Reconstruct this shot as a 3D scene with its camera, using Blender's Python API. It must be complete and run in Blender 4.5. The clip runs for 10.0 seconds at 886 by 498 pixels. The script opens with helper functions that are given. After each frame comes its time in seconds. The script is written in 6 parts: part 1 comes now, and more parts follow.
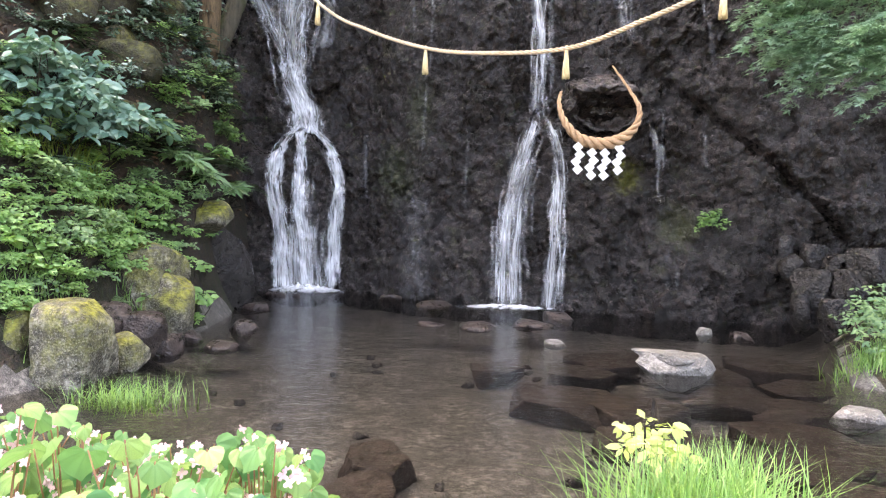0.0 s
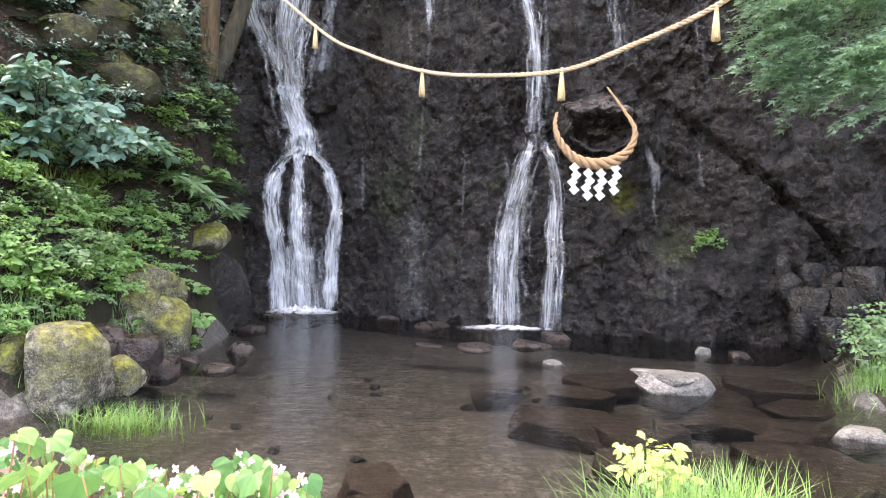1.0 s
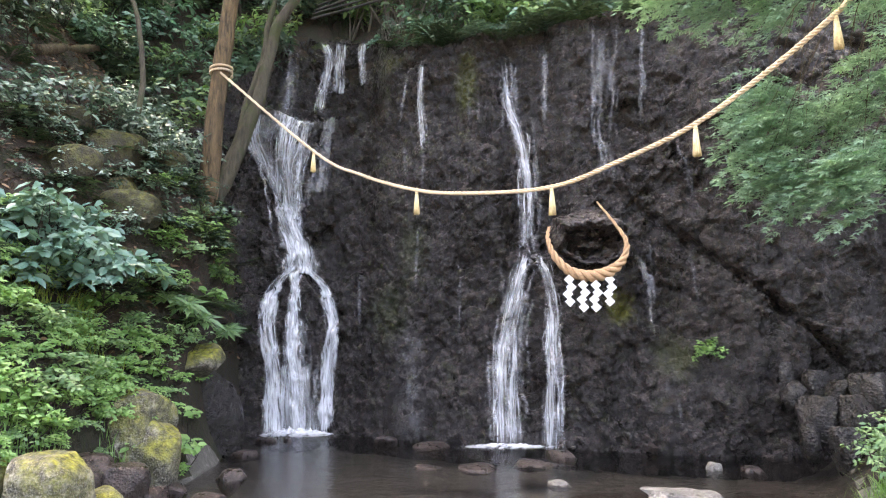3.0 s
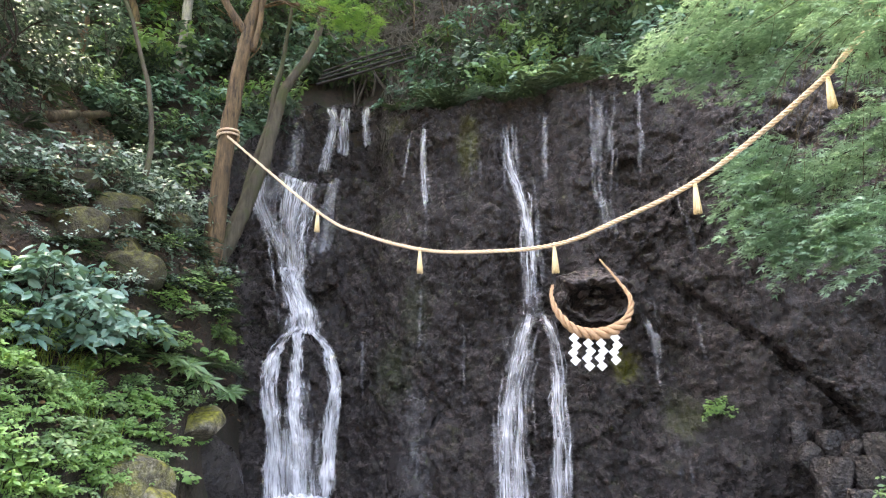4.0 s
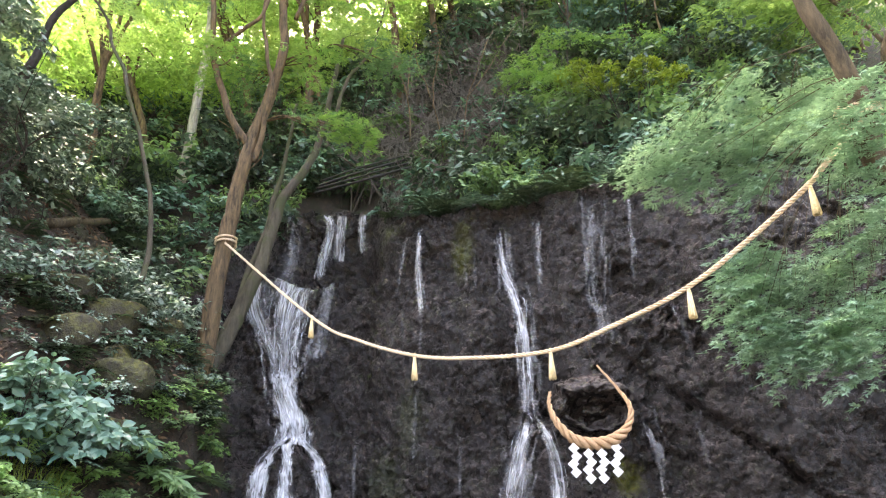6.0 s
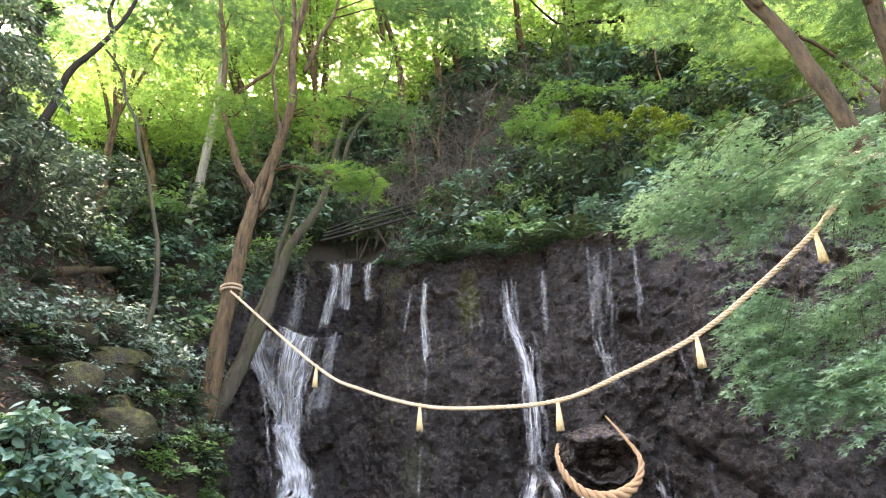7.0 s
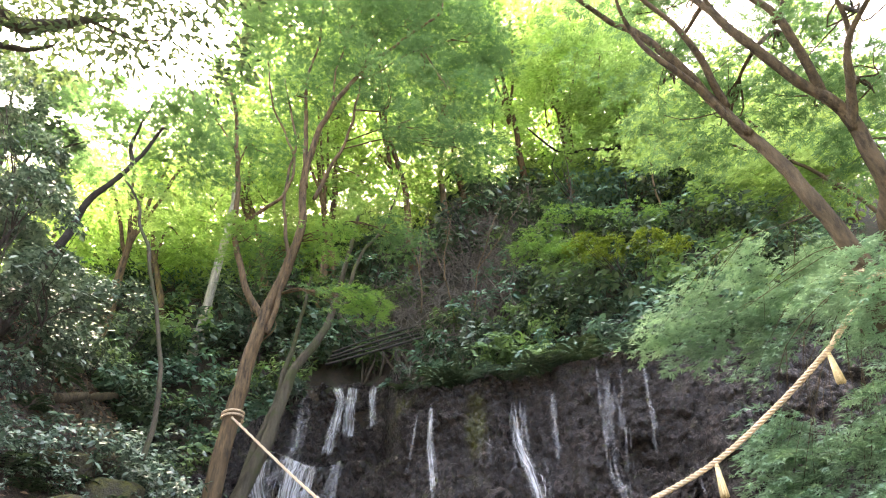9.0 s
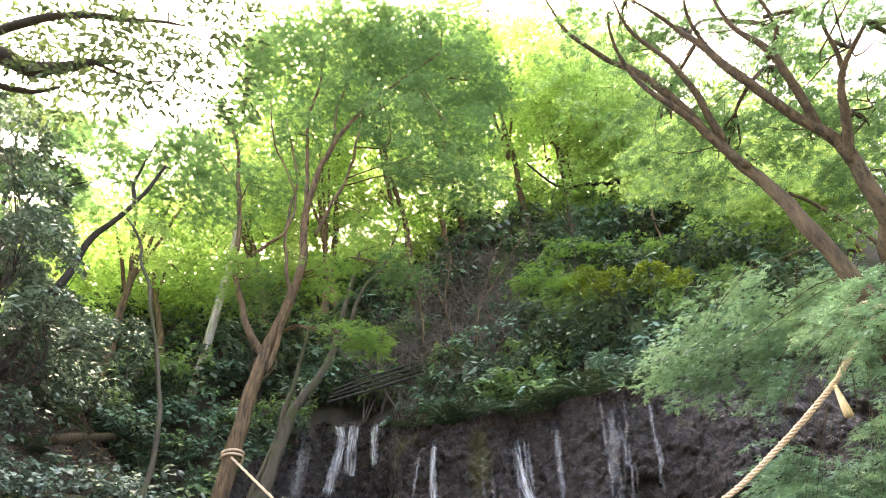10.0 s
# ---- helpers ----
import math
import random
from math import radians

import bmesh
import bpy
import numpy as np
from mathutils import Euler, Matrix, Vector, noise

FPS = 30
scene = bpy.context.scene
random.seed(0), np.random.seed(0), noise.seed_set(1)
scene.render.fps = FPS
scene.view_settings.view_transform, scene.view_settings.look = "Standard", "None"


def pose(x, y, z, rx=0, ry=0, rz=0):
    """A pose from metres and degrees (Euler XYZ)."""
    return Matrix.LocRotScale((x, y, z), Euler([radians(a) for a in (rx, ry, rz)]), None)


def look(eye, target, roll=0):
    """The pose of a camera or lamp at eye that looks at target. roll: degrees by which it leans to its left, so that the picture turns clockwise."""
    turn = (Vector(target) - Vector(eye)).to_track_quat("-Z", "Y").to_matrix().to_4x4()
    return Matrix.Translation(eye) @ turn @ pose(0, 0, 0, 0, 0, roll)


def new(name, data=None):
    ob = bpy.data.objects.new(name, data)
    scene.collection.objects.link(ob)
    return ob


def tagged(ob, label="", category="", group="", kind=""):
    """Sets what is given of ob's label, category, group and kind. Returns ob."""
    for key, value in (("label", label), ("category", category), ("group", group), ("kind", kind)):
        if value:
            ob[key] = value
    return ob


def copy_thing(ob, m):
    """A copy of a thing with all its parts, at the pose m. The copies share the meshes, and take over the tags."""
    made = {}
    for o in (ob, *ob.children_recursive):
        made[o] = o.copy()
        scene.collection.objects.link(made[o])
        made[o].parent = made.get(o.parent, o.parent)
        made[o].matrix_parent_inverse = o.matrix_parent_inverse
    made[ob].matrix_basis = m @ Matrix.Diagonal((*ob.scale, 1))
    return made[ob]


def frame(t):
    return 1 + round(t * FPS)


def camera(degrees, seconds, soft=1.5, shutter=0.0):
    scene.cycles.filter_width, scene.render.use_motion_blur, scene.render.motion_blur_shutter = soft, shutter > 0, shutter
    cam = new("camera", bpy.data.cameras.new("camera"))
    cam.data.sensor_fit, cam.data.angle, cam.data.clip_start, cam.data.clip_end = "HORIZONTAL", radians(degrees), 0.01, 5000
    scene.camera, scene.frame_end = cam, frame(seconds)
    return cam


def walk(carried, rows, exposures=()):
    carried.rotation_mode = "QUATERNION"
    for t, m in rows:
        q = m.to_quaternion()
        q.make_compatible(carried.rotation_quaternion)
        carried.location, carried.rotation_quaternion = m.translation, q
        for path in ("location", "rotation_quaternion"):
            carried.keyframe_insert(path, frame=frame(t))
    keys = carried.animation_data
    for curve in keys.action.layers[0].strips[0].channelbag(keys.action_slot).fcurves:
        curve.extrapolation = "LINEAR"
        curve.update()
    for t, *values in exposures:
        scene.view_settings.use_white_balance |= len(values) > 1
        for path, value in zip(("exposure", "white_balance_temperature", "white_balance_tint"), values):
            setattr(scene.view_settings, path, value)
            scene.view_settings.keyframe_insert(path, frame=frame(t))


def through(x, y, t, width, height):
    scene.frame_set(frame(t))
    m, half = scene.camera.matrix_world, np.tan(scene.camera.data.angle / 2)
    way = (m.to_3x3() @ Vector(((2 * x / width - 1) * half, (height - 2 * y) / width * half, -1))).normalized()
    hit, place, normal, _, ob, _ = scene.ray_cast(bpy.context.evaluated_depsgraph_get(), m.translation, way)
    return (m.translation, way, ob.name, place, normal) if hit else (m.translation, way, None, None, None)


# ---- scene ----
cam = camera(68.57, 10.0, soft=1.1)
ROWS = [
    (0.0, pose(0, 0, 1.5, 87.00, -1.20, 0.06)),
    (0.5, pose(0, 0, 1.5, 87.28, -1.18, 0.06)),
    (1.0, pose(0, 0, 1.5, 88.84, -0.88, -0.17)),
    (1.5, pose(0, 0, 1.5, 91.02, -0.41, -0.51)),
    (2.0, pose(0, 0, 1.5, 93.50, -0.11, -0.59)),
    (2.5, pose(0, 0, 1.5, 96.23, 0.16, -0.57)),
    (4.0, pose(0, 0, 1.5, 104.14, 0.84, -0.03)),
    (4.5, pose(0, 0, 1.5, 106.62, 0.73, -0.05)),
    (5.0, pose(0, 0, 1.5, 109.11, 0.97, -0.16)),
    (5.5, pose(0, 0, 1.5, 111.41, 1.09, -0.56)),
    (7.0, pose(0, 0, 1.5, 117.65, 0.92, 0.04)),
    (7.5, pose(0, 0, 1.5, 120.43, 0.83, 0.04)),
    (8.0, pose(0, 0, 1.5, 123.20, 0.75, 0.03)),
    (8.5, pose(0, 0, 1.5, 125.81, 0.77, 0.23)),
    (9.0, pose(0, 0, 1.5, 128.36, 1.04, 0.75)),
    (9.5, pose(0, 0, 1.5, 130.63, 1.20, 1.16)),
    (10.0, pose(0, 0, 1.5, 131.48, 1.39, 1.16)),
]
walk(cam, ROWS, exposures=[(0.0, 4.0, 8200, 16), (5.5, 4.1, 8200, 16), (10.0, 3.88, 8200, 16)])

# ---- world and sun ----
world = bpy.data.worlds.new("sky")
scene.world = world
world.use_nodes = True
wn = world.node_tree.nodes
sky = wn.new("ShaderNodeTexSky")
sky.sky_type = "NISHITA"
sky.sun_disc = False
SUN_EL, SUN_AZ = radians(60), radians(-25)
sky.sun_elevation, sky.sun_rotation = SUN_EL, SUN_AZ
sky.dust_density, sky.ozone_density, sky.air_density = 6.0, 0.3, 0.8
wn["Background"].inputs["Strength"].default_value = 0.15
world.node_tree.links.new(sky.outputs[0], wn["Background"].inputs[0])

sun = new("sun", bpy.data.lights.new("sun", "SUN"))
sun.data.energy, sun.data.angle, sun.data.color = 5.0, radians(4), (1.0, 0.95, 0.86)
sun.matrix_world = look((30 * math.sin(SUN_AZ) * math.cos(SUN_EL), 30 * math.cos(SUN_AZ) * math.cos(SUN_EL), 30 * math.sin(SUN_EL)), (0, 0, 0))


# ---- materials ----
def mat(name):
    m = bpy.data.materials.new(name)
    m.use_nodes = True
    return m, m.node_tree.nodes, m.node_tree.links, m.node_tree.nodes["Principled BSDF"]


def coords(nd, ln, scale=(1, 1, 1), kind="Object"):
    tc, mp = nd.new("ShaderNodeTexCoord"), nd.new("ShaderNodeMapping")
    mp.inputs["Scale"].default_value = scale
    ln.new(tc.outputs[kind], mp.inputs[0])
    return mp.outputs[0]


def noise_tex(nd, ln, vec, scale, detail=6, rough=0.6):
    n = nd.new("ShaderNodeTexNoise")
    n.inputs["Scale"].default_value, n.inputs["Detail"].default_value, n.inputs["Roughness"].default_value = scale, detail, rough
    ln.new(vec, n.inputs["Vector"])
    return n.outputs["Fac"]


def ramp(nd, ln, fac, stops):
    r = nd.new("ShaderNodeValToRGB")
    while len(r.color_ramp.elements) < len(stops):
        r.color_ramp.elements.new(0.5)
    for e, (p, c) in zip(r.color_ramp.elements, stops):
        e.position = p
        e.color = (*c, 1) if len(c) == 3 else c
    ln.new(fac, r.inputs[0])
    return r.outputs[0]


def mixc(nd, ln, fac, a, b, mode="MIX"):
    m = nd.new("ShaderNodeMix")
    m.data_type, m.blend_type = "RGBA", mode
    for v, i in ((fac, 0), (a, 6), (b, 7)):
        if isinstance(v, (int, float)):
            m.inputs[i].default_value = v
        elif isinstance(v, tuple):
            m.inputs[i].default_value = (*v, 1)
        else:
            ln.new(v, m.inputs[i])
    return m.outputs[2]


def bump(nd, ln, height, bsdf, strength=0.5, dist=0.02):
    b = nd.new("ShaderNodeBump")
    b.inputs["Strength"].default_value, b.inputs["Distance"].default_value = strength, dist
    ln.new(height, b.inputs["Height"])
    ln.new(b.outputs[0], bsdf.inputs["Normal"])


def up_facing(nd, ln, lo=0.3, hi=0.8):
    g, s = nd.new("ShaderNodeNewGeometry"), nd.new("ShaderNodeSeparateXYZ")
    ln.new(g.outputs["Normal"], s.inputs[0])
    r = nd.new("ShaderNodeMapRange")
    r.inputs[1].default_value, r.inputs[2].default_value = lo, hi
    ln.new(s.outputs[2], r.inputs[0])
    return r.outputs[0]


def math_node(nd, ln, op, a, b=0.0):
    m = nd.new("ShaderNodeMath")
    m.operation = op
    m.use_clamp = True
    for v, i in ((a, 0), (b, 1)):
        if isinstance(v, (int, float)):
            m.inputs[i].default_value = v
        else:
            ln.new(v, m.inputs[i])
    return m.outputs[0]


def rock_mat(name, dark, mid, light, rough=(0.35, 0.7), moss=None, moss_amount=0.5, scale=1.0, bump_s=0.7, patches=(), wet=0.0, moss_from=-0.5):
    m, nd, ln, b = mat(name)
    v = coords(nd, ln)
    big, mid_n, fine = (noise_tex(nd, ln, v, s * scale, d, 0.65) for s, d in ((1.3, 5), (7, 8), (38, 8)))
    c = ramp(nd, ln, mid_n, [(0.4, dark), (0.5, mid), (0.62, light)])
    c = mixc(nd, ln, ramp(nd, ln, big, [(0.42, (0, 0, 0)), (0.58, (0.65, 0.65, 0.65))]), c, dark)
    c = mixc(nd, ln, ramp(nd, ln, fine, [(0.5, (0, 0, 0)), (0.64, (0.6, 0.6, 0.6))]), c, light)
    if moss:
        f = math_node(nd, ln, "MULTIPLY", up_facing(nd, ln, moss_from, 0.75), ramp(nd, ln, noise_tex(nd, ln, v, 2.6, 6, 0.7), [(0.62 - 0.35 * moss_amount, (0, 0, 0)), (0.75 - 0.3 * moss_amount, (1, 1, 1))]))
        mc = ramp(nd, ln, noise_tex(nd, ln, v, 14, 6), [(0.38, tuple(0.3 * x for x in moss)), (0.52, moss), (0.64, tuple(1.6 * x for x in moss))])
        c = mixc(nd, ln, f, c, mc)
    for place, size, col in patches:
        # a patch of moss with a ragged rim
        mp = nd.new("ShaderNodeMapping")
        mp.vector_type = "TEXTURE"
        mp.inputs["Location"].default_value, mp.inputs["Scale"].default_value = place, size
        tc, le = nd.new("ShaderNodeTexCoord"), nd.new("ShaderNodeVectorMath")
        le.operation = "LENGTH"
        ln.new(tc.outputs["Object"], mp.inputs[0])
        ln.new(mp.outputs[0], le.inputs[0])
        rim = nd.new("ShaderNodeMath")
        rim.operation = "MULTIPLY_ADD"
        ln.new(mid_n, rim.inputs[0])
        rim.inputs[1].default_value = 1.6
        ln.new(le.outputs["Value"], rim.inputs[2])
        c = mixc(nd, ln, ramp(nd, ln, math_node(nd, ln, "MULTIPLY", rim.outputs[0], 0.5), [(0.6, (0.85,) * 3), (0.85, (0, 0, 0))]), c, mixc(nd, ln, fine, tuple(0.3 * q for q in col), tuple(1.6 * q for q in col)))
    r = ramp(nd, ln, mid_n, [(0.42, (rough[0],) * 3), (0.58, (rough[1],) * 3)])
    if wet:
        # trickles: darker and glossier streaks down the face
        run = ramp(nd, ln, noise_tex(nd, ln, coords(nd, ln, (2.6, 2.6, 0.35)), 1.0, 6, 0.65), [(0.46, (0, 0, 0)), (0.6, (wet,) * 3)])
        c = mixc(nd, ln, run, c, tuple(0.6 * (a + d) for a, d in zip(dark, mid)))
        r = mixc(nd, ln, run, r, (0.1, 0.1, 0.1))
    ln.new(c, b.inputs["Base Color"])
    ln.new(r, b.inputs["Roughness"])
    vor = nd.new("ShaderNodeTexVoronoi")
    vor.inputs["Scale"].default_value = 9 * scale
    ln.new(v, vor.inputs["Vector"])
    h = mixc(nd, ln, 0.5, mid_n, fine)
    vor2 = nd.new("ShaderNodeTexVoronoi")
    vor2.inputs["Scale"].default_value = 27 * scale
    ln.new(v, vor2.inputs["Vector"])
    h = mixc(nd, ln, 0.35, h, vor.outputs["Distance"])
    h = mixc(nd, ln, 0.25, h, vor2.outputs["Distance"])
    bump(nd, ln, h, b, bump_s, 0.11 / scale)
    return m


def leaf_mat(name, dark, light, gloss=0.35, through=0.45, tint=(1.25, 1.2, 0.5), shine=0.5):
    """Leaf: colour varies leaf by leaf, light shines through."""
    m, nd, ln, b = mat(name)
    g = nd.new("ShaderNodeNewGeometry")
    v = coords(nd, ln)
    patch = noise_tex(nd, ln, v, 0.9, 3)
    c = mixc(nd, ln, g.outputs["Random Per Island"], dark, light)
    c = mixc(nd, ln, ramp(nd, ln, patch, [(0.35, (0.5,) * 3), (0.65, (1, 1, 1))]), dark, c)
    ln.new(c, b.inputs["Base Color"])
    b.inputs["Roughness"].default_value, b.inputs["Specular IOR Level"].default_value = gloss, shine
    t, mx = nd.new("ShaderNodeBsdfTranslucent"), nd.new("ShaderNodeMixShader")
    ln.new(mixc(nd, ln, 1.0, c, tint, "MULTIPLY"), t.inputs[0])
    mx.inputs[0].default_value = through
    ln.new(b.outputs[0], mx.inputs[1])
    ln.new(t.outputs[0], mx.inputs[2])
    ln.new(mx.outputs[0], nd["Material Output"].inputs[0])
    return m


def bark_mat(name, dark, light, moss=None, stretch=(14, 14, 2.5)):
    m, nd, ln, b = mat(name)
    v = coords(nd, ln, stretch)
    v2 = coords(nd, ln)
    n = noise_tex(nd, ln, v, 1.0, 8, 0.7)
    c = ramp(nd, ln, n, [(0.38, dark), (0.62, light)])
    c = mixc(nd, ln, ramp(nd, ln, noise_tex(nd, ln, v2, 3, 4), [(0.4, (0, 0, 0)), (0.7, (0.7,) * 3)]), c, tuple(0.6 * a + 0.4 * d for a, d in zip(light, dark)))
    if moss:
        c = mixc(nd, ln, ramp(nd, ln, noise_tex(nd, ln, v2, 2.2, 5), [(0.48, (0, 0, 0)), (0.6, (0.85,) * 3)]), c, moss)
    ln.new(c, b.inputs["Base Color"])
    b.inputs["Roughness"].default_value = 0.85
    bump(nd, ln, n, b, 1.0, 0.035)
    return m


M_CLIFF = rock_mat("wet_cliff_rock", (0.0034, 0.0023, 0.0021), (0.0125, 0.0084, 0.0077), (0.07, 0.054, 0.05), (0.12, 0.55), (0.03, 0.035, 0.01), 0.2, 1.5, 0.9, wet=0.6, patches=[((2.86, 9.90, 2.15), (0.3, 2.0, 0.36), (0.11, 0.112, 0.018)), ((0.56, 11.60, 6.57), (0.3, 2.0, 0.85), (0.055, 0.06, 0.01)), ((-0.96, 11.50, 2.28), (0.6, 2.0, 0.9), (0.02, 0.026, 0.008)), ((3.53, 9.80, 1.41), (0.35, 2.0, 0.5), (0.03, 0.034, 0.01)), ((-0.49, 11.60, 3.29), (0.4, 2.0, 1.0), (0.02, 0.024, 0.008)), ((-0.99, 12.00, 7.44), (0.5, 2.0, 0.3), (0.06, 0.065, 0.012))])
M_BOSS = rock_mat("wet_dark_stone", (0.004, 0.003, 0.0027), (0.01, 0.008, 0.0072), (0.036, 0.031, 0.028), (0.2, 0.55), None, 0, 1.2, 0.8)
# no moss here: its slot paints sky light as grey on upward faces
M_HOLLOW = rock_mat("near_black_wet_stone_lit_top", (0.004, 0.0024, 0.002), (0.012, 0.0072, 0.006), (0.05, 0.038, 0.034), (0.12, 0.45), (0.075, 0.06, 0.056), 1.1, 0.8, 0.6)
M_MOSSY = rock_mat("mossy_boulder_stone", (0.03, 0.027, 0.02), (0.105, 0.095, 0.07), (0.36, 0.34, 0.28), (0.6, 0.9), (0.19, 0.19, 0.028), 0.66, 1.6, moss_from=-0.3)
M_MOSSROCK = rock_mat("dark_mossy_stone", (0.012, 0.009, 0.006), (0.035, 0.029, 0.018), (0.09, 0.078, 0.055), (0.6, 0.9), (0.06, 0.062, 0.012), 0.8, 1.4, moss_from=-0.6)
M_GREY = rock_mat("pale_grey_stone", (0.08, 0.073, 0.066), (0.2, 0.188, 0.17), (0.34, 0.325, 0.3), (0.5, 0.8), None, 0, 1.6, 0.6)
M_BROWNST = rock_mat("wet_brown_stone", (0.012, 0.008, 0.007), (0.034, 0.023, 0.02), (0.09, 0.068, 0.06), (0.25, 0.6), None, 0, 1.6, 0.6)
M_BED = rock_mat("pond_bed_gravel", (0.045, 0.042, 0.038), (0.10, 0.094, 0.086), (0.24, 0.225, 0.205), (0.6, 0.9), None, 0, 2.2, 0.6)
M_SLAB = rock_mat("sunken_slab_stone", (0.02, 0.014, 0.011), (0.045, 0.032, 0.027), (0.085, 0.064, 0.055), (0.5, 0.8), None, 0, 1.6, 0.5)
M_SOIL = rock_mat("forest_soil", (0.01, 0.0065, 0.0045), (0.028, 0.018, 0.012), (0.07, 0.047, 0.033), (0.8, 0.95), (0.02, 0.03, 0.008), 0.5, 2.0, 1.0)
M_BARK = bark_mat("grey_brown_bark", (0.02, 0.014, 0.008), (0.175, 0.115, 0.058))
M_BARK_DARK = bark_mat("dark_bark", (0.008, 0.006, 0.004), (0.032, 0.025, 0.018))
M_BARK_MOSS = bark_mat("mossy_bark", (0.025, 0.021, 0.014), (0.095, 0.082, 0.056), (0.045, 0.055, 0.018))
M_TWIG = bark_mat("grey_twig_bark", (0.035, 0.03, 0.025), (0.15, 0.135, 0.115))
M_BARK_PALE = bark_mat("pale_bark", (0.16, 0.15, 0.13), (0.42, 0.39, 0.35))
M_BARK_RED = bark_mat("reddish_brown_bark", (0.02, 0.015, 0.008), (0.125, 0.092, 0.05))
L_MAPLE = leaf_mat("maple_leaf", (0.17, 0.3, 0.22), (0.38, 0.54, 0.42), 0.35, 0.4, (1.1, 1.2, 0.7))
L_GREEN = leaf_mat("fresh_maple_leaf", (0.07, 0.155, 0.06), (0.18, 0.29, 0.125), 0.45, 0.48, (1.3, 1.35, 1.2))
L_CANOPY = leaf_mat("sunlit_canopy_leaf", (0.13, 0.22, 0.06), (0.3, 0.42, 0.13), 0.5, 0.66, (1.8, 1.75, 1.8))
# sun-struck copy of the canopy leaf: the yellow glow is put into its colour
L_SUNNY = leaf_mat("canopy_leaf_sun_in_colour", (0.2, 0.31, 0.1), (0.4, 0.5, 0.2), 0.5, 0.75, (1.6, 1.6, 1.6))
L_DARK = leaf_mat("dark_evergreen_leaf", (0.04, 0.075, 0.05), (0.14, 0.2, 0.14), 0.18, 0.18)
L_EVER = leaf_mat("shiny_evergreen_leaf", (0.06, 0.105, 0.078), (0.26, 0.35, 0.275), 0.22, 0.15, (1.0, 1.2, 0.8), shine=1.0)
L_BLUE = leaf_mat("broad_glossy_leaf", (0.09, 0.19, 0.15), (0.24, 0.39, 0.32), 0.22, 0.2)
L_MID = leaf_mat("mid_green_leaf", (0.1, 0.205, 0.095), (0.29, 0.44, 0.2), 0.33, 0.3)
L_LIGHT = leaf_mat("fresh_green_leaf", (0.14, 0.3, 0.1), (0.32, 0.5, 0.19), 0.4, 0.35)
L_PALE = leaf_mat("pale_variegated_leaf", (0.3, 0.4, 0.12), (0.62, 0.66, 0.3), 0.4, 0.3)
L_OLIVE = leaf_mat("olive_shrub_leaf", (0.13, 0.2, 0.04), (0.33, 0.42, 0.085), 0.5, 0.35)


def water_mat():
    m, nd, ln, b = mat("pond_water")
    nd.remove(b)
    v = coords(nd, ln, (1.0, 1.9, 1.0))
    n = mixc(nd, ln, 0.4, noise_tex(nd, ln, v, 4.5, 3, 0.55), noise_tex(nd, ln, v, 13, 3, 0.5))
    bp = nd.new("ShaderNodeBump")
    bp.inputs["Strength"].default_value, bp.inputs["Distance"].default_value = 0.5, 0.05
    ln.new(n, bp.inputs["Height"])
    fr, tr, gl, mx = nd.new("ShaderNodeFresnel"), nd.new("ShaderNodeBsdfTransparent"), nd.new("ShaderNodeBsdfGlossy"), nd.new("ShaderNodeMixShader")
    fr.inputs["IOR"].default_value = 1.33
    tr.inputs[0].default_value = (0.7, 0.7, 0.685, 1)
    gl.inputs["Roughness"].default_value = 0.06
    ln.new(bp.outputs[0], fr.inputs["Normal"])
    ln.new(bp.outputs[0], gl.inputs["Normal"])
    for a, i in ((fr.outputs[0], 0), (tr.outputs[0], 1), (gl.outputs[0], 2)):
        ln.new(a, mx.inputs[i])
    ln.new(mx.outputs[0], nd["Material Output"].inputs[0])
    return m


M_WATER = water_mat()


def fall_mat(name, lo, hi, most, fine=(62, 6.0), wide=(13, 5.5), edge_gain=0.3):
    """Falling water: broken white streaks along each thread, fading at its edges."""
    m, nd, ln, b = mat(name)
    v = coords(nd, ln, (1, 1, 1), "UV")
    mp = nd.new("ShaderNodeMapping")
    mp.inputs["Scale"].default_value = (*fine, 1)
    ln.new(v, mp.inputs[0])
    mp2 = nd.new("ShaderNodeMapping")
    mp2.inputs["Scale"].default_value = (*wide, 1)
    ln.new(v, mp2.inputs[0])
    n = mixc(nd, ln, 0.5, noise_tex(nd, ln, mp.outputs[0], 1.0, 5, 0.65), noise_tex(nd, ln, mp2.outputs[0], 1.0, 4, 0.6))
    at = nd.new("ShaderNodeAttribute")
    at.attribute_name = "thick"
    edge = nd.new("ShaderNodeMath")
    edge.operation = "MULTIPLY_ADD"
    ln.new(at.outputs["Fac"], edge.inputs[0])
    edge.inputs[1].default_value = edge_gain
    ln.new(n, edge.inputs[2])
    a = ramp(nd, ln, edge.outputs[0], [(lo, (0.0,) * 3), (hi, (most,) * 3)])
    b.inputs["Base Color"].default_value = (0.72, 0.74, 0.78, 1)
    b.inputs["Roughness"].default_value = 0.25
    tr, mx = nd.new("ShaderNodeBsdfTransparent"), nd.new("ShaderNodeMixShader")
    ln.new(a, mx.inputs[0])
    ln.new(tr.outputs[0], mx.inputs[1])
    ln.new(b.outputs[0], mx.inputs[2])
    ln.new(mx.outputs[0], nd["Material Output"].inputs[0])
    return m


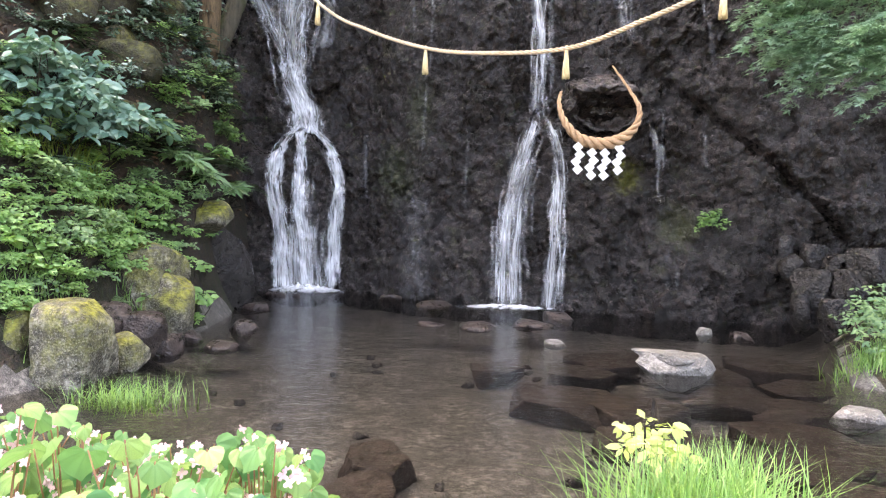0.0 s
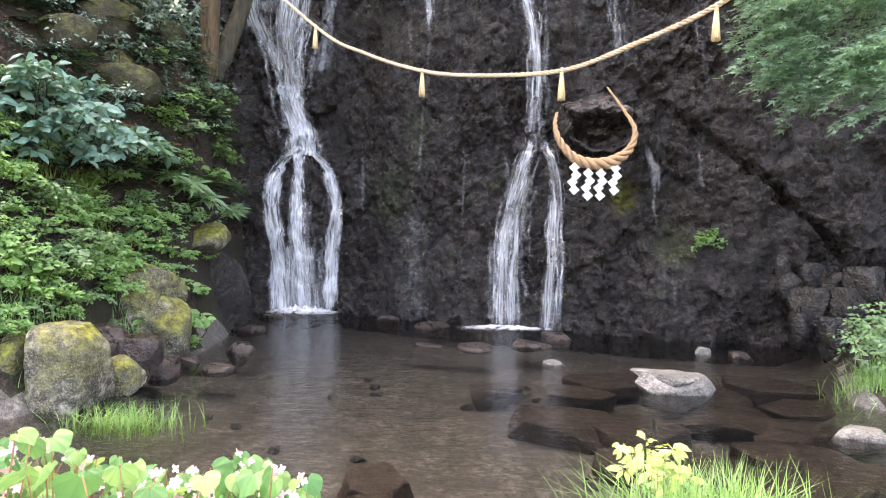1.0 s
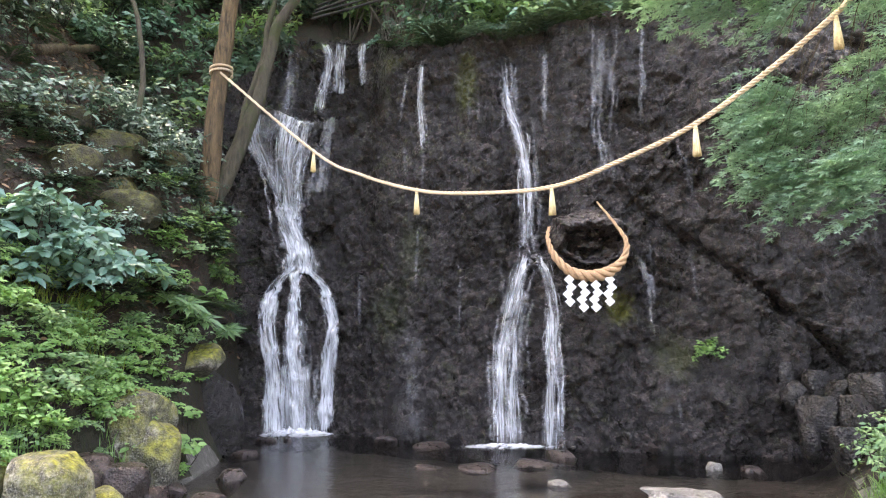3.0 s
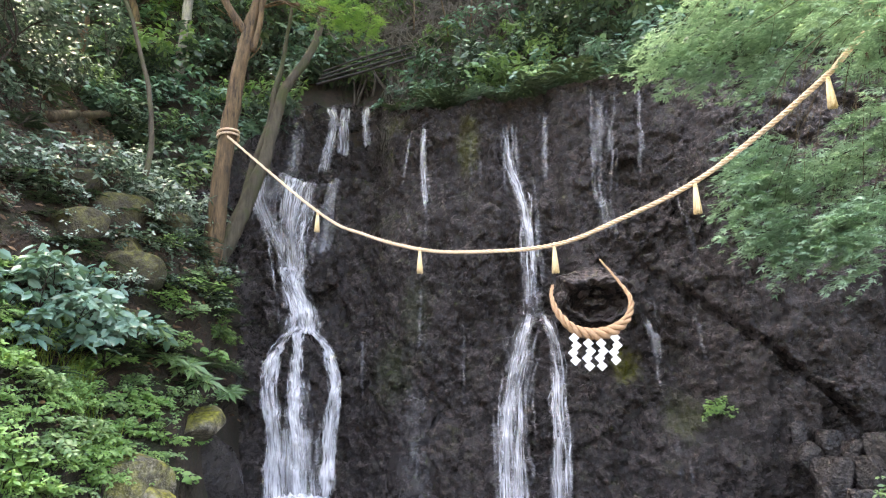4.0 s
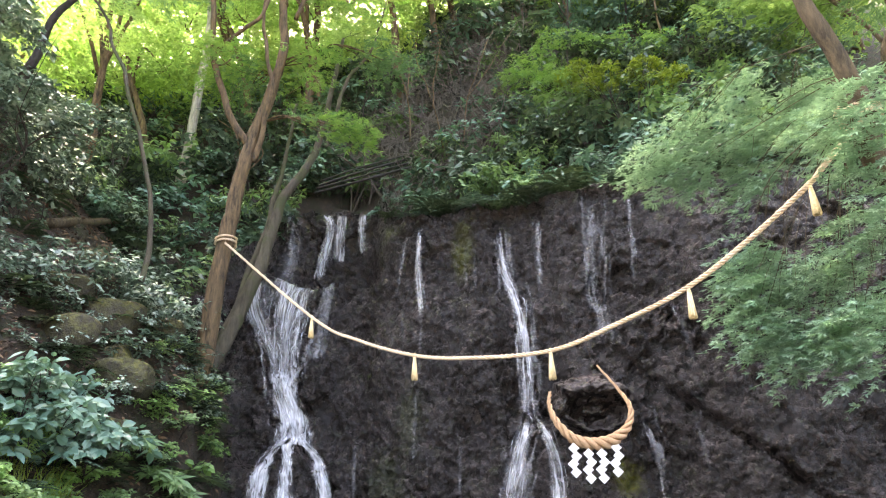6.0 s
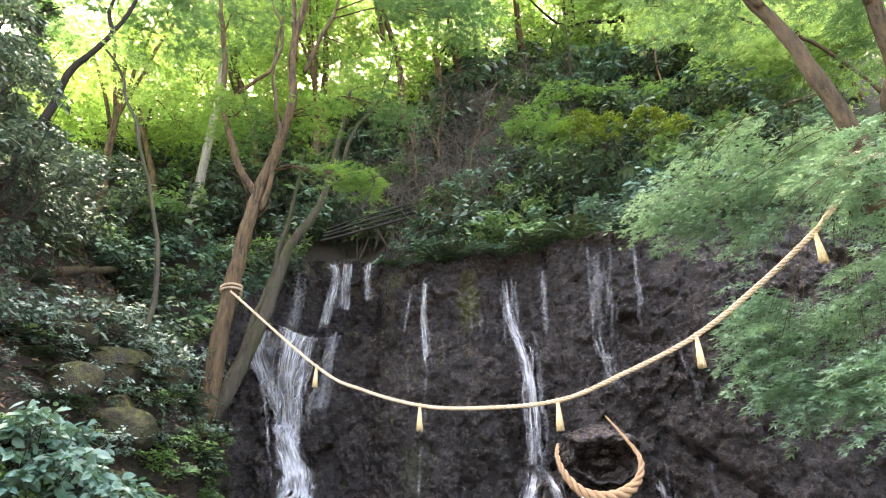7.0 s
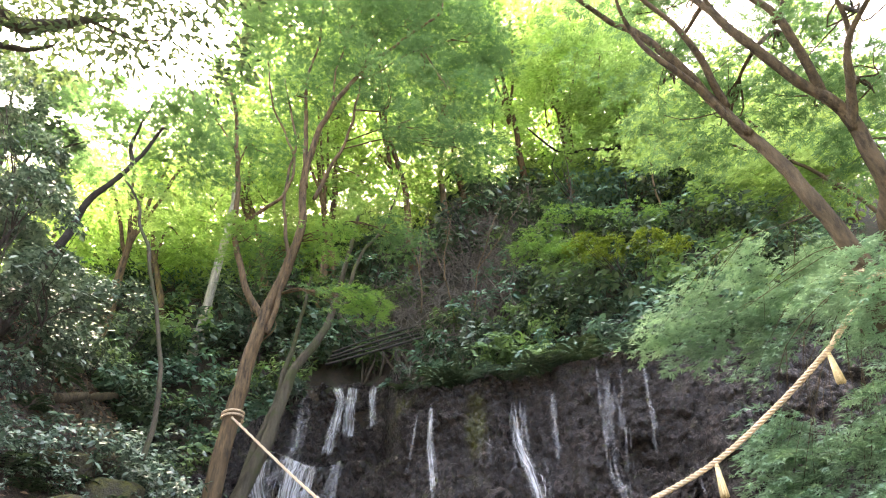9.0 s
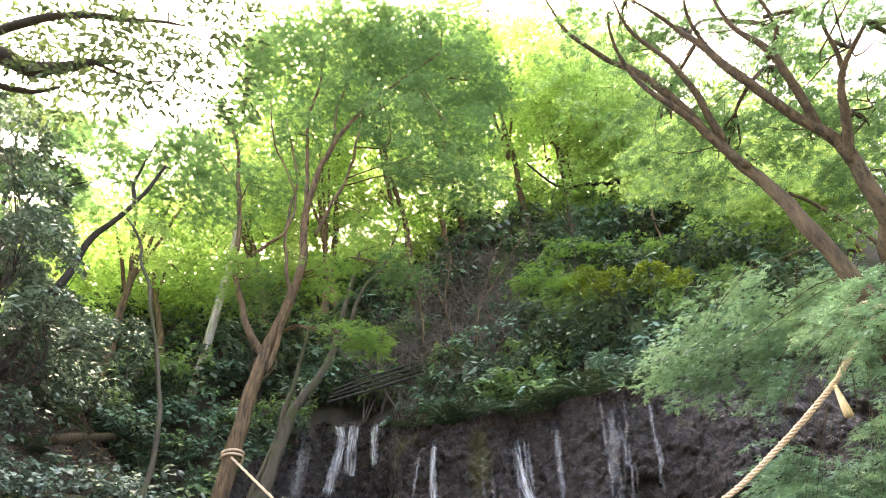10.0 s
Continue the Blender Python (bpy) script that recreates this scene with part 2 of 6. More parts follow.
M_FALL = fall_mat("white_falling_water", 0.72, 0.95, 0.7, (50, 4.0), (14, 3.0))
M_FALL_THIN = fall_mat("thin_falling_water", 0.7, 1.05, 0.42, (50, 3.0), (14, 2.0))
M_DRIP = fall_mat("water_drip", 0.72, 1.0, 0.12)
M_VEIL = fall_mat("thin_sheet_of_water", 0.76, 0.97, 0.74, (42, 1.4), (9, 0.9), 0.36)
M_FROTH = fall_mat("frothing_water", 0.72, 0.96, 0.9, (34, 4.5), (12, 2.4), 0.4)
M_MIST = fall_mat("faint_water_film", 0.75, 0.98, 0.34, (50, 1.2), (8, 0.8), 0.32)


def straw_mat(name, dark, light):
    m, nd, ln, b = mat(name)
    v = coords(nd, ln)
    n = noise_tex(nd, ln, v, 60, 4)
    ln.new(mixc(nd, ln, noise_tex(nd, ln, v, 4, 3), ramp(nd, ln, n, [(0.4, dark), (0.6, light)]), light), b.inputs["Base Color"])
    b.inputs["Roughness"].default_value = 0.75
    bump(nd, ln, n, b, 0.5, 0.005)
    return m


M_STRAW = straw_mat("pale_straw", (0.32, 0.22, 0.14), (0.74, 0.59, 0.42))
M_RING = straw_mat("tan_straw", (0.18, 0.1, 0.05), (0.5, 0.32, 0.185))
M_TASSEL = straw_mat("tassel_straw", (0.55, 0.4, 0.18), (0.85, 0.7, 0.42))
m_, nd_, ln_, b_ = mat("white_paper")
ln_.new(ramp(nd_, ln_, noise_tex(nd_, ln_, coords(nd_, ln_), 9, 3), [(0.3, (0.76, 0.76, 0.78)), (0.7, (0.86, 0.86, 0.86))]), b_.inputs["Base Color"])
b_.inputs["Roughness"].default_value = 0.7
M_PAPER = m_


# ---- helpers for meshes ----
def mesh_np(name, verts, faces, material, uvs=None, smooth=True):
    """A mesh from arrays; faces is an (n, 3) or (n, 4) array, uvs one pair per vertex."""
    verts, faces = np.asarray(verts, float), np.asarray(faces, int)
    me = bpy.data.meshes.new(name)
    k = faces.shape[1]
    me.vertices.add(len(verts))
    me.vertices.foreach_set("co", verts.ravel())
    me.loops.add(faces.size)
    me.loops.foreach_set("vertex_index", faces.ravel())
    me.polygons.add(len(faces))
    me.polygons.foreach_set("loop_start", np.arange(len(faces)) * k)
    me.polygons.foreach_set("loop_total", np.full(len(faces), k))
    me.polygons.foreach_set("use_smooth", np.full(len(faces), smooth))
    if uvs is not None:
        layer = me.uv_layers.new(name="uv")
        layer.data.foreach_set("uv", np.asarray(uvs, float)[faces.ravel()].ravel())
    me.update(calc_edges=True)
    me.validate()
    if material:
        me.materials.append(material)
    return me


def child(name, me, parent, label=""):
    ob = new(name, me)
    if parent:
        ob.parent = parent
    return tagged(ob, label)


def part(name, bm, material, parent, label="", smooth=True):
    me = bpy.data.meshes.new(name)
    for f in bm.faces:
        f.smooth = smooth
    bm.to_mesh(me)
    bm.free()
    me.materials.append(material)
    return child(name, me, parent, label)


def thing(name, at, label, category, group="", kind=""):
    ob = new(name)
    ob.location = at
    ob.empty_display_size = 0.1
    bpy.context.view_layer.update()
    return tagged(ob, label, category, group, kind)


PERM = np.random.default_rng(7).permutation(256)
GRAD = np.random.default_rng(8).normal(0, 1, (256, 3))
GRAD /= np.linalg.norm(GRAD, axis=1, keepdims=True)


def perlin(p):
    """Gradient noise for arrays of points, about -0.7 to 0.7."""
    p = np.asarray(p, float)
    i = np.floor(p).astype(int)
    f = p - i
    u = f * f * f * (f * (f * 6 - 15) + 10)
    out = np.zeros(p.shape[:-1])
    for dx in (0, 1):
        for dy in (0, 1):
            for dz in (0, 1):
                h = PERM[(PERM[(PERM[(i[..., 0] + dx) & 255] + i[..., 1] + dy) & 255] + i[..., 2] + dz) & 255]
                w = (u[..., 0] if dx else 1 - u[..., 0]) * (u[..., 1] if dy else 1 - u[..., 1]) * (u[..., 2] if dz else 1 - u[..., 2])
                out += w * (GRAD[h] * (f - np.array([dx, dy, dz]))).sum(-1)
    return out


def fbm(p, octaves=4, gain=0.5):
    p = np.asarray(p, float)
    out, amp = np.zeros(p.shape[:-1]), 1.6
    for o in range(octaves):
        out += amp * perlin(p * 2.03 ** o * 0.55 + 11.3 * o + 0.5)
        amp *= gain
    return out


def cells(p, seed=0, jitter=0.9):
    """Jittered cells: gap to the next cell, the cell's random number, and a random tilt times the place in the cell."""
    p = np.asarray(p, float)
    base = np.floor(p).astype(int)
    d1, d2 = np.full(p.shape[:-1], 9.0), np.full(p.shape[:-1], 9.0)
    idn, tilt = np.zeros(p.shape[:-1]), np.zeros(p.shape[:-1])
    for i in (-1, 0, 1):
        for j in (-1, 0, 1):
            cx, cy = base[..., 0] + i, base[..., 1] + j
            h = PERM[(PERM[(cx + 31 * seed) & 255] + cy) & 255] / 255.0
            h2 = PERM[(PERM[(cy + 57 * seed) & 255] + cx + 91) & 255] / 255.0
            ox, oy = p[..., 0] - cx - 0.5 - jitter * (h - 0.5), p[..., 1] - cy - 0.5 - jitter * (h2 - 0.5)
            d = np.hypot(ox, oy)
            near = d < d1
            d2 = np.where(near, d1, np.minimum(d2, d))
            h3 = PERM[(PERM[(cx + 77) & 255] + cy + 13 * seed) & 255] / 255.0
            idn = np.where(near, h3, idn)
            tilt = np.where(near, (h - 0.5) * 2 * ox + (h2 - 0.35) * 2 * oy, tilt)
            d1 = np.where(near, d, d1)
    return d2 - d1, idn, tilt


def smooth_step(a, b, x):
    t = np.clip((np.asarray(x, float) - a) / (b - a), 0, 1)
    return t * t * (3 - 2 * t)


def grid_faces(nu, nv):
    i = np.arange(nu - 1)[:, None] * nv + np.arange(nv - 1)[None, :]
    return np.stack([i, i + nv, i + nv + 1, i + 1], -1).reshape(-1, 4)


def curve_points(pts, n):
    """Smooth line (Catmull-Rom) through the rows of pts, n samples."""
    p = np.asarray(pts, float)
    p = np.vstack([2 * p[0] - p[1], p, 2 * p[-1] - p[-2]])
    t = np.linspace(0, len(p) - 3 - 1e-6, n)
    k = t.astype(int)
    u = (t - k)[:, None]
    a, b, c, d = p[k], p[k + 1], p[k + 2], p[k + 3]
    return 0.5 * (2 * b + (c - a) * u + (2 * a - 5 * b + 4 * c - d) * u ** 2 + (3 * b - a - 3 * c + d) * u ** 3)


def sweep(pts, radii, sides=8, wob=0.0, closed=True, seed=0):
    """Vertices and quads of a round tube along pts."""
    p, r = np.asarray(pts, float), np.asarray(radii, float) * np.ones(len(pts))
    t = np.gradient(p, axis=0)
    t /= np.linalg.norm(t, axis=1, keepdims=True) + 1e-9
    nrm = np.zeros_like(p)
    ref = np.array([0.0, 1.0, 0.0]) if abs(t[0][1]) < 0.8 else np.array([1.0, 0, 0])
    v = ref - t[0] * ref.dot(t[0])
    for i in range(len(p)):
        v = v - t[i] * v.dot(t[i])
        v /= np.linalg.norm(v) + 1e-9
        nrm[i] = v
    bi = np.cross(t, nrm)
    a = np.linspace(0, 2 * math.pi, sides, endpoint=False)
    rr = r[:, None] * (1 + (wob * fbm(np.stack(np.broadcast_arrays(np.cos(a)[None] * 1.5, np.arange(len(p))[:, None] * 0.4, np.sin(a)[None] * 1.5 + seed), -1), 3) if wob else 0))
    verts = p[:, None] + rr[..., None] * (np.cos(a)[None, :, None] * nrm[:, None] + np.sin(a)[None, :, None] * bi[:, None])
    i, j = np.meshgrid(np.arange(len(p) - 1), np.arange(sides), indexing="ij")
    j2 = (j + 1) % sides
    f = np.stack([i * sides + j, i * sides + j2, (i + 1) * sides + j2, (i + 1) * sides + j], -1).reshape(-1, 4)
    verts = verts.reshape(-1, 3)
    if closed:
        n = len(verts)
        verts = np.vstack([verts, p[0], p[-1]])
        last = (len(p) - 1) * sides
        caps = [(n, (k + 1) % sides, k, k) for k in range(sides)] + [(n + 1, last + k, last + (k + 1) % sides, last + (k + 1) % sides) for k in range(sides)]
        return verts, f, np.array(caps)[:, :3]
    return verts, f, np.zeros((0, 3), int)


def join(chunks):
    """Joins (verts, quads, tris) into verts and triangles."""
    vs, ts, n = [], [], 0
    for v, q, t in chunks:
        vs.append(v)
        if len(q):
            ts += [q[:, [0, 1, 2]] + n, q[:, [0, 2, 3]] + n]
        if len(t):
            ts.append(t + n)
        n += len(v)
    return np.vstack(vs), np.vstack(ts)


# ---- ground, cliff, water ----
def cliff_base(x):
    return np.interp(x, [-9, -5.2, -4.2, -3.4, -2.0, -1.0, 0.7, 1.6, 2.7, 3.7, 5.0, 6.5, 9.0], [11.4, 11.6, 11.9, 12.1, 12.45, 11.9, 10.75, 10.45, 9.95, 9.65, 9.4, 9.3, 9.0])


def cliff_top(x):
    return np.interp(x, [-9, -4.6, -3.6, -1.3, -0.9, 0.2, 1.3, 2.5, 4.2, 6.0, 9.0], [5.0, 6.0, 9.0, 9.1, 7.9, 7.55, 7.5, 7.5, 7.5, 7.5, 7.8])


def cliff_y(x, z):
    """How far back the rock face stands at (x, z)."""
    x, z = np.asarray(x, float), np.asarray(z, float)
    y = cliff_base(x) + 0.13 * np.clip(z, 0, 20)
    y = y - smooth_step(3.3, 4.6, x) * (0.19 * np.clip(z, 0, 4.6) - 0.35 * np.clip(z - 4.8, 0, 2.5))            # the right block overhangs
    left = smooth_step(-4.4, -3.7, x) * (1 - smooth_step(-1.6, -0.9, x))
    y = y + 0.4 * left * smooth_step(2.75, 2.95, z + 0.25 * np.sin(5 * x))          # lower buttress of the left fall
    y = y + 1.1 * left * smooth_step(6.45, 6.8, z + 0.1 * np.sin(4 * x))                 # step under the upper chute
    y = y + 0.3 * smooth_step(1.0, 1.4, x) * (1 - smooth_step(2.0, 2.3, x)) * smooth_step(2.9, 3.3, z)
    crack = 3.35 + np.clip(3.7 - z, -0.4, 9) * 0.98                                                       # diagonal break: the right block stands forward
    right = smooth_step(0.0, 0.1, x - crack) * (1 - 0.6 * smooth_step(0.3, 1.6, x - crack))
    y = y - 0.13 * right * smooth_step(0.9, 1.5, z) * (1 - smooth_step(3.4, 5.8, z))
    y = y + 0.2 * np.exp(-((x - crack + 0.03) / 0.04) ** 2) * smooth_step(1.0, 1.4, z) * (1 - smooth_step(3.2, 3.8, z))
    return y


def inside(x, y, poly):
    """Signed distance-like value: positive inside the closed outline."""
    x, y = np.asarray(x, float), np.asarray(y, float)
    d = np.full(x.shape, 1e9)
    odd = np.zeros(x.shape, bool)
    for (x0, y0), (x1, y1) in zip(poly, poly[1:] + poly[:1]):
        ex, ey = x1 - x0, y1 - y0
        t = np.clip(((x - x0) * ex + (y - y0) * ey) / (ex * ex + ey * ey), 0, 1)
        d = np.minimum(d, np.hypot(x - x0 - t * ex, y - y0 - t * ey))
        odd ^= ((y0 > y) != (y1 > y)) & (x < ex * (y - y0) / (ey if ey else 1e-9) + x0)
    return np.where(odd, d, -d)


POND = [(-3.7, 4.3), (-3.3, 5.2), (-3.2, 6.2), (-3.3, 7.1), (-2.9, 7.6), (-3.0, 9.2), (-3.35, 10.8), (-3.6, 13.0), (0, 12.5), (5.6, 10.0), (5.2, 8.6), (4.3, 7.0), (3.75, 5.9), (4.6, 5.2), (6.0, 3.4), (4.0, 2.9), (2.2, 3.15), (0.9, 3.0), (-0.6, 3.05), (-2.2, 3.2), (-3.4, 3.5)]


def ground_z(x, y):
    x, y = np.asarray(x, float), np.asarray(y, float)
    d = inside(x, y, POND)
    shore = np.interp(d, [-0.6, -0.15, 0.1, 0.5], [0.16, 0.1, -0.12, -0.3])
    out = np.clip(-d, 0, None)
    # left bank: low shelf at the front, steep rock beside the fall
    xl = np.clip(-2.9 - x + 0.25 * perlin(np.stack([x, y, 0 * x], -1) * 1.1), 0, None)
    z_front = np.interp(xl, [0, 0.5, 1.0, 1.7, 3.2, 6, 20, 60], [0, 0.4, 1.2, 2.6, 4.5, 7.5, 16, 22])
    z_back = np.interp(xl, [0, 0.45, 0.8, 1.3, 3, 4.2, 8, 20, 60], [0, 1.3, 3.1, 4.0, 5.5, 7.2, 11, 18, 24])
    zl = (z_front + (z_back - z_front) * smooth_step(7.5, 10.2, y)) * smooth_step(4.2, 6.6, y) + 0.12 * xl * (1 - smooth_step(4.2, 7.0, y)) * smooth_step(0.5, 2, out)
    xr = np.clip(x - 4.4, 0, None)
    zr = np.interp(xr, [0, 0.5, 1.5, 4, 10, 60], [0, 0.15, 0.5, 1.6, 5.0, 20]) * smooth_step(4.0, 7.0, y)
    side = np.maximum(zl * smooth_step(0, 0.5, out), zr * smooth_step(0, 0.6, out))
    # hill above the cliff
    yc = cliff_base(x) + 1.9 + 0.9 * smooth_step(-4.5, -3.5, x) * (1 - smooth_step(-1.5, -0.8, x))
    b = y - yc
    hill = np.where(b > -0.55, cliff_top(x) * smooth_step(-0.55, -0.1, b) + np.interp(b, [0, 1, 3, 6, 10, 16, 30, 80, 600], [0, 1.2, 4.6, 9.5, 14.5, 19, 27, 32, 34]), 0)
    z = np.maximum(shore + side, np.where(b > -0.55, hill, -9))
    z = z + 0.12 * fbm(np.stack([x * 1.6, y * 1.6, 0 * x], -1), 4) * smooth_step(-0.2, 1.5, np.maximum(out, b)) * (1 - smooth_step(60, 200, np.hypot(x, y)))
    return z


def build_ground():
    w = lambda n, a, b, far: np.unique(np.concatenate([np.linspace(a, b, n), a - np.geomspace(0.4, far, 30), b + np.geomspace(0.4, far, 30)]))
    xs, ys = w(210, -9, 10, 600), w(260, -2, 24, 600)
    X, Y = np.meshgrid(xs, ys, indexing="ij")
    Z = ground_z(X, Y)
    me = mesh_np("ground", np.stack([X, Y, Z], -1).reshape(-1, 3), grid_faces(len(xs), len(ys)), M_SOIL)
    me.materials.append(M_BED)
    c = np.stack([X, Y], -1).reshape(-1, 2)[grid_faces(len(xs), len(ys))].mean(1)
    me.polygons.foreach_set("material_index", (inside(c[:, 0], c[:, 1], POND) + 0.25 * fbm(np.stack([c[:, 0], c[:, 1], 0 * c[:, 0]], -1) * 2.5, 3) > -0.1).astype(np.int32))
    tagged(new("ground", me), "dark forest soil rising from a gravel pond bed", "ground", kind="structure")


def cliff_surface(X, Z):
    """The rock face with its blocks and roughness."""
    p = np.stack([X, Z, 0 * X], -1)
    Y = cliff_y(X, Z) + 0.22 * fbm(p * np.array([0.9, 0.7, 1]), 4, 0.5)
    rough = 0.75 + 0.5 * fbm(p * 0.8 + 5, 2)
    wx, wz = fbm(p * 2.3, 3), fbm(p * 2.3 + 7, 3)
    for sc, am, seed in ((0.8, 0.1, 1), (1.9, 0.14, 2), (4.3, 0.115, 3), (9.5, 0.055, 4), (17.0, 0.026, 5)):
        q = np.stack([(0.88 * X + 0.47 * Z) * sc * 1.08 + 0.3 * wx, (0.88 * Z - 0.47 * X) * sc + 0.3 * wz], -1)
        gap, h, tilt = cells(q, seed)
        Y = Y - rough * am * (0.7 * (h - 0.5) + 1.2 * tilt)
    return Y + 0.022 * fbm(p * 9.0, 4, 0.6)


FACE_X, FACE_Z = np.arange(-5.6, 8.6, 0.04), np.arange(-0.3, 9.0, 0.04)
FACE = cliff_surface(*np.meshgrid(FACE_X, FACE_Z, indexing="ij"))


def face_y(x, z):
    """The rock face, read from a grid."""
    u, v = np.clip((np.asarray(x) + 5.6) / 0.04, 0, len(FACE_X) - 2), np.clip((np.asarray(z) + 0.3) / 0.04, 0, len(FACE_Z) - 2)
    i, j = u.astype(int), v.astype(int)
    u, v = u - i, v - j
    return (FACE[i, j] * (1 - u) + FACE[i + 1, j] * u) * (1 - v) + (FACE[i, j + 1] * (1 - u) + FACE[i + 1, j + 1] * u) * v


def build_cliff():
    xs = np.arange(-5.6, 8.6, 0.0245)
    nv = 315
    U = np.linspace(-0.06, 1.0, nv)
    X, V = np.meshgrid(xs, U, indexing="ij")
    Z = V * (cliff_top(X) + 0.12 * fbm(np.stack([X * 2.1, 0 * X, 0 * X + 3], -1), 3))
    front = np.stack([X, cliff_surface(X, Z), Z], -1)
    # top edge runs back into the hill
    back = [front[:, -1] + np.array([0, k * 0.4, 0.0]) for k in (1, 2, 3, 4)]
    for k, b in enumerate(back):
        b[:, 2] += 0.06 * fbm(b * 2.5, 3) - 0.03 * (k + 1)
    allv = np.concatenate([front, np.stack(back, 1)], 1)
    me = mesh_np("cliff", allv.reshape(-1, 3), grid_faces(len(xs), nv + 4), M_CLIFF)
    tagged(new("cliff", me), "dark wet volcanic rock face behind the pond", "cliff", kind="structure")


def build_water():
    xs, ys = np.linspace(-4.2, 6.2, 60), np.linspace(2.9, 13.2, 60)
    X, Y = np.meshgrid(xs, ys, indexing="ij")
    me = mesh_np("water", np.stack([X, Y, 0 * X], -1).reshape(-1, 3), grid_faces(60, 60), M_WATER)
    ob = tagged(new("water", me), "clear shallow rippled pond water over dark gravel", "water", kind="structure")
    ob.visible_shadow = False


build_ground()
build_cliff()
build_water()


# ---- leaves ----
def leaf_shape(kind):
    """Vertices (base at origin, tip along +x, unit length) and triangles."""
    if kind == "oval":
        v = [(0, 0, 0), (0.3, 0.2, 0.05), (0.68, 0.17, 0.03), (1, 0, -0.08), (0.68, -0.17, 0.03), (0.3, -0.2, 0.05)]
        f = [(0, 1, 5), (1, 2, 4), (1, 4, 5), (2, 3, 4)]
    elif kind == "broad":
        v = [(0, 0, 0), (0.22, 0.27, 0.05), (0.62, 0.27, 0.04), (1, 0, -0.1), (0.62, -0.27, 0.04), (0.22, -0.27, 0.05), (0.5, 0, -0.03)]
        f = [(0, 1, 6), (1, 2, 6), (2, 3, 6), (3, 4, 6), (4, 5, 6), (5, 0, 6)]
    elif kind == "maple":
        v, f = [(0, 0, 0)], []
        for a, l in ((-105, 0.45), (-55, 0.75), (0, 1.0), (55, 0.75), (105, 0.45)):
            a = radians(a)
            c, s = math.cos(a), math.sin(a)
            n = len(v)
            for x, y, z in ((0.42 * l, 0.13 * l, 0.02), (l, 0, -0.08 * l), (0.42 * l, -0.13 * l, 0.02)):
                v.append((c * x - s * y + 0.05, s * x + c * y, z))
            f += [(0, n + 1, n), (0, n + 2, n + 1)]
    else:
        v = [(0, 0, 0), (0.45, 0.22, 0.04), (1, 0, -0.05), (0.45, -0.22, 0.04)]
        f = [(0, 1, 2), (0, 2, 3)]
    return np.array(v, float), np.array(f)


def leaves(rng, pos, size, kind="oval", droop=0.25, flat=0.5, heading=None, lean=0.0):
    """Leaves at pos: random headings, tilted about level; flat nearer 1 keeps them level, lean turns them to the open side. Returns verts, tris."""
    v, f = leaf_shape(kind)
    n = len(pos)
    a = rng.uniform(0, 2 * math.pi, n) if heading is None else heading
    d = np.stack([np.cos(a), np.sin(a), rng.normal(-droop, 0.55 * (1 - flat) + 0.1, n)], -1)
    d /= np.linalg.norm(d, axis=1, keepdims=True)
    up = np.stack([rng.normal(0, 1 - flat + 0.05, n), rng.normal(-lean, 1 - flat + 0.05, n), np.ones(n)], -1)
    y = np.cross(up, d)
    y /= np.linalg.norm(y, axis=1, keepdims=True) + 1e-9
    z = np.cross(d, y)
    s = size * rng.uniform(0.65, 1.25, n)
    out = pos[:, None] + s[:, None, None] * (v[None, :, 0:1] * d[:, None] + v[None, :, 1:2] * y[:, None] + v[None, :, 2:3] * z[:, None])
    return out.reshape(-1, 3), (f[None] + (np.arange(n) * len(v))[:, None, None]).reshape(-1, 3)


def shell_points(rng, centre, radius, n, inner=0.35, low=-1.0):
    """Centres for twigs inside an uneven ellipsoid, denser towards its outside; low cuts off its underside."""
    radius = np.asarray(radius, float) * np.ones(3)
    c = rng.normal(0, 1, (n, 3))
    c /= np.linalg.norm(c, axis=1, keepdims=True)
    c[:, 2] = np.where(c[:, 2] < low, -0.5 * c[:, 2], c[:, 2])
    c *= rng.uniform(inner, 1.0, (n, 1)) ** 0.6
    return centre + c * radius * (1 + 0.3 * fbm(c * 2.2 + np.asarray(centre), 2)[:, None]), c


def fan_points(rng, centre, radius, n, per, reach, hub=None, sag=0.35):
    """Leaves on flat drooping fans, as a maple's twigs carry them in tiers: places and headings."""
    c, out = shell_points(rng, centre, radius, n)
    away = out if hub is None else c - np.asarray(hub, float)
    h = np.arctan2(away[:, 1], away[:, 0]) + rng.normal(0, 0.6, n)
    d, e = np.stack([np.cos(h), np.sin(h)], -1), np.stack([-np.sin(h), np.cos(h)], -1)
    ll = reach * rng.uniform(0.55, 1.3, n)
    tilt, roll = rng.normal(0.0, 0.14, n), rng.normal(0, 0.16, n)
    u = rng.uniform(0, 1, (n, per)) ** 0.85
    side = np.where(rng.uniform(0, 1, (n, per)) < 0.5, -1.0, 1.0)
    v = side * rng.uniform(0, 1, (n, per)) ** 0.8 * 0.45 * np.sin(math.pi * (0.18 + 0.78 * u)) ** 0.8
    p = np.empty((n, per, 3))
    p[..., :2] = c[:, None, :2] + ll[:, None, None] * ((u - 0.35)[..., None] * d[:, None] + v[..., None] * e[:, None])
    p[..., 2] = c[:, None, 2] + ll[:, None] * (tilt[:, None] * u - sag * u ** 2) + ll[:, None] * roll[:, None] * v - 0.12 * ll[:, None] * np.abs(v) + rng.normal(0, 0.018, (n, per)) * ll[:, None]
    head = h[:, None] + side * 0.75 * np.clip(np.abs(v) * 4, 0.2, 1) + rng.normal(0, 0.35, (n, per))
    return p.reshape(-1, 3), head.ravel()


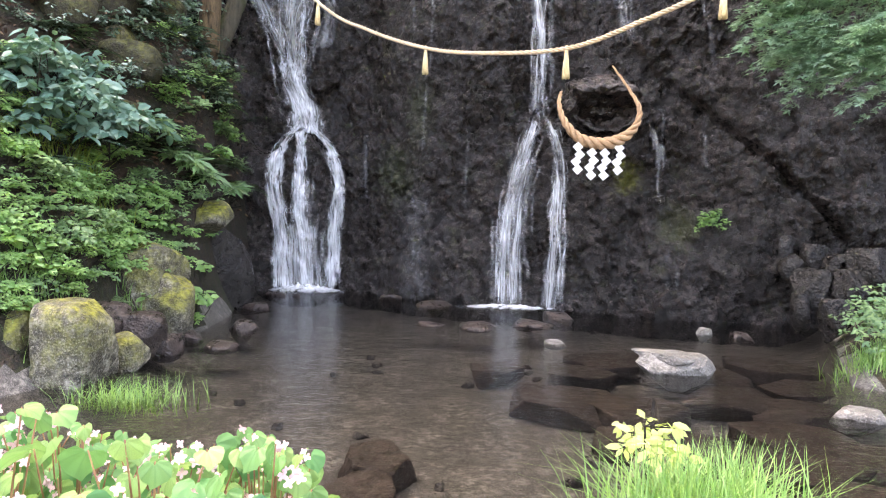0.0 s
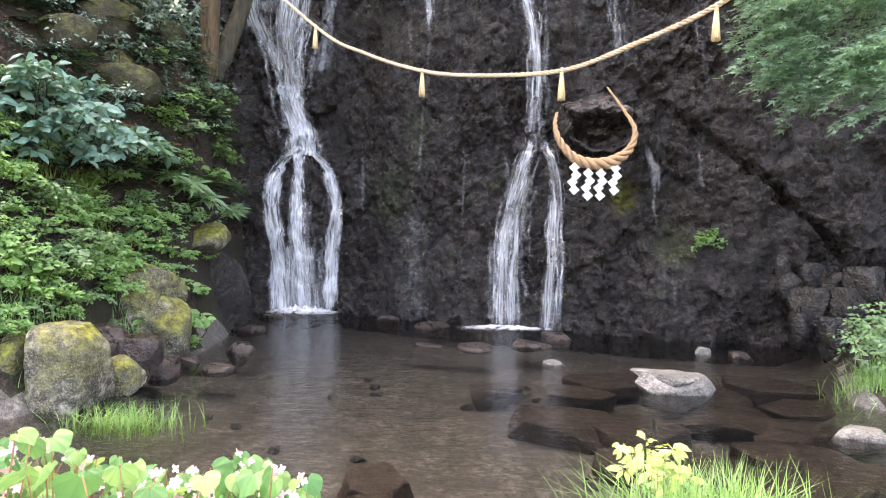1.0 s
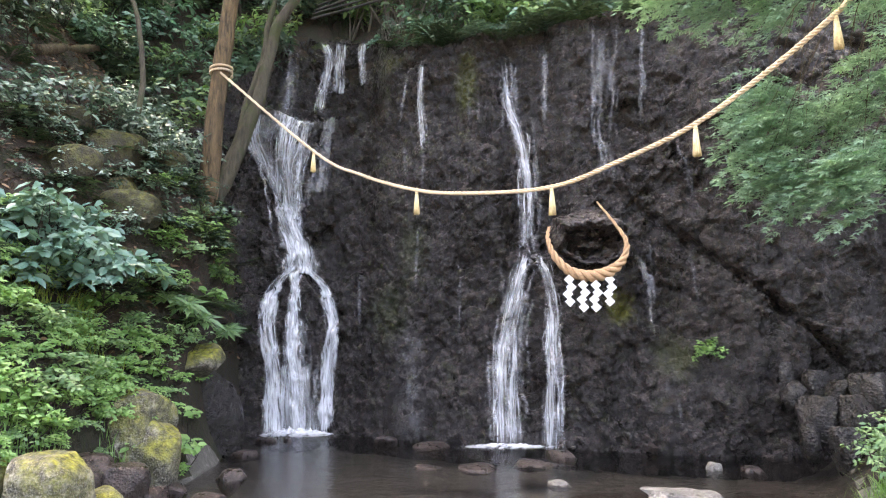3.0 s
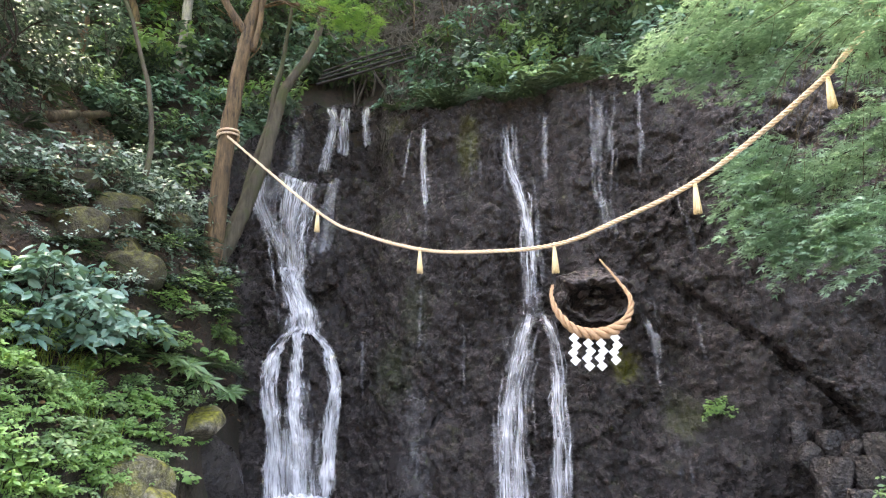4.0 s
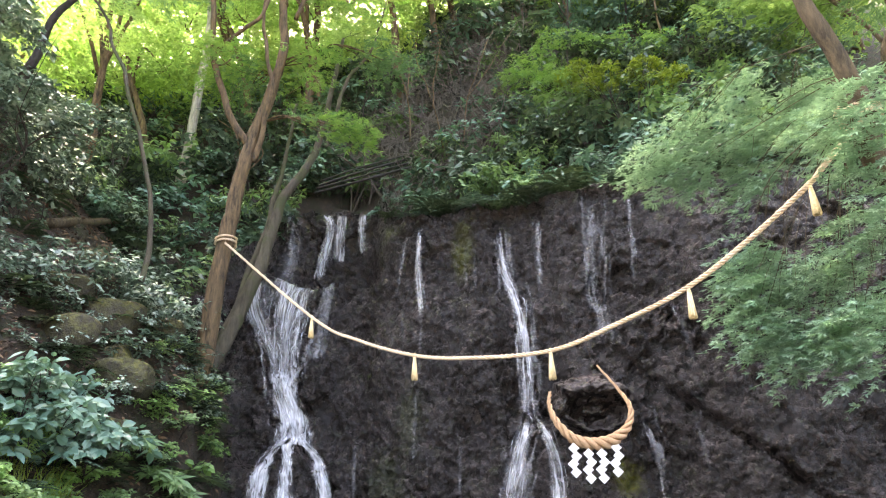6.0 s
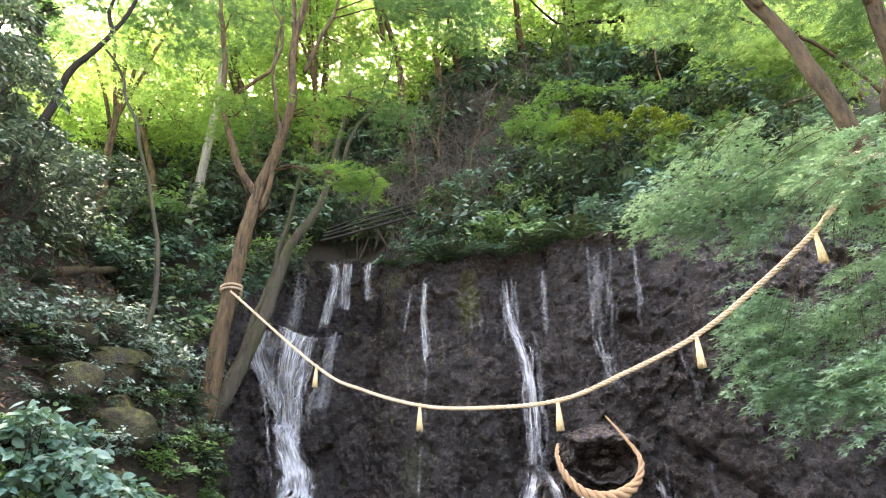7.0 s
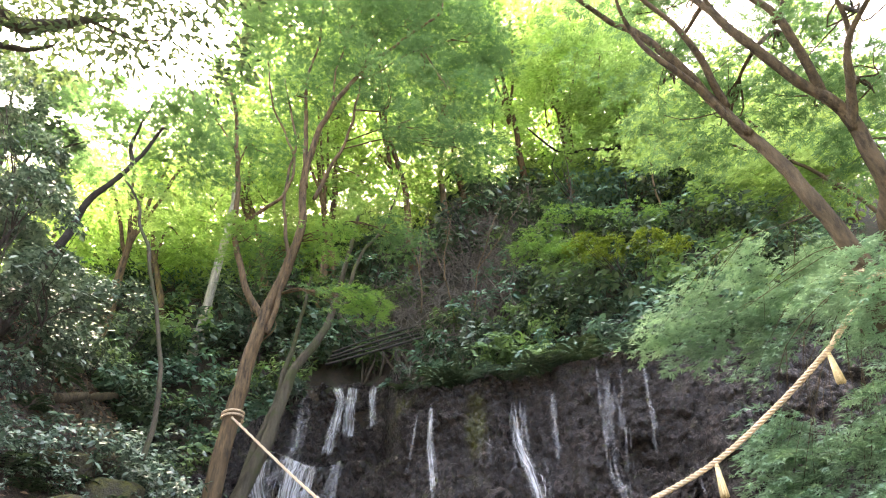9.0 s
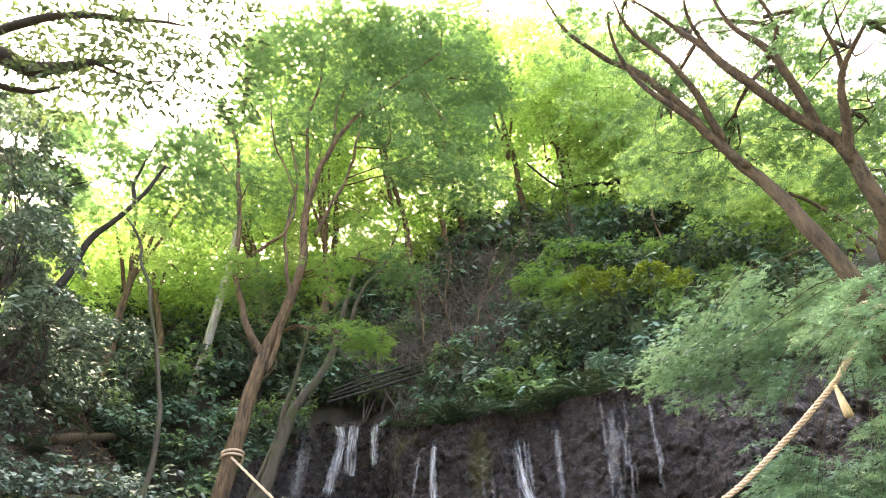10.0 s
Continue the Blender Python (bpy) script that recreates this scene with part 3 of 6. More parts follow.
def rosette_points(rng, centre, radius, n, per, size):
    """Leaves in whorls round twig tips, over the outside of a bush."""
    c, out = shell_points(rng, centre, radius, n, 0.6, -0.25)
    a = np.arange(per)[None] * (2 * math.pi / per) + rng.uniform(0, 6.28, (n, 1)) + rng.normal(0, 0.3, (n, per))
    p = np.repeat(c[:, None], per, 1)
    p[..., 0] += 0.12 * size * np.cos(a)
    p[..., 1] += 0.12 * size * np.sin(a)
    p[..., 2] -= rng.uniform(0, 0.5, (n, per)) * size
    return p.reshape(-1, 3), a.ravel()


def foliage(name, parent, material, seed, blobs, leaf=0.07, kind="oval", per=14, flat=0.5, droop=0.25, label="", reach=0.0, hub=None, sag=0.35, lean=0.0):
    """One crown: blobs are (centre, radius, number of leaves). With a reach the leaves stand on flat fans of that length, else in whorls."""
    rng = np.random.default_rng(seed)
    vs, fs, n = [], [], 0
    for centre, radius, count in blobs:
        k = max(1, int(count / per))
        if reach:
            p, head = fan_points(rng, np.asarray(centre, float), radius, k, per, reach, hub, sag)
        else:
            p, head = rosette_points(rng, np.asarray(centre, float), radius, k, per, leaf)
        v, f = leaves(rng, p, leaf, kind, droop, flat, head, lean)
        vs.append(v)
        fs.append(f + n)
        n += len(v)
    me = mesh_np(name, np.vstack(vs), np.vstack(fs), material, smooth=False)
    return child(name, me, parent, label)


def limb(parent, name, pts, r0, r1, material, sides=9, n=None, wob=0.12, seed=0):
    p = curve_points(pts, n or 12 * len(pts))
    r = np.linspace(r0, r1, len(p))
    if wob:
        k = np.linspace(0, 1, len(p))
        q = p * 0.9 + seed
        bend = np.stack([fbm(q, 3), fbm(q + 31, 3), 0.5 * fbm(q + 57, 3)], -1)
        p = p + np.clip(0.16 - 0.5 * r, 0.02, 0.13)[:, None] * (np.sin(math.pi * k) ** 0.5)[:, None] * bend
    v, t = join([sweep(p, r, sides, wob, True, seed)])
    return child(name, mesh_np(name, v, t, material), parent)


def twigs(parent, starts, blobs, material, seed, r=0.03, per=4, name="branch", n=9, sides=4):
    """Thin branches from the nearest limb point out into each clump of the crown."""
    rng = np.random.default_rng(seed)
    starts = np.asarray(starts, float)
    ch = []
    for centre, radius, _ in blobs:
        c, rad = np.asarray(centre, float), np.asarray(radius, float) * np.ones(3)
        s = starts[np.argmin(np.linalg.norm(starts - c, axis=1))]
        mid = (s + c) / 2 + rng.normal(0, 0.12, 3) + np.array([0, 0, 0.1 * np.linalg.norm(c - s)])
        ch.append(sweep(curve_points([s, mid, c], n), np.linspace(r, r * 0.45, n), sides, 0, True))
        for _ in range(per):
            e = c + rng.normal(0, 0.6, 3) * rad
            ch.append(sweep(curve_points([mid, (mid + c) / 2 + rng.normal(0, 0.1, 3), c * 0.4 + e * 0.6, e], n), np.linspace(r * 0.5, r * 0.12, n), sides, 0, True))
    v, t = join(ch)
    return tagged(child(name, mesh_np(name, v, t, material), parent), kind="stuff")


def tree(name, label, stems, bark, crown_blobs, crown_mat, seed, leaf=0.08, kind="oval", twig_r=0.03, category="tree", per=24, flat=0.6, group="", reach=0.5, twig_per=4, high=(), high_mat=None, hub=None, sag=0.35, lean=0.0):
    """stems: lists of (points, start radius, end radius); the first is the trunk."""
    ob = thing(name, stems[0][0][0], label, category, group)
    inv = Matrix.Translation(-Vector(stems[0][0][0]))
    starts = []
    kids = []
    for i, (pts, r0, r1) in enumerate(stems):
        kids.append(limb(ob, "trunk" if i == 0 else "limb", pts, r0, r1, bark, 12 if r0 > 0.1 else 7, seed=seed + i))
        starts += list(curve_points(pts, 24)[8 if i == 0 else 4:])
    for k, (blobs, m) in enumerate(((crown_blobs, crown_mat), (high, high_mat))):
        if len(blobs):
            kids.append(twigs(ob, starts, blobs, bark, seed + 3 * k, twig_r, twig_per))
            kids.append(foliage("crown", ob, m, seed + 50 + 10 * k, blobs, leaf, kind, per, flat, 0.15, "", reach, hub, sag, lean))
    for k in kids:
        k.matrix_parent_inverse = inv
    return ob


# ---- rock shapes ----
def boulder(name, at, size, material, seed, label, category="rock", turn=0.0, flat_top=0.0, group="", cuts=9, sub=4, parent=None, boxy=0.0):
    rng = np.random.default_rng(seed)
    bm = bmesh.new()
    bmesh.ops.create_icosphere(bm, subdivisions=sub, radius=1.0)
    v = np.array([x.co[:] for x in bm.verts])
    if boxy:
        v /= (np.abs(v) ** boxy).sum(1, keepdims=True) ** (1 / boxy)
    dirs = rng.normal(0, 1, (cuts + 4, 3))
    dirs /= np.linalg.norm(dirs, axis=1, keepdims=True)
    for d in dirs:
        v -= np.clip(v @ d - rng.uniform(0.5, 0.8) * (1.35 if boxy else 1.0), 0, None)[:, None] * d
    if flat_top:
        v[:, 2] = np.where(v[:, 2] > 0.8 - flat_top, 0.8 - flat_top + 0.1 * (v[:, 2] - 0.8 + flat_top), v[:, 2])
    v /= np.abs(v).max(0)
    nrm = v / np.linalg.norm(v, axis=1, keepdims=True)
    v += nrm * (0.05 * fbm(v * 2.4 + seed, 5, 0.6))[:, None]
    v *= np.asarray(size, float)
    for b, p in zip(bm.verts, v):
        b.co = p
    ob = part(name, bm, material, parent, label)
    ob.matrix_world = pose(*at, 0, 0, turn)
    if not parent:
        tagged(ob, label, category, group)
    return ob


# ---- waterfalls ----
def strand(parent, path, w0, w1, material, seed, lift=0.085, name="strand"):
    """A band of falling water over the rock, made of many threads; path gives (x, z) from the lip down."""
    rng = np.random.default_rng(seed)
    length = sum(math.dist(a, b) for a, b in zip(path, path[1:]))
    n = max(8, int(length / 0.07))
    c = curve_points([(x, 0, z) for x, z in path], n)
    w = 0.85 * np.linspace(w0, w1, n)
    across = np.array([-1.0, -0.5, 0, 0.5, 1.0])
    vs, fs, us, ts, base = [], [], [], [], 0
    for k in range(max(6, int(10 * max(w0, w1) / 0.45))):
        i0 = 0 if k % 3 == 0 else int(rng.uniform(0, 0.6) * n)
        i1 = min(n, i0 + max(6, int(rng.uniform(0.35, 1.1) * n)))
        if i1 - i0 < 5:
            continue
        m_ = i1 - i0
        s = np.arange(i0, i1)
        off = rng.normal(0, 0.26) + 0.24 * fbm(np.stack([s * 0.2, 0 * s + 7.0 * k, 0 * s + seed], -1), 3)
        tw = rng.uniform(0.02, 0.09) * (0.6 + 0.8 * np.sin(math.pi * np.linspace(0.08, 0.92, m_)))
        X = (c[s, 0] + np.clip(off, -0.75, 0.75) * w[s])[:, None] + across[None] * tw[:, None] / 2
        Z = np.repeat(c[s, 2][:, None], 5, 1)
        S = face_y(X, Z).min(1) - lift - rng.uniform(0, 0.05)
        for i in range(1, m_):
            S[i] = min(S[i], S[i - 1] + 0.02)
        Y = S[:, None] - 0.02 * (1 - across[None] ** 2) * np.ones((m_, 1))
        vs.append(np.stack([X, Y, Z], -1).reshape(-1, 3))
        us.append(np.stack([across[None] * tw[:, None] / 2 + rng.uniform(0, 9), np.repeat((s * length / n)[:, None], 5, 1) + rng.uniform(0, 9)], -1).reshape(-1, 2))
        ts.append(((1 - across[None] ** 2) ** 0.7 * np.sin(math.pi * np.linspace(0.06, 0.97, m_))[:, None] ** 0.4).ravel())
        fs.append(grid_faces(m_, 5) + base)
        base += m_ * 5
    me = mesh_np(name, np.vstack(vs), np.vstack(fs), material, np.vstack(us))
    me.attributes.new("thick", "FLOAT", "POINT").data.foreach_set("value", np.concatenate(ts))
    return tagged(child(name, me, parent), kind="stuff")


def veil(parent, path, w0, w1, material, seed, lift=0.075):
    """A thin wide sheet of water clinging to the rock; path gives (x, z) from the lip down."""
    length = sum(math.dist(a, b) for a, b in zip(path, path[1:]))
    n, k = max(10, int(length / 0.05)), 17
    c = curve_points([(x, 0, z) for x, z in path], n)
    u = np.linspace(-1, 1, k)
    w = np.linspace(w0, w1, n)[:, None] / 2 * (1 + 0.12 * fbm(np.stack([np.arange(n) * 0.15, 0 * c[:, 0] + seed, 0 * c[:, 0]], -1), 2))[:, None]
    X, Z = c[:, :1] + u[None] * w, np.repeat(c[:, 2:], k, 1)
    Y = face_y(X, Z) - lift
    for i in range(1, n):
        Y[i] = np.minimum(Y[i], Y[i - 1] + 0.012)
    Y = (np.roll(Y, 1, 1) + 2 * Y + np.roll(Y, -1, 1)) / 4
    Y[:, 0], Y[:, -1] = Y[:, 1], Y[:, -2]
    uv = np.stack([u[None] * w + 3.7 * seed, np.repeat((np.arange(n) * length / n)[:, None], k, 1)], -1).reshape(-1, 2)
    me = mesh_np("water_sheet", np.stack([X, Y, Z], -1).reshape(-1, 3), grid_faces(n, k), material, uv)
    thick = (1 - u[None] ** 2) ** 0.75 * np.clip(np.linspace(0.3, 6, n)[:, None], 0, 1) * np.clip(np.linspace(6, 0.8, n)[:, None], 0, 1)
    me.attributes.new("thick", "FLOAT", "POINT").data.foreach_set("value", thick.ravel())
    return child("water_sheet", me, parent)


def xz(*pts):
    return [(p[0], p[2]) for p in pts]


def build_falls():
    left = thing("waterfall", (-2.6, 12.2, 0), "white waterfall splitting into strands down dark rock", "waterfall", "waterfalls")
    right = thing("waterfall", (1.5, 10.7, 0), "slim white waterfall forking over a rock ledge", "waterfall", "waterfalls")
    thin = thing("waterfall", (2.9, 11.2, 4.2), "thin trickles of water down the upper rock face", "waterfall", "waterfalls")
    data = [
        (left, xz((-2.76, 14.00, 9.06), (-2.57, 14.00, 8.38), (-2.74, 13.90, 7.05)), 0.25, 0.35, M_FALL_THIN),
        (left, xz((-2.30, 14.00, 9.06), (-2.34, 13.90, 7.47)), 0.22, 0.2, M_FALL_THIN),
        (left, xz((-1.81, 14.00, 9.05), (-1.75, 13.90, 7.74)), 0.3, 0.25, M_FALL_THIN),
        (left, xz((-3.43, 14.00, 8.95), (-3.45, 13.90, 6.78)), 0.3, 0.35, M_FALL_THIN),
        (left, xz((-2.41, 12.70, 6.98), (-2.72, 12.60, 6.28), (-3.00, 12.50, 5.40), (-3.10, 12.40, 4.56)), 0.3, 0.35, M_FALL),
        (left, xz((-2.77, 12.70, 6.89), (-3.00, 12.60, 6.04), (-3.10, 12.50, 5.17), (-3.15, 12.40, 4.45)), 0.45, 0.3, M_FALL_THIN),
        (left, xz((-3.18, 12.70, 6.77), (-3.47, 12.60, 6.17), (-3.76, 12.50, 5.77), (-3.94, 12.40, 5.50)), 0.45, 0.4, M_FALL_THIN),
        (left, xz((-2.24, 12.70, 7.02), (-2.31, 12.60, 6.15), (-2.45, 12.50, 5.16)), 0.2, 0.3, M_FALL_THIN),
        (left, xz((-3.41, 12.70, 6.71), (-3.69, 12.60, 6.05), (-3.44, 12.50, 5.17), (-3.21, 12.40, 4.56)), 0.4, 0.3, M_FALL_THIN),
        (left, xz((-2.21, 12.70, 7.00), (-2.47, 12.60, 5.91), (-2.64, 12.50, 5.04), (-2.77, 12.30, 4.08)), 0.3, 0.35, M_FALL_THIN),
        (left, xz((-2.53, 12.70, 6.93), (-2.75, 12.60, 5.79), (-2.91, 12.50, 4.81), (-2.90, 12.30, 3.86)), 0.4, 0.35, M_FALL),
        (left, xz((-2.94, 12.70, 6.86), (-3.34, 12.60, 5.92), (-3.50, 12.50, 5.29), (-3.21, 12.40, 4.56)), 0.5, 0.35, M_FALL),
        (left, xz((-3.64, 12.70, 6.52), (-3.92, 12.60, 5.99), (-4.02, 12.50, 5.41)), 0.3, 0.35, M_FALL),
        (left, xz((-3.29, 12.50, 5.52), (-3.19, 12.40, 4.79), (-3.03, 12.20, 4.18), (-2.81, 12.10, 3.61), (-2.70, 12.00, 2.97)), 0.42, 0.75, M_FALL),
        (left, xz((-2.83, 12.00, 3.46), (-2.93, 12.00, 3.10), (-3.18, 11.90, 2.72), (-3.21, 11.90, 1.96), (-3.05, 11.90, 1.03), (-2.99, 11.90, -0.01)), 0.3, 0.36, M_FALL),
        (left, xz((-2.78, 12.00, 3.51), (-2.78, 12.00, 3.10), (-2.75, 11.90, 2.48), (-2.72, 11.90, 1.45), (-2.57, 11.90, -0.00)), 0.22, 0.36, M_FALL),
        (left, xz((-2.76, 12.00, 3.46), (-2.60, 12.00, 3.09), (-2.24, 11.90, 2.74), (-2.02, 11.90, 1.98), (-2.10, 11.90, 1.05), (-2.10, 11.90, 0.01)), 0.25, 0.34, M_FALL),
        (left, xz((-3.35, 12.00, 2.68), (-3.28, 11.90, 1.95), (-3.13, 11.90, 1.03), (-3.09, 11.90, -0.01)), 0.2, 0.3, M_FALL_THIN),
        (left, xz((-2.51, 12.00, 2.29), (-2.45, 11.90, 1.46), (-2.31, 11.90, 0.00)), 0.2, 0.5, M_FALL_THIN),
        (right, xz((1.26, 11.40, 7.06), (1.30, 11.30, 6.20), (1.46, 11.30, 5.57), (1.61, 11.20, 5.26), (1.54, 11.20, 4.52), (1.55, 11.00, 3.56), (1.58, 10.90, 3.06)), 0.2, 0.35, M_FALL),
        (right, xz((1.47, 11.40, 7.00), (1.41, 11.30, 5.74)), 0.15, 0.2, M_FALL_THIN),
        (right, xz((1.73, 11.30, 5.35), (1.72, 11.20, 4.41), (1.66, 10.90, 3.16)), 0.12, 0.3, M_FALL_THIN),
        (right, xz((1.55, 10.90, 3.41), (1.50, 10.90, 3.04), (1.28, 10.80, 2.47), (1.06, 10.70, 1.62), (0.98, 10.60, 0.79), (0.99, 10.50, 0.01)), 0.3, 0.55, M_FALL),
        (right, xz((1.66, 10.90, 3.09), (1.34, 10.80, 2.00), (1.22, 10.70, 1.07), (1.22, 10.50, 0.02)), 0.2, 0.5, M_FALL_THIN),
        (right, xz((1.60, 10.90, 3.32), (1.74, 10.80, 2.98), (1.90, 10.70, 2.29), (1.83, 10.50, 1.36), (1.76, 10.40, 0.04)), 0.15, 0.42, M_FALL),
        (thin, xz((2.75, 11.40, 7.22), (2.71, 11.30, 6.06), (2.72, 11.20, 5.03), (2.81, 11.00, 4.14)), 0.16, 0.25, M_FALL_THIN),
        (thin, xz((3.14, 11.40, 7.04), (2.98, 11.30, 6.06), (2.94, 11.20, 4.82)), 0.12, 0.2, M_FALL_THIN),
        (thin, xz((3.55, 11.40, 7.15), (3.49, 11.30, 6.28), (3.43, 11.20, 5.03)), 0.08, 0.12, M_FALL_THIN),
        (thin, xz((2.02, 11.40, 7.39), (1.91, 11.30, 5.40)), 0.12, 0.15, M_FALL_THIN),
        (thin, xz((-0.30, 12.00, 7.37), (-0.33, 11.90, 6.35), (-0.22, 11.80, 5.04)), 0.12, 0.15, M_FALL_THIN),
        (thin, xz((-0.56, 12.00, 7.19), (-0.77, 11.90, 5.76)), 0.1, 0.2, M_FALL_THIN),
        (thin, xz((3.09, 10.20, 3.02), (3.28, 10.20, 2.54), (3.22, 10.00, 1.40)), 0.15, 0.12, M_FALL_THIN),
        (thin, xz((3.42, 10.00, 1.40), (3.46, 9.90, 0.37)), 0.25, 0.35, M_DRIP),
        (thin, xz((-0.49, 11.30, 1.10), (-0.59, 11.20, 0.18)), 0.2, 0.35, M_DRIP),
    ]
    # faint drips over the rest of the face
    rg = np.random.default_rng(21)
    for k in range(18):
        x, z = rg.uniform(-1.6, 5.4), rg.uniform(2.2, 7.0)
        data.append((thin, [(x, z), (x + rg.normal(0, 0.03), z - 0.5), (x + rg.normal(0, 0.05), z - rg.uniform(0.9, 2.0))], 0.05, 0.08, M_DRIP))
    for i, (own, path, w0, w1, m) in enumerate(data):
        k = strand(own, path, w0, w1, m, i)
        k.matrix_parent_inverse = Matrix.Translation(-own.location)
    for i, (own, path, w0, w1, m) in enumerate([
        (left, [(-2.92, 6.97), (-3.06, 6.3), (-3.12, 5.6), (-3.08, 4.9), (-3.0, 4.3)], 1.55, 0.8, M_VEIL),
        (left, [(-3.7, 6.6), (-3.8, 6.0), (-3.6, 5.4), (-3.3, 4.8)], 0.75, 0.55, M_VEIL),
        (left, [(-3.1, 4.7), (-3.0, 4.1), (-2.82, 3.55), (-2.75, 3.05)], 0.55, 0.95, M_FROTH),
        (left, [(-2.8, 3.4), (-2.95, 3.1), (-3.17, 2.65), (-3.2, 1.9), (-3.05, 1.0), (-3.0, 0)], 0.3, 0.55, M_FROTH),
        (left, [(-2.78, 3.4), (-2.76, 2.5), (-2.7, 1.4), (-2.58, 0)], 0.22, 0.5, M_FROTH),
        (left, [(-2.7, 3.4), (-2.55, 3.1), (-2.25, 2.72), (-2.03, 2.0), (-2.1, 1.0), (-2.1, 0)], 0.24, 0.45, M_FROTH),
        (left, [(-2.65, 1.35), (-2.62, 0.8), (-2.6, 0)], 1.0, 1.4, M_VEIL),
        (left, [(-2.3, 6.95), (-2.35, 6.0), (-2.5, 4.8)], 0.4, 0.5, M_MIST),
        (left, [(-2.76, 9.06), (-2.57, 8.38), (-2.74, 7.05)], 0.42, 0.5, M_VEIL),
        (left, [(-2.3, 9.05), (-2.34, 7.6)], 0.4, 0.44, M_VEIL),
        (left, [(-1.81, 9.05), (-1.75, 7.8)], 0.36, 0.34, M_VEIL),
        (left, [(-3.4, 8.9), (-3.45, 6.9)], 0.5, 0.5, M_MIST),
        (right, [(1.27, 7.05), (1.3, 6.2), (1.48, 5.5), (1.58, 4.5), (1.57, 3.3)], 0.26, 0.42, M_VEIL),
        (right, [(1.52, 3.3), (1.3, 2.5), (1.1, 1.6), (1.05, 0)], 0.35, 0.85, M_VEIL),
        (right, [(1.68, 3.2), (1.88, 2.3), (1.83, 1.3), (1.77, 0)], 0.2, 0.48, M_VEIL),
        (thin, [(2.85, 7.1), (2.82, 5.8), (2.85, 4.4)], 0.34, 0.36, M_MIST),
        (thin, [(-0.3, 7.3), (-0.33, 6.3), (-0.25, 5.4)], 0.18, 0.24, M_VEIL),
        (thin, [(-0.45, 2.1), (-0.48, 1.2), (-0.5, 0)], 0.6, 1.1, M_DRIP)]):
        veil(own, path, w0, w1, m, i).matrix_parent_inverse = Matrix.Translation(-own.location)


build_falls()


# ---- boss stone, its rope ring and paper streamers ----
def build_boss():
    bm = bmesh.new()
    bmesh.ops.create_icosphere(bm, subdivisions=5, radius=1.0)
    v = np.array([x.co[:] for x in bm.verts])
    rg = np.random.default_rng(4)
    for d, lim in (((-0.1, -0.55, 0.85), 0.42), ((0.5, -0.45, 0.7), 0.6), ((0, -1, -0.1), 0.66), ((-0.95, -0.2, 0.1), 0.78), ((0.9, -0.35, -0.2), 0.8), ((-0.4, -0.6, -0.7), 0.7), ((0.4, -0.7, -0.6), 0.7)):
        d = np.array(d) / np.linalg.norm(d)
        v -= np.clip(v @ d - lim, 0, None)[:, None] * d
    # hollow in the front
    q = (v - np.array([0.05, -0.6, -0.5])) / np.array([0.8, 0.6, 0.7])
    v[:, 1] += 0.9 * np.exp(-(q ** 2).sum(1) ** 2.2)
    nr = v / np.linalg.norm(v, axis=1, keepdims=True)
    v += nr * (0.12 * fbm(v * 3.2, 5, 0.62))[:, None]
    gap, h, tilt = cells(v[:, [0, 2]] * 4.0 + 3, 3)
    v[:, 1] += 0.12 * tilt + 0.06 * h
    v *= np.array([0.63, 0.8, 0.5])
    for b, p in zip(bm.verts, v):
        b.co = p
    ob = part("boulder", bm, M_HOLLOW, None)
    tagged(ob, "dark wet boulder jutting from the cliff, ringed by rope", "rock")
    ob.location = (2.36, 9.82, 3.3)


def build_ring():
    ob = thing("sacred_rope", (2.42, 9.75, 2.7), "thick twisted straw rope ring hung round the boulder", "rope")
    inv = Matrix.Translation(-ob.location)
    key = [(2.49, 9.90, 3.79), (2.64, 9.50, 3.37), (2.73, 9.25, 3.04), (2.63, 9.15, 2.76), (2.39, 9.10, 2.58), (2.10, 9.08, 2.53), (1.84, 9.10, 2.62), (1.66, 9.20, 2.86), (1.61, 9.35, 3.12), (1.68, 9.60, 3.33)]
    n = 160
    c = curve_points(key, n)
    s = np.linspace(0, 1, n)
    rad = np.interp(s, [0, 0.12, 0.3, 0.42, 0.5, 0.58, 0.7, 0.85, 1], [0.012, 0.02, 0.042, 0.07, 0.078, 0.074, 0.055, 0.032, 0.02])
    twisted(ob, c, rad * 1.1, M_RING, 3, 7.0, inv, sides=12)
    for t in (0.42, 0.5, 0.57, 0.65):
        streamer(ob, c[int(t * n)] + np.array([0, -0.05, -rad[int(t * n)] * 0.9]), inv, 9 - 14 * (t - 0.53))


def twisted(parent, c, rad, material, strands, turns, inv, name="rope_strand", sides=8):
    """Strands laid round the line c; rad is the rope's half-thickness."""
    t = np.gradient(c, axis=0)
    t /= np.linalg.norm(t, axis=1, keepdims=True)
    nrm = np.cross(t, np.array([0.0, 1.0, 0.0]))
    nrm /= np.linalg.norm(nrm, axis=1, keepdims=True)
    bi = np.cross(t, nrm)
    a = np.linspace(0, 2 * math.pi * turns, len(c))
    rad = np.asarray(rad) * np.ones(len(c))
    for k in range(strands):
        w = a + 2 * math.pi * k / strands
        p = c + rad[:, None] * 0.6 * (np.cos(w)[:, None] * nrm + np.sin(w)[:, None] * bi)
        v, f = join([sweep(p, rad * 0.5, sides, 0.05, True, k)])
        child(name, mesh_np(name, v, f, material), parent).matrix_parent_inverse = inv


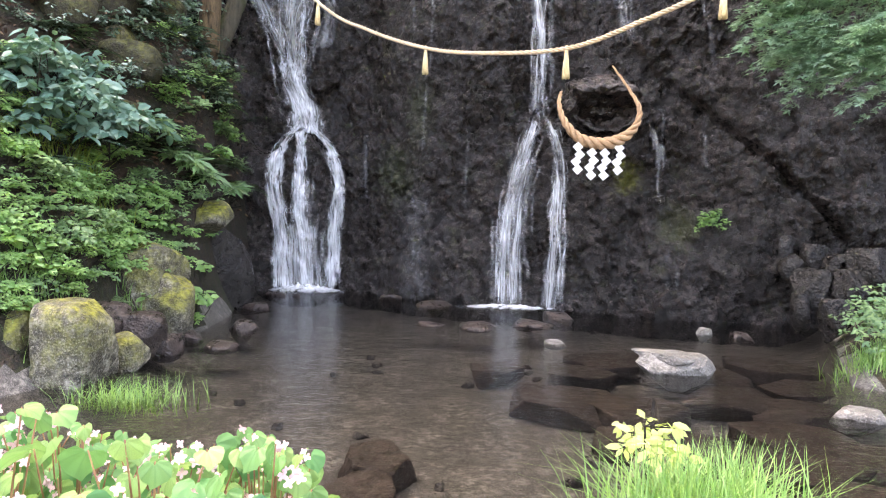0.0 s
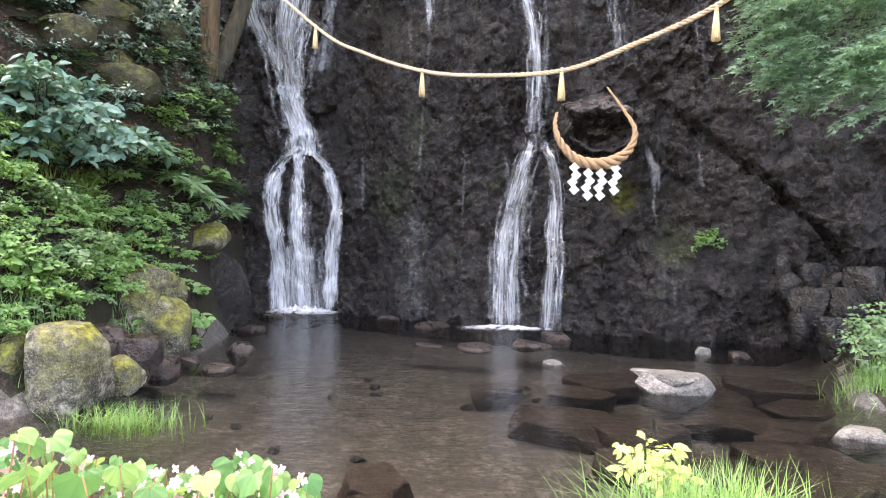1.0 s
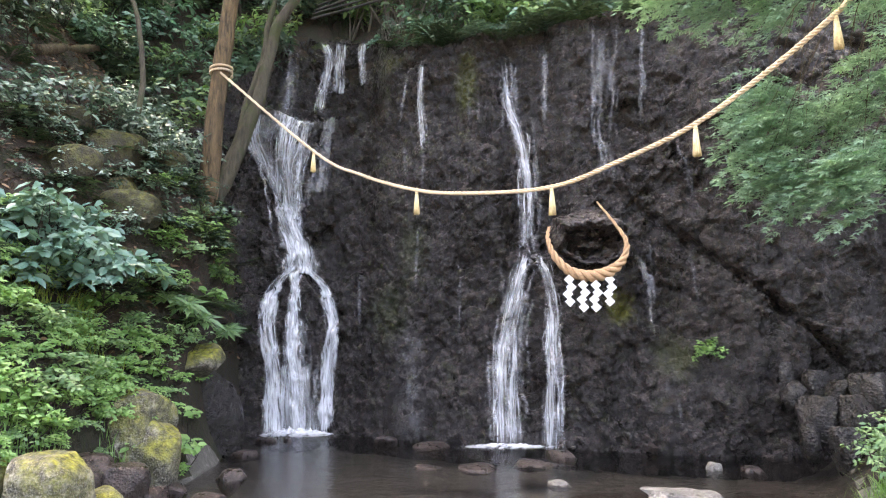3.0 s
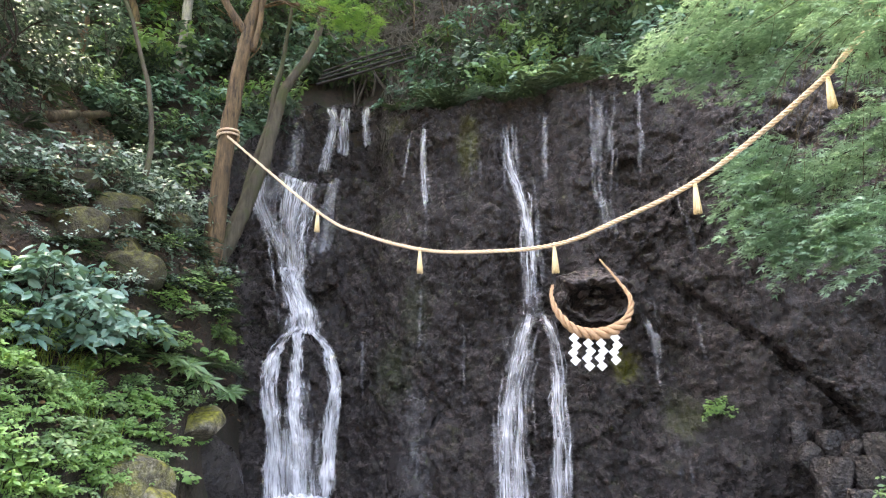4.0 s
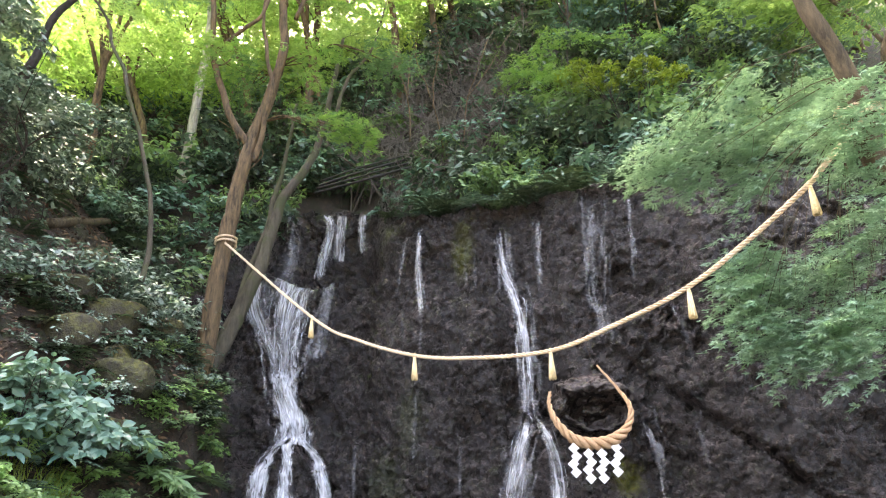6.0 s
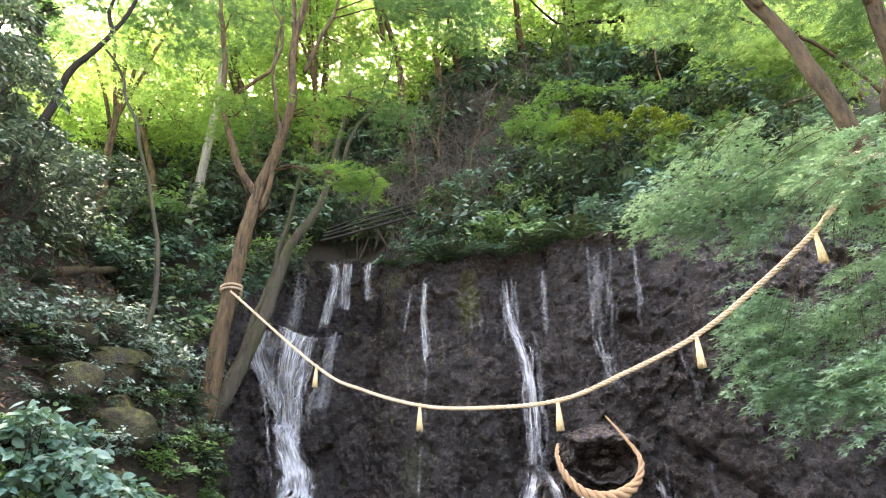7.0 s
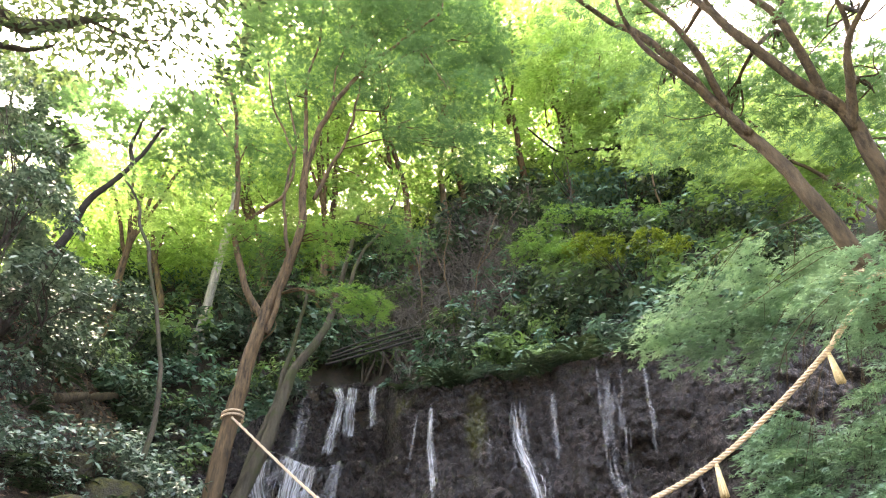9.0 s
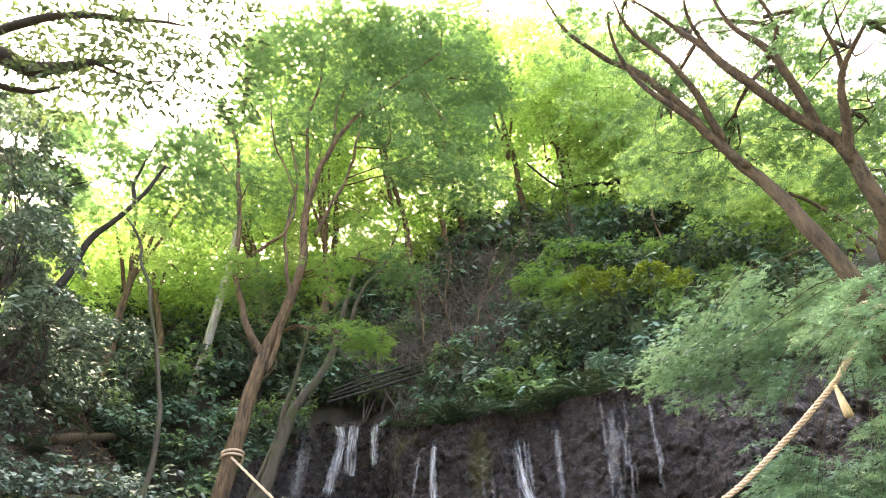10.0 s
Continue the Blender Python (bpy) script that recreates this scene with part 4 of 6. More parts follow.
def streamer(parent, top, inv, lean):
    """Folded zigzag paper: four slanted leaves, each hung from a corner of the one above."""
    bm = bmesh.new()
    w, h = 0.07, 0.143
    for i in range(4):
        x0, z0 = (0.02 if i % 2 else -0.02), -i * h * 0.72
        y = -0.006 * i
        pts = [(x0 - w * 0.1, z0), (x0 + w * 1.05, z0 - h * 0.42), (x0 + w * 0.1, z0 - h), (x0 - w * 1.05, z0 - h * 0.55)]
        a = [bm.verts.new((px, y, pz)) for px, pz in pts]
        b = [bm.verts.new((px, y + 0.004, pz)) for px, pz in pts]
        bm.faces.new(a)
        bm.faces.new(b[::-1])
        for j in range(4):
            bm.faces.new((a[j], b[j], b[(j + 1) % 4], a[(j + 1) % 4]))
    ob = part("paper_streamer", bm, M_PAPER, parent, "white folded zigzag paper streamer", smooth=False)
    ob.matrix_parent_inverse = inv
    ob.matrix_basis = pose(*top, 0, lean, 0)


build_boss()
build_ring()


# ---- long rope across the pond ----
def build_long_rope():
    ends = [(-3.95, 11.20, 6.56), (-1.88, 9.56, 4.53), (-1.08, 8.93, 3.98), (-0.27, 8.29, 3.59), (0.42, 7.75, 3.41), (1.28, 7.07, 3.31), (1.92, 6.57, 3.46), (2.53, 6.08, 3.68), (3.07, 5.66, 4.04), (3.52, 5.31, 4.41), (3.65, 5.20, 4.56), (3.96, 4.96, 4.90)]
    ob = thing("sacred_rope", ends[0], "long twisted straw rope sagging between two trees, with tassels", "rope")
    inv = Matrix.Translation(-ob.location)
    c = curve_points(ends, 700)
    twisted(ob, c, np.linspace(0.022, 0.027, 700), M_STRAW, 3, 55.0, inv, sides=6)
    # turns of rope round the left trunk
    a = np.linspace(0, 5.0 * math.pi, 120)
    ring = np.stack([ends[0][0] - 0.0 + 0.19 * np.cos(a), ends[0][1] + 0.1 + 0.19 * np.sin(a), ends[0][2] - 0.04 + 0.012 * a], -1)
    twisted(ob, ring, 0.024, M_STRAW, 2, 30, inv, "rope_coil", 6)
    end = Vector(ends[-1])
    ring = np.stack([end[0] + 0.17 * np.cos(a), end[1] + 0.05 + 0.17 * np.sin(a), end[2] - 0.04 + 0.012 * a], -1)
    twisted(ob, ring, 0.024, M_STRAW, 2, 30, inv, "rope_coil", 6)
    for i in (1, 3, 5, 7, 9):
        tassel(ob, Vector(ends[i]), inv, i)


def tassel(parent, top, inv, seed):
    rng = np.random.default_rng(seed)
    t = np.array(top)
    core = np.array([t + [0, 0, 0.03], t - [0, 0, 0.03], t - [0, 0, 0.18], t - [0, 0, 0.31]])
    ch = [sweep(curve_points(core, 10), np.interp(np.linspace(0, 1, 10), [0, 0.2, 0.6, 1], [0.01, 0.014, 0.027, 0.036]), 12, 0.08)]
    for i in range(60):
        a, r = rng.uniform(0, 2 * math.pi), rng.uniform(0.8, 1.05)
        d = np.array([math.cos(a) * r, math.sin(a) * r, 0])
        ch.append(sweep(np.array([t + d * 0.012 - [0, 0, 0.02], t + d * 0.027 - [0, 0, 0.18], t + d * 0.038 - [0, 0, rng.uniform(0.305, 0.33)]]), 0.005, 4))
    v, f = join(ch)
    body = child("tassel", mesh_np("tassel", v, f, M_TASSEL), parent, "pale gold straw tassel")
    body.matrix_parent_inverse = inv
    a = np.linspace(0, 4 * math.pi, 40)
    v, f = join([sweep(np.stack([t[0] + 0.018 * np.cos(a), t[1] + 0.018 * np.sin(a), t[2] - 0.035 - 0.003 * a], -1), 0.004, 5)])
    child("binding", mesh_np("binding", v, f, M_RING), body, "darker straw binding")


build_long_rope()

# ---- trees ----
tree("rope_tree", "forked brown tree with rope tied round its trunk", [
    ([(-4.19, 11.30, 3.84), (-4.05, 11.30, 4.51), (-3.99, 11.30, 6.61), (-3.87, 11.30, 7.43), (-3.67, 11.30, 8.89), (-3.37, 11.30, 10.20), (-3.20, 11.30, 11.33), (-3.27, 11.20, 13.49), (-2.80, 11.00, 14.99), (-1.79, 10.80, 16.65), (0.15, 10.50, 18.57)], 0.19, 0.035),
    ([(-3.68, 11.30, 8.67), (-4.15, 11.20, 9.40), (-4.59, 11.10, 10.95), (-4.95, 11.00, 13.35), (-5.58, 10.90, 15.95), (-5.45, 10.80, 17.48), (-6.43, 10.80, 19.17)], 0.085, 0.025),
    ([(-4.59, 11.10, 10.95), (-4.07, 11.00, 11.45), (-3.68, 11.00, 11.93), (-3.66, 11.00, 13.30), (-4.29, 10.90, 14.94), (-4.70, 10.80, 16.79)], 0.05, 0.02),
    ([(-3.25, 11.25, 12.37), (-3.49, 11.20, 14.58), (-3.55, 11.10, 16.62), (-3.42, 11.00, 20.63)], 0.07, 0.025),
    ([(-3.00, 11.25, 11.99), (-2.35, 11.20, 14.09), (-2.16, 11.10, 16.05), (-1.50, 11.00, 19.86)], 0.05, 0.02),
    ([(-3.59, 11.30, 8.35), (-3.43, 11.20, 9.38), (-3.28, 11.10, 10.19), (-3.53, 11.00, 11.78), (-3.57, 11.00, 13.71), (-4.16, 10.90, 16.13)], 0.06, 0.02),
    ([(-2.80, 11.00, 14.99), (-2.82, 10.90, 16.84), (-2.17, 10.80, 19.56)], 0.035, 0.012),
    ([(-2.14, 10.90, 16.03), (-0.90, 10.70, 16.73), (0.37, 10.50, 17.18)], 0.03, 0.01),
    ([(-4.92, 11.00, 13.15), (-5.89, 10.90, 14.78), (-6.60, 10.80, 16.12)], 0.03, 0.01),
], M_BARK, [(p, (1.3, 1.2, 0.85), 2100) for p in (
    (-5.6, 11.0, 20.6), (-3.9, 11.0, 21.3), (-2.6, 10.5, 20.4), (-1.3, 11.0, 20.5), (0.3, 10.8, 20.2), (-4.7, 11.0, 18.8), (-2.9, 11.0, 18.4), (-0.9, 10.8, 18.3), (0.9, 11.0, 17.9))] + [(p, (1.0, 1.0, 0.5), 800) for p in (
    (-2.3, 10.8, 16.6), (-0.4, 10.8, 16.6), (-3.7, 11.0, 15.6), (-1.2, 10.5, 15.0), (0.3, 10.6, 14.9), (-0.5, 10.6, 13.6), (0.5, 10.6, 12.9), (-5.9, 11.0, 14.8), (-4.5, 11.0, 13.4))] + [
    ((-1.0, 11.5, 11.0), (0.6, 0.6, 0.5), 420), ((-3.78, 11.5, 10.5), (0.7, 0.7, 0.3), 240), ((-2.2, 11.0, 9.0), (0.7, 0.6, 0.16), 150)], L_GREEN, 11, 0.115, "maple", 0.026, flat=0.75, reach=0.8, hub=(-3.2, 11.3, 13.0), high=[((-4.3, 11.2, 10.9), (0.7, 0.6, 0.5), 700), ((-2.75, 11.4, 10.9), (0.6, 0.5, 0.5), 460), ((-1.84, 10.70, 8.75), (0.55, 0.45, 0.16), 420), ((-1.61, 10.70, 11.95), (0.5, 0.4, 0.2), 260)], high_mat=L_LIGHT)
tree("mossy_tree", "mossy leaning tree beside the upper falls", [
    ([(-4.15, 11.7, 4.19), (-3.8, 12.0, 5.25), (-3.48, 12.2, 6.52), (-3.17, 12.5, 8.04), (-2.74, 12.8, 9.69), (-2.49, 12.9, 11.04), (-2.2, 12.9, 12.88)], 0.17, 0.04),
    ([(-4.0, 11.9, 4.9), (-3.66, 12.6, 6.93), (-3.54, 12.9, 8.4), (-3.42, 13.0, 9.33), (-3.25, 13.0, 11.0)], 0.1, 0.03),
    ([(-2.29, 12.80, 10.45), (-2.00, 12.70, 11.56), (-1.31, 12.60, 12.53), (-0.97, 12.50, 14.06)], 0.05, 0.02)], M_BARK_MOSS, [((-1.84, 12.60, 12.78), (0.8, 0.8, 0.5), 700)], L_CANOPY, 12, 0.1, "maple", 0.012, reach=0.6)
tree("pale_tree", "slender pale-barked tree on the slope", [([(-7.55, 17.00, 10.39), (-7.42, 17.00, 12.68), (-7.39, 17.00, 17.46), (-8.03, 17.00, 22.16)], 0.17, 0.09)], M_BARK_PALE, [((-7.55, 17.00, 19.51), (2, 2, 1), 2200)], L_CANOPY, 13, 0.13, "far", reach=0.9)
tree("leaning_tree", "dark leaning tree trunk over the bank", [
    ([(-7.36, 9.00, 6.80), (-7.18, 9.00, 7.36), (-6.87, 9.00, 8.75), (-6.67, 9.00, 9.83), (-6.14, 9.00, 10.83), (-5.78, 9.00, 12.03)], 0.12, 0.03),
    ([(-6.14, 9.00, 10.83), (-6.35, 9.00, 11.70), (-6.19, 9.00, 12.87)], 0.05, 0.02)], M_BARK_DARK, [((-6.47, 9.00, 12.54), (0.9, 0.9, 0.5), 1040), ((-7.65, 9.00, 12.78), (0.8, 0.8, 0.5), 800), ((-5.78, 9.50, 13.10), (0.6, 0.8, 0.4), 880), ((-5.24, 10.00, 15.70), (0.6, 0.7, 0.4), 800), ((-6.86, 9.00, 13.04), (0.6, 0.6, 0.3), 560), ((-8.27, 9.00, 11.21), (0.9, 0.8, 0.5), 720), ((-7.02, 9.50, 11.68), (0.8, 0.8, 0.4), 600), ((-5.55, 10.00, 11.96), (0.7, 0.8, 0.4), 520)], L_GREEN, 14, 0.12, "maple", 0.014, flat=0.8, reach=0.75)
tree("thin_tree", "thin crooked young tree on the bank", [([(-4.56, 9.50, 5.14), (-4.67, 9.50, 6.51), (-5.53, 9.50, 9.11), (-6.17, 9.50, 10.52), (-6.60, 9.50, 11.13)], 0.045, 0.018)], M_BARK_MOSS, [((-6.00, 9.50, 10.52), (0.7, 0.7, 0.4), 600)], L_CANOPY, 15, 0.09, "maple", 0.012, reach=0.5)
tree("maple_tree", "reddish-brown maple leaning over the pond, holding the rope", [
    ([(6.6, 5.2, 0.6), (6.0, 5.15, 2.6), (4.32, 5.28, 4.36), (4.01, 5.03, 4.95), (3.94, 4.92, 5.18), (3.71, 4.84, 5.87), (3.48, 4.80, 6.57), (3.14, 4.74, 7.27), (2.48, 4.59, 8.33), (2.03, 4.61, 8.72), (1.62, 4.41, 9.06), (1.40, 4.14, 9.37)], 0.135, 0.012),
    ([(3.22, 4.77, 7.20), (2.92, 4.43, 7.88), (2.40, 4.21, 8.61), (2.16, 3.95, 8.94)], 0.05, 0.012),
    ([(3.38, 4.80, 6.79), (2.64, 4.64, 7.73), (2.28, 4.39, 8.41), (2.11, 4.02, 8.81)], 0.05, 0.012)], M_BARK_RED, [(p, (0.34, 0.34, 0.22), 600) for p in (
    (2.62, 6.6, 5.55), (3.11, 6.5, 5.9), (3.52, 6.4, 5.55), (4.09, 6.2, 5.8), (3.87, 6.4, 6.35), (4.47, 6.0, 6.1), (4.67, 5.8, 5.65), (4.17, 6.0, 5.28), (3.0, 6.6, 5.3), (3.62, 6.5, 5.12), (4.32, 5.6, 4.75))] + [(p, (0.32, 0.32, 0.28), 760) for p in (
    (3.3, 6.4, 3.72), (3.66, 6.3, 3.8), (3.98, 6.0, 3.83), (3.34, 6.4, 3.35), (3.66, 6.2, 3.25), (3.95, 5.8, 3.25), (3.76, 6.2, 3.06), (4.0, 6.0, 3.0), (4.15, 5.6, 4.1), (3.42, 6.5, 4.1), (4.3, 5.9, 3.5))] + [(p, (0.3, 0.22, 0.22), 300) for p in ((3.52, 4.55, 4.62), (3.7, 4.7, 4.4), (3.62, 4.5, 4.85), (3.5, 4.85, 4.9), (3.85, 4.8, 4.1))], L_MAPLE, 16, 0.078, "maple", 0.006, twig_per=2, flat=0.66, lean=0.35, reach=0.46, hub=(5.6, 5.4, 4.6), sag=0.5, high=[((3.09, 6.01, 8.18), (0.7, 0.7, 0.3), 480), ((2.34, 4.54, 8.91), (1.1, 1.1, 0.35), 620), ((3.92, 4.76, 8.06), (0.9, 0.9, 0.4), 480)], high_mat=L_GREEN)
# its last seven crown clumps are unseen, added to shade right bank and cliff
tree("maple_tree", "second reddish-brown maple with spreading bare limbs", [
    ([(7.4, 5.6, 0.8), (6.9, 5.3, 3.2), (4.63, 5.05, 5.23), (4.39, 4.71, 5.91), (4.23, 4.52, 6.57), (3.98, 4.43, 6.99), (3.23, 4.25, 8.24), (2.94, 4.23, 8.76), (2.50, 4.09, 9.12)], 0.135, 0.015),
    ([(4.05, 4.43, 6.93), (3.64, 4.07, 7.75), (3.32, 3.96, 8.25), (3.20, 3.76, 8.66)], 0.055, 0.015),
    ([(3.64, 4.07, 7.75), (3.65, 3.84, 8.02), (3.57, 3.60, 8.32)], 0.04, 0.015),
    ([(4.26, 4.00, 7.26), (4.15, 3.71, 7.66), (4.18, 3.47, 7.91)], 0.03, 0.012),
    ([(3.23, 4.25, 8.24), (3.01, 4.01, 8.61), (2.96, 3.85, 8.84)], 0.03, 0.012),
    ([(4.26, 4.53, 6.53), (4.29, 4.20, 6.94), (4.23, 3.91, 7.33), (4.42, 3.54, 7.57)], 0.06, 0.02)], M_BARK_RED, [
    ((4.43, 3.91, 7.75), (1, 1, 0.5), 700), ((4.01, 4.09, 8.44), (0.9, 0.9, 0.4), 500), ((4.68, 4.50, 7.14), (0.5, 0.6, 0.4), 300)] + [(p, (0.65, 0.6, 0.3), 620) for p in ((2.6, 5.0, 9.9), (3.5, 5.0, 9.6), (2.85, 5.2, 8.2), (4.6, 5.0, 8.6), (5.2, 5.0, 9.9), (3.5, 5.3, 7.5), (4.8, 5.2, 7.7), (4.8, 5.2, 6.7))] + [(p, (1.0, 0.9, 0.5), 900) for p in ((6.4, 5.6, 5.6), (7.4, 5.0, 6.4), (7.0, 7.0, 5.6), (8.2, 6.8, 6.8), (6.6, 4.4, 7.4), (8.4, 8.2, 6.4), (5.8, 3.4, 6.6))], L_GREEN, 17, 0.09, "maple", flat=0.8, reach=0.5)
tree("maple_tree", "fresh green maple bough reaching over the cliff", [
    ([(8.6, 9.6, 6.5), (8.3, 9.3, 9.0), (6.9, 9.0, 10.6), (5.2, 9.0, 11.3), (4.0, 9.0, 11.5)], 0.06, 0.01),
    ([(6.9, 9.0, 10.6), (6.2, 8.8, 11.8), (5.2, 8.9, 12.6)], 0.04, 0.012)], M_BARK_RED, [(p, (0.75, 0.7, 0.3), 520) for p in (
    (4.2, 9.0, 11.4), (5.2, 9.0, 11.1), (6.1, 8.6, 10.4), (5.0, 9.0, 12.5), (7.1, 8.6, 10.9), (8.0, 8.3, 11.5), (6.4, 8.9, 11.9))], L_CANOPY, 18, 0.1, "maple", 0.012, flat=0.8, reach=0.6, hub=(8.6, 9.4, 11.0))

# ---- canopy of the hill ----
def canopy_tree(seed, base, tops, leaf=0.18, count=3100, radius=(2.1, 1.9, 1.2), material=None, label="leafy sunlit yellow-green tree on the hill"):
    base = (base[0], base[1], float(ground_z(base[0], base[1])) - 0.2)
    rg = np.random.default_rng(seed)
    mid = np.mean(tops, 0)
    stems = [([base, tuple((np.array(base) * 0.6 + mid * 0.4) + rg.normal(0, 0.25, 3)), tuple(mid)], 0.17, 0.05)]
    for t in tops:
        stems.append(([tuple(np.array(base) * 0.45 + mid * 0.55), tuple((mid + t) / 2 + rg.normal(0, 0.3, 3)), t], 0.06, 0.02))
    return tree("hill_tree", label, stems, M_BARK, [(t, radius, count) for t in tops], material or L_CANOPY, seed, leaf, "far", 0.03, group="hill trees", flat=0.6, reach=5.0 * leaf)


canopy_tree(201, (-9.0, 17.5), [(-10.06, 17.00, 17.57), (-8.99, 17.50, 15.84), (-11.66, 17.00, 16.82)], radius=(1.6, 1.4, 0.9), count=2000)
canopy_tree(202, (-6.2, 18.5), [(-7.77, 17.00, 19.51), (-8.57, 18.00, 17.85), (-6.74, 18.00, 18.36), (-6.74, 15.50, 20.64)], count=2000)
canopy_tree(203, (-3.4, 18.0), [(-4.75, 17.00, 19.39), (-4.66, 15.50, 20.87), (-3.90, 18.00, 17.67), (-5.41, 14.00, 22.34)])
canopy_tree(204, (-1.0, 18.0), [(-2.69, 17.00, 20.90), (-1.83, 18.00, 19.05), (-2.13, 15.00, 22.52), (-2.95, 13.50, 24.50)])
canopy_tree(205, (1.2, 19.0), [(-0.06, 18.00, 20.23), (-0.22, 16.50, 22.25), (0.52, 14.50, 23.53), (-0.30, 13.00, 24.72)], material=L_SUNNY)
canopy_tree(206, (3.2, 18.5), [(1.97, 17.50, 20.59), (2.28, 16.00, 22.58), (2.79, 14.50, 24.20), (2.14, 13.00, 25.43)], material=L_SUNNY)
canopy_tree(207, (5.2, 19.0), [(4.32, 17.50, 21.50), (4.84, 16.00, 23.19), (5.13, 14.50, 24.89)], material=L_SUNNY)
canopy_tree(208, (7.6, 18.5), [(6.05, 17.00, 18.93), (6.69, 16.00, 20.96), (6.15, 15.00, 22.48), (7.75, 16.00, 19.93)], label="leafy green tree behind the cliff")
canopy_tree(209, (10.0, 17.0), [(8.32, 15.00, 17.57), (9.73, 14.50, 18.37), (8.51, 14.50, 20.29), (10.11, 15.00, 16.68)])
canopy_tree(210, (12.5, 15.0), [(10.40, 12.50, 15.70), (11.00, 12.50, 14.04), (9.71, 13.00, 14.62), (12.24, 12.00, 15.27)])
canopy_tree(211, (-12.5, 16.0), [(-12.82, 15.00, 17.65), (-13.42, 15.00, 15.37), (-11.40, 16.00, 14.97)], radius=(1.8, 1.5, 1.0), count=1700)
canopy_tree(215, (-9.5, 15.5), [(-9.31, 13.50, 15.45), (-10.77, 13.50, 14.37), (-8.01, 14.00, 16.40), (-6.89, 14.00, 17.96)], radius=(1.4, 1.3, 0.8), count=2000)
canopy_tree(212, (-4.8, 24.0), [(-8.59, 22.00, 21.07), (-11.85, 22.00, 22.97), (-5.87, 22.00, 22.01), (-7.47, 21.00, 23.66)], leaf=0.24, radius=(2.9, 2.2, 1.6))
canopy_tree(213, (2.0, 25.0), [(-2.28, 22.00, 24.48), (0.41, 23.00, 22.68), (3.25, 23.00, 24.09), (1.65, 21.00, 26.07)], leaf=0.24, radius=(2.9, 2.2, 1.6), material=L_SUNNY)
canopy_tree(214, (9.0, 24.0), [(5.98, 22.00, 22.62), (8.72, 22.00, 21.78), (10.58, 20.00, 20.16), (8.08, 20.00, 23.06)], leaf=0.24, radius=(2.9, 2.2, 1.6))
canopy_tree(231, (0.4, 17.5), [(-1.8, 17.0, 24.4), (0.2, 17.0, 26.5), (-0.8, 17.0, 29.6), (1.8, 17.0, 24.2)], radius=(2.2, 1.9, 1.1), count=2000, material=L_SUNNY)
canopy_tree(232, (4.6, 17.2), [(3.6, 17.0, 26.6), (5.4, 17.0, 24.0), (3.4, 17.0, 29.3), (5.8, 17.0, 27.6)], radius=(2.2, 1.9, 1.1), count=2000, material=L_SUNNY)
canopy_tree(233, (7.4, 17.4), [(7.4, 17.0, 22.4), (7.9, 17.0, 25.6), (7.2, 17.0, 28.6)], radius=(2.0, 1.8, 1.1))
canopy_tree(234, (-4.0, 17.6), [(-5.2, 17.0, 23.0), (-4.6, 17.0, 26.0), (-4.4, 17.0, 29.8), (-2.6, 17.0, 27.4)], radius=(2.0, 1.8, 1.1))
canopy_tree(221, (-6.0, 27.0), [(-8.64, 22.00, 30.54), (-11.11, 25.00, 27.98), (-6.40, 19.00, 31.78)], leaf=0.36, radius=(3.4, 2.5, 2.2), count=2700)
canopy_tree(222, (0.0, 28.0), [(-3.06, 21.00, 33.05), (-4.61, 25.00, 30.05), (-0.65, 24.00, 31.19)], leaf=0.36, radius=(3.4, 2.5, 2.2), count=2700)
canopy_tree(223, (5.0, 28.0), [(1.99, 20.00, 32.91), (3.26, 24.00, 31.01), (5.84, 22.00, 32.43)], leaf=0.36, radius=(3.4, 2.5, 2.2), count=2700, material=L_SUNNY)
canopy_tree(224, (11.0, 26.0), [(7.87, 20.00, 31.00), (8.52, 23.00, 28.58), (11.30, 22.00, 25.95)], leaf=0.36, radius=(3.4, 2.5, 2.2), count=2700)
canopy_tree(225, (-14.0, 25.0), [(-17.01, 23.00, 21.92), (-18.73, 22.00, 20.13), (-14.28, 24.00, 23.42)], leaf=0.36, radius=(3.2, 2.5, 1.9), count=2700)
canopy_tree(226, (17.0, 20.0), [(12.10, 18.00, 21.73), (14.05, 16.00, 19.97), (12.86, 15.00, 21.78)], leaf=0.32, radius=(2.6, 2.2, 1.6), count=1300)
canopy_tree(227, (-12.0, 21.0), [(-13.33, 19.00, 16.54), (-11.40, 19.50, 17.28), (-14.69, 18.00, 16.45), (-9.67, 20.00, 17.63)], leaf=0.26, radius=(1.9, 1.5, 1.1), count=1700)
canopy_tree(228, (-3.0, 24.5), [(-7.28, 21.00, 18.06), (-4.74, 21.00, 18.28), (-2.47, 21.50, 18.92)], leaf=0.28, radius=(2.2, 1.6, 1.2), count=2700)
